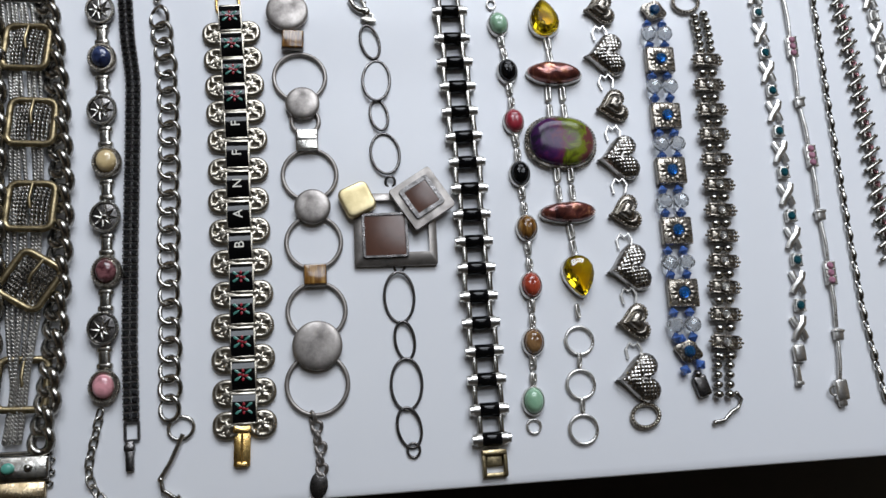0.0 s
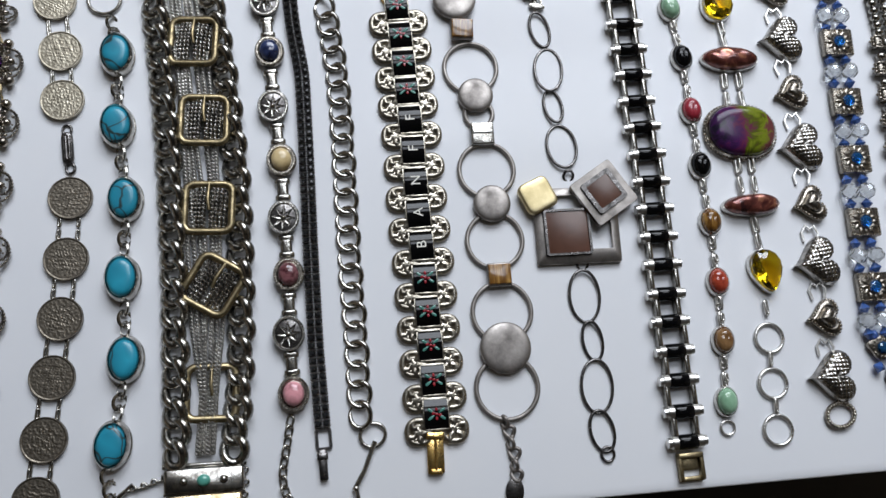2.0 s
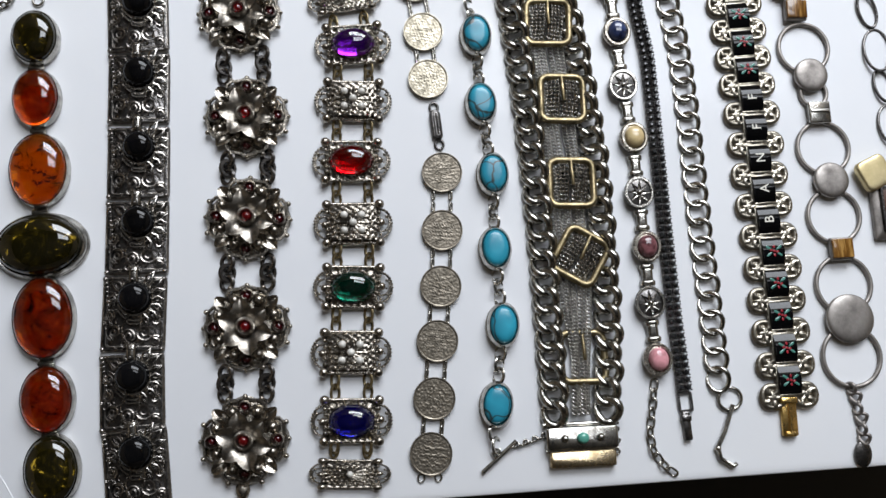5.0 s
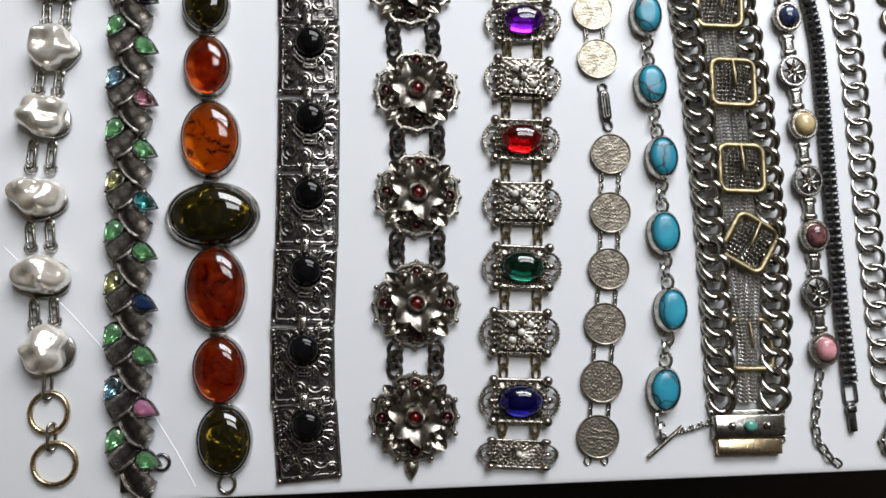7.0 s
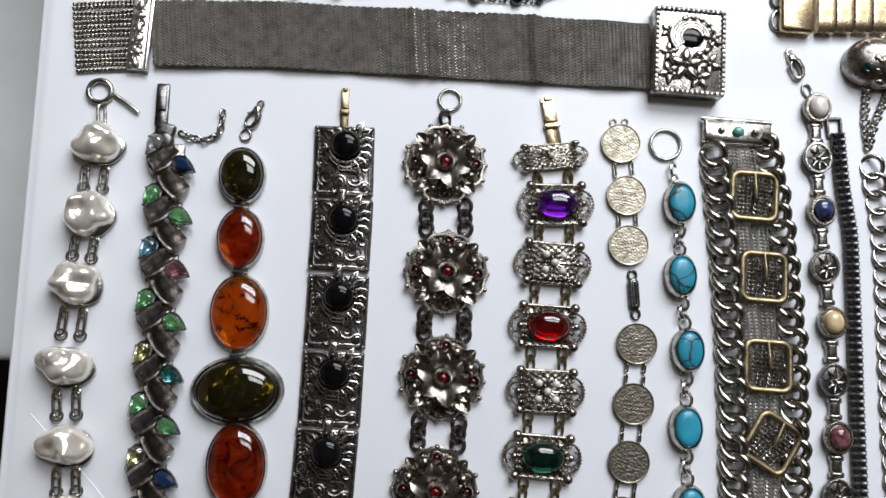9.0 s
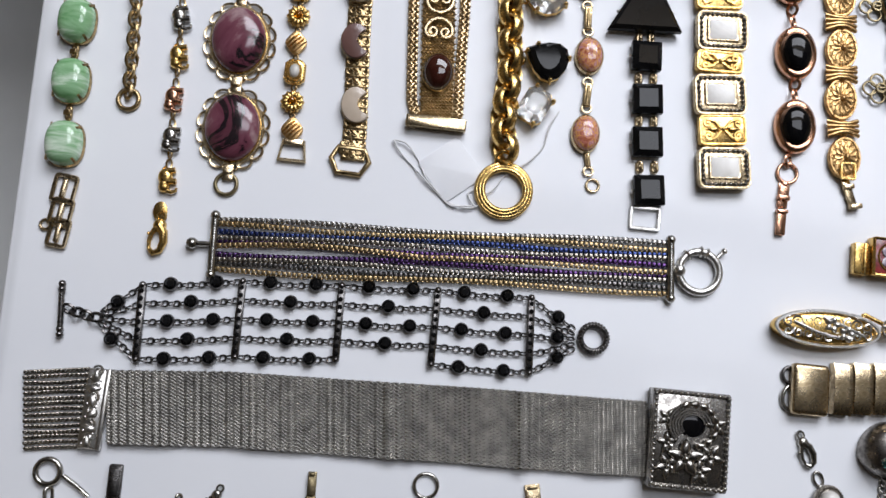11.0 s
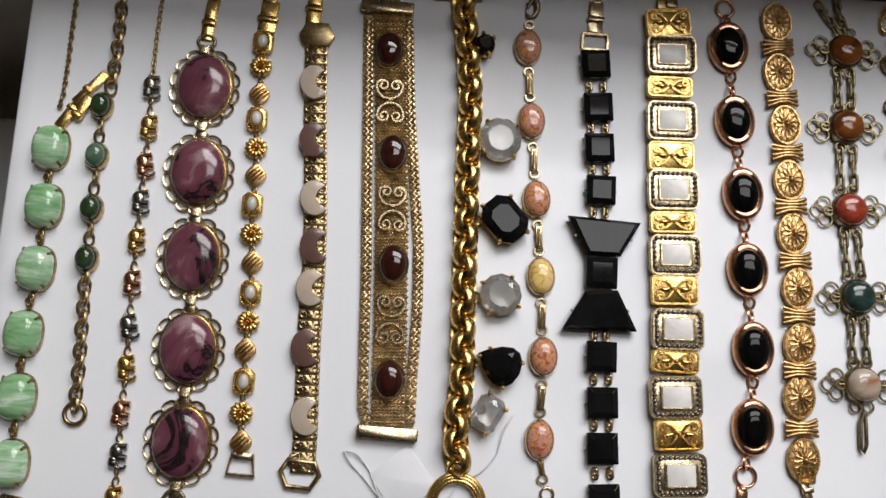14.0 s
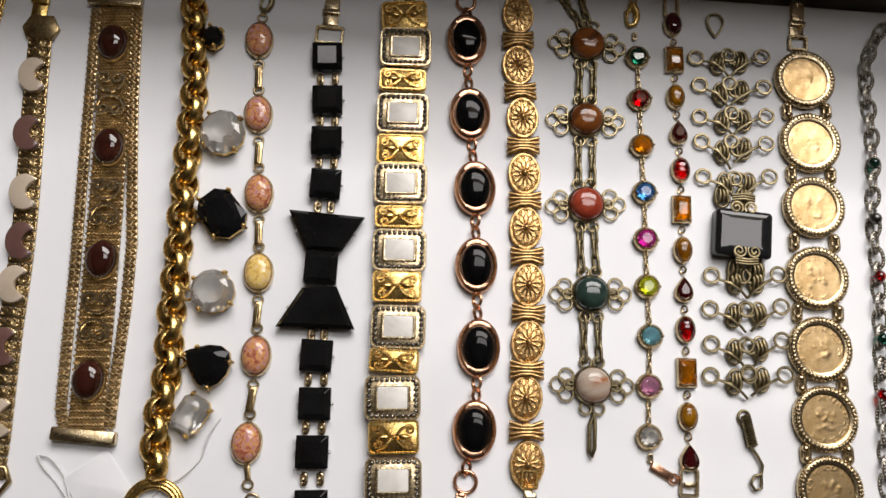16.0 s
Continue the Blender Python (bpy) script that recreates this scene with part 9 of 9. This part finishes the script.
# ---- rainbow crystal chain ----
def rainbow_bracelet():
    p = [(291.1, 421.5), (292.0, 406.6), (292.8, 390.7), (293.8, 374.9), (294.3, 359.5), (294.9, 344.3), (295.9, 328.7), (295.6, 313.3), (295.6, 298.1)]
    t = thing("rainbow_bracelet", p[0], "fine gold chain bracelet of round crystals in nine colours", "bracelet")
    a = turns(p)
    mats = [G_GREEN, G_RED, G_ORANGE, G_SAPH, G_MAGENTA, G_LIME, G_AQUA, G_PINK, G_CLEAR]
    words = ["green", "red", "orange", "blue", "magenta", "lime yellow", "pale blue", "pink", "clear"]
    o = oval(2.77, 2.77, 18)
    wall = make("bezel", join(rim(o, 1.1, 2.4), mv(ring(3.7, 3.7, 0.35, 22, 5), 0, 0, 0.8), *[mv(ball(0.7, 7, 5), s * 3.7, 0, 1.4) for s in (-1, 1)]), PALEGOLD)
    # Reflector disc added under each crystal for brighter colour.
    added_foil = make("added_foil", plate(oval(2.7, 2.7, 16), 0.25, 0.05), ADDED_FOIL)
    link = make("link", stadium(1.8, 3.2, 0.38), PALEGOLD)
    for i, q in enumerate(p):
        g = put(t, "crystal", make("crystal", star_cut(oval(2.9, 2.9, 10), 2.6), mats[i], False), q, 0.7, a[i], label="round " + words[i] + " crystal")
        sub(g, "added_foil", added_foil, 0, 0, -0.3)
        put(t, "bezel", wall, q, 0.2, a[i] + random.uniform(-10, 10))
        if i:
            between(t, "link", link, p[i - 1], q, 3, 0.8, 40, (3.7, 3.7))
    e = [(289.3, 437.3), (290.3, 429.2), (296.2, 291.8), (299.8, 288.0)]
    swivel(t, e[0], 175, GOLD, 0.8)
    put(t, "link", link, e[1], 0.8)
    put(t, "link", link, e[2], 0.8)
    put(t, "tag", make("tag", join(mv(box(7.6, 2.6, 0.7, 0.3)), mv(ring(1.3, 1.3, 0.5, 14, 6), 4.0, 0, 0.4)), ROSE), e[3], 0.3, -28)


rainbow_bracelet()


# ---- red and amber bezels ----
def amber_bezel_bracelet():
    p = [(303.1, 434.2), (303.6, 421.6), (304.0, 408.4), (304.9, 396.1), (305.6, 383.3), (305.9, 370.1), (306.2, 356.8), (306.5, 344.1), (307.0, 331.5), (307.3, 318.1), (307.6, 304.8), (308.0, 292.7)]
    t = thing("amber_bezel_bracelet", p[0], "slim gold bracelet of red and amber stones in mixed shapes", "bracelet")
    a = turns(p)
    shapes = {"oval": oval(2.59, 3.7, 22), "rect": rrect(5.18, 7.77, 0.3, 2), "tear": tear(5.18, 7.03, 22)}
    kinds = ["oval", "rect", "oval", "tear", "oval", "rect", "oval", "tear", "oval", "rect", "oval", "tear"]
    honey = stone("amber_glass", [(0.3, (0.20, 0.06, 0.003)), (0.7, (0.55, 0.24, 0.012))], 160, through_light=0.4)
    mats = [G_GARNET, G_TOPAZ, honey, G_GARNET, G_RED, G_TOPAZ, honey, G_GARNET, G_RED, G_TOPAZ, honey, G_GARNET]
    words = {G_GARNET: "dark red", G_TOPAZ: "amber", honey: "golden", G_RED: "red"}
    for i, q in enumerate(p):
        o = shapes[kinds[i]]
        g = cab(o, 2.2, 0.8, 0.35, 7) if kinds[i] == "oval" else cut_gem(o, 2.4, 0.5)
        put(t, "stone", make("stone", g, mats[i], kinds[i] == "oval"), q, 0.7, a[i], label=words[mats[i]] + " " + {"oval": "oval cabochon", "rect": "step-cut rectangle", "tear": "teardrop"}[kinds[i]])
        put(t, "bezel", make("bezel", join(rim(o, 0.65, 2.0), plate(o, 0.5, 0.1)), PALEGOLD), q, 0.2, a[i])
        if i:
            between(t, "link", make("link", ring(0.9, 1.1, 0.35, 10, 5), PALEGOLD), p[i - 1], q, 1, 0.8, 30, (3.7, 3.7))
    e = [(308.0, 285.3), (302.7, 441.2)]
    put(t, "clasp", make("clasp", join(tube(rrect(5.0, 7.6, 0.4, 2), 0.6, True, 6), mv(box(3.4, 1.4, 1.2, 0.3), 0, -0.6, -0.5)), PALEGOLD), e[0], 0.9, -1)
    put(t, "clasp", make("clasp", tube(rrect(4.4, 7, 0.4, 2), 0.6, True, 6), PALEGOLD), e[1], 0.9, 2)


amber_bezel_bracelet()


# ---- knotted brass wire bracelet ----
def wire_bracelet():
    lefts = [(318.3, 421.5), (319.1, 410.5), (319.5, 400.7), (319.4, 390.4), (320.2, 379.5), (322.8, 347.6), (322.2, 336.8), (322.4, 325.5), (322.2, 316.2)]
    rights = [(325.9, 422.4), (326.1, 412.0), (326.7, 401.8), (326.5, 392.0), (327.6, 380.0), (329.6, 348.0), (330.3, 337.6), (330.4, 326.7), (330.7, 317.3)]
    t = thing("wire_bracelet", lefts[0], "knotted brass wire bracelet with a polished dark stone block", "bracelet")
    coil = make("coil", join(mv(ring(2.3, 3.7, 0.48, 20, 7), 0, 0, 0.8), *[mv(tube([(1.15 * k, -2.3, 0.8), (1.2 * k, 0, 2.3 - 0.3 * abs(k)), (1.15 * k, 2.3, 0.8)], 0.6, False, 7), 0, 0.3 * k, 0.3, 4 * k) for k in (-1, 0, 1)]), BRASS)
    arm = [make("loop_arm", join(mv(ring(2.4, 2.3, 0.48, 18, 6), s * 7.2, 2.2, 0.8), mv(tube([(s * 5.2, 0.9, 0.9), (s * 2.2, -0.6, 2.6), (-s * 1.6, -3.4, 1.6), (-s * 3.4, -5.4, 0.9)], 0.46, False, 6)), mv(ring(2.2, 2.2, 0.46, 16, 6), -s * 4.6, 1.6, 1.4)), BRASS) for s in (-1, 1)]
    for i, (l, r) in enumerate(zip(lefts, rights)):
        for q, k in ((l, 0), (r, 1)):
            put(t, "coil", coil, q, 0.4, random.uniform(-8, 8))
            put(t, "loop_arm", arm[k], q, 0.4 + 0.5 * k, random.uniform(-9, 9))
    e = [(324.8, 362.7), (317.7, 435.3), (325.2, 305.4), (325.9, 299.5), (328.4, 290.5), (324.6, 370.9), (325.3, 356.9), (322.5, 375.3), (326.4, 351.5)]
    s = put(t, "stone_block", make("stone_block", cab(rrect(18.13, 15.17, 1.4, 4), 1.6, 3.4, 0.75, 6), HEMATITE), e[0], 0.4, -3, label="polished dark grey stone block")
    cap = join(*[mv(tube(spiral(0.4, 2.2, 1.6, 26, h), 0.45, False, 6), 2.4 * h, 0, 0) for h in (-1, 1)], *[mv(tube([(-3.6, y, 0), (0, y + 0.4, 0.4), (3.6, y, 0)], 0.45)) for y in (2.4, 3.2, 4.0)])
    put(t, "wire_cap", make("wire_cap", cap, BRASS), e[5], 5.0, 0)
    put(t, "wire_cap", make("wire_cap", cap, BRASS), e[6], 5.0, 180)
    for q in (e[7], e[8]):
        for dx in (-3.4, 3.4):
            put(t, "coil", coil, np.array(q) + (dx, 0), 0.6, random.uniform(-15, 15))
    put(t, "end_loop", make("end_loop", tube(tear(5.6, 8.4, 20), 0.45, True, 6), BRASS), e[1], 0.7, 180)
    put(t, "tail_coil", make("tail_coil", join(*[mv(ring(1.3, 1.3, 0.42, 12, 6), 0.05 * k, -0.85 * k, 0.8, 0, 70) for k in range(11)]), BRASS), (325.3, 305.6), 0.8, 10)
    ring_part(t, "tail_ring", e[2], 1.8, 2.2, 0.45, BRASS)
    put(t, "hook", make("hook", tube([(-1.5, 6.5, 0.8), (0.5, 3.8, 0.9), (2.0, 1.0, 0.9), (1.6, -1.6, 0.9), (-0.6, -2.2, 0.9), (-1.6, -4.4, 0.9), (-0.4, -6.4, 0.9), (1.6, -5.6, 0.9), (1.6, -1.8, 0.9)], 0.5, False, 7), BRASS), e[4], 0.2, 0)


wire_bracelet()


# ---- gold coin bracelet ----
def gold_coin_bracelet():
    p = [(347.4, 417.5), (348.5, 395.4), (348.9, 373.6), (349.1, 350.3), (349.3, 327.8), (350.1, 306.4), (350.8, 285.4)]
    t = thing("gold_coin_bracelet", p[0], "bracelet of large gold coins in rope-edged frames", "bracelet")
    a = turns(p)
    frame = make("rope_frame", join(rim(oval(7.96, 7.96, 44), 2.0, 2.2), mv(beads_on(oval(9.8, 9.8, 44), 0.5, 60, 1.6)), *[mv(box(1.0, 1.0, 0.5, 0.15), 8.88 * math.cos(b), 8.88 * math.sin(b), 2.1, math.degrees(b)) for b in np.arange(44) * TAU / 44]), PALEGOLD)
    link = make("link", join(mv(stadium(3.4, 6.4, 0.8), 0, 0, 0.3), mv(ball(1.3, 9, 6), 0, 1.6, 0.8), mv(ball(1.3, 9, 6), 0, -1.6, 0.8)), PALEGOLD)
    for i, q in enumerate(p):
        put(t, "coin", coin_mesh("coin", 8.14, COINGOLD, 0.05, 20 + i, True), q, 0.5, a[i] + random.uniform(-8, 8), label="gold coin with worn relief")
        put(t, "rope_frame", frame, q, 0.3, a[i])
        if i:
            for dx in (-6.6, 6.6):
                between(t, "link", link, p[i - 1], q, 1, 0.9, 20, (7.03, 7.03), dx)
    e = [(345.8, 438.9), (345.9, 430.8)]
    fold_clasp(t, e[0], -2, PALEGOLD, 4.6, 13)
    put(t, "hinge", make("hinge", join(tube(rrect(5.6, 4.6, 0.4, 2), 0.6, True, 6)), PALEGOLD), e[1], 0.9, 0)


gold_coin_bracelet()


# ---- beaded rope chain at the end of the row ----
def rope_bracelet():
    line = [(374.3, 436.9), (368.4, 427.2), (368.4, 413.0), (369.5, 399.2), (369.4, 387.6), (368.0, 370.4), (369.2, 355.6), (369.1, 339.2), (368.6, 323.3), (368.7, 304.4), (368.4, 287.7)]
    t = thing("rope_bracelet", line[0], "twisted silver rope chain bracelet with coloured beads", "bracelet")
    link = make("rope_link", join(ring(2.0, 3.6, 0.6, 18, 6), beads_on(oval(2.0, 3.6, 18), 0.68, 18, 0.1)), ANTIQUE)
    chain(t, "rope_link", link, line, 5.0, 1.2, 40)
    for q, m, wd in zip([(369.0, 389.5), (368.6, 370.8), (368.9, 351.9), (368.7, 332.1), (368.1, 314.6)], (G_GREEN, GUN, G_RED, G_GREEN, G_RED), ("green", "black", "red", "green", "red")):
        put(t, "bead", make("bead", ball(2.0, 12, 8), m), q, 2.4, label=wd + " round bead")


rope_bracelet()
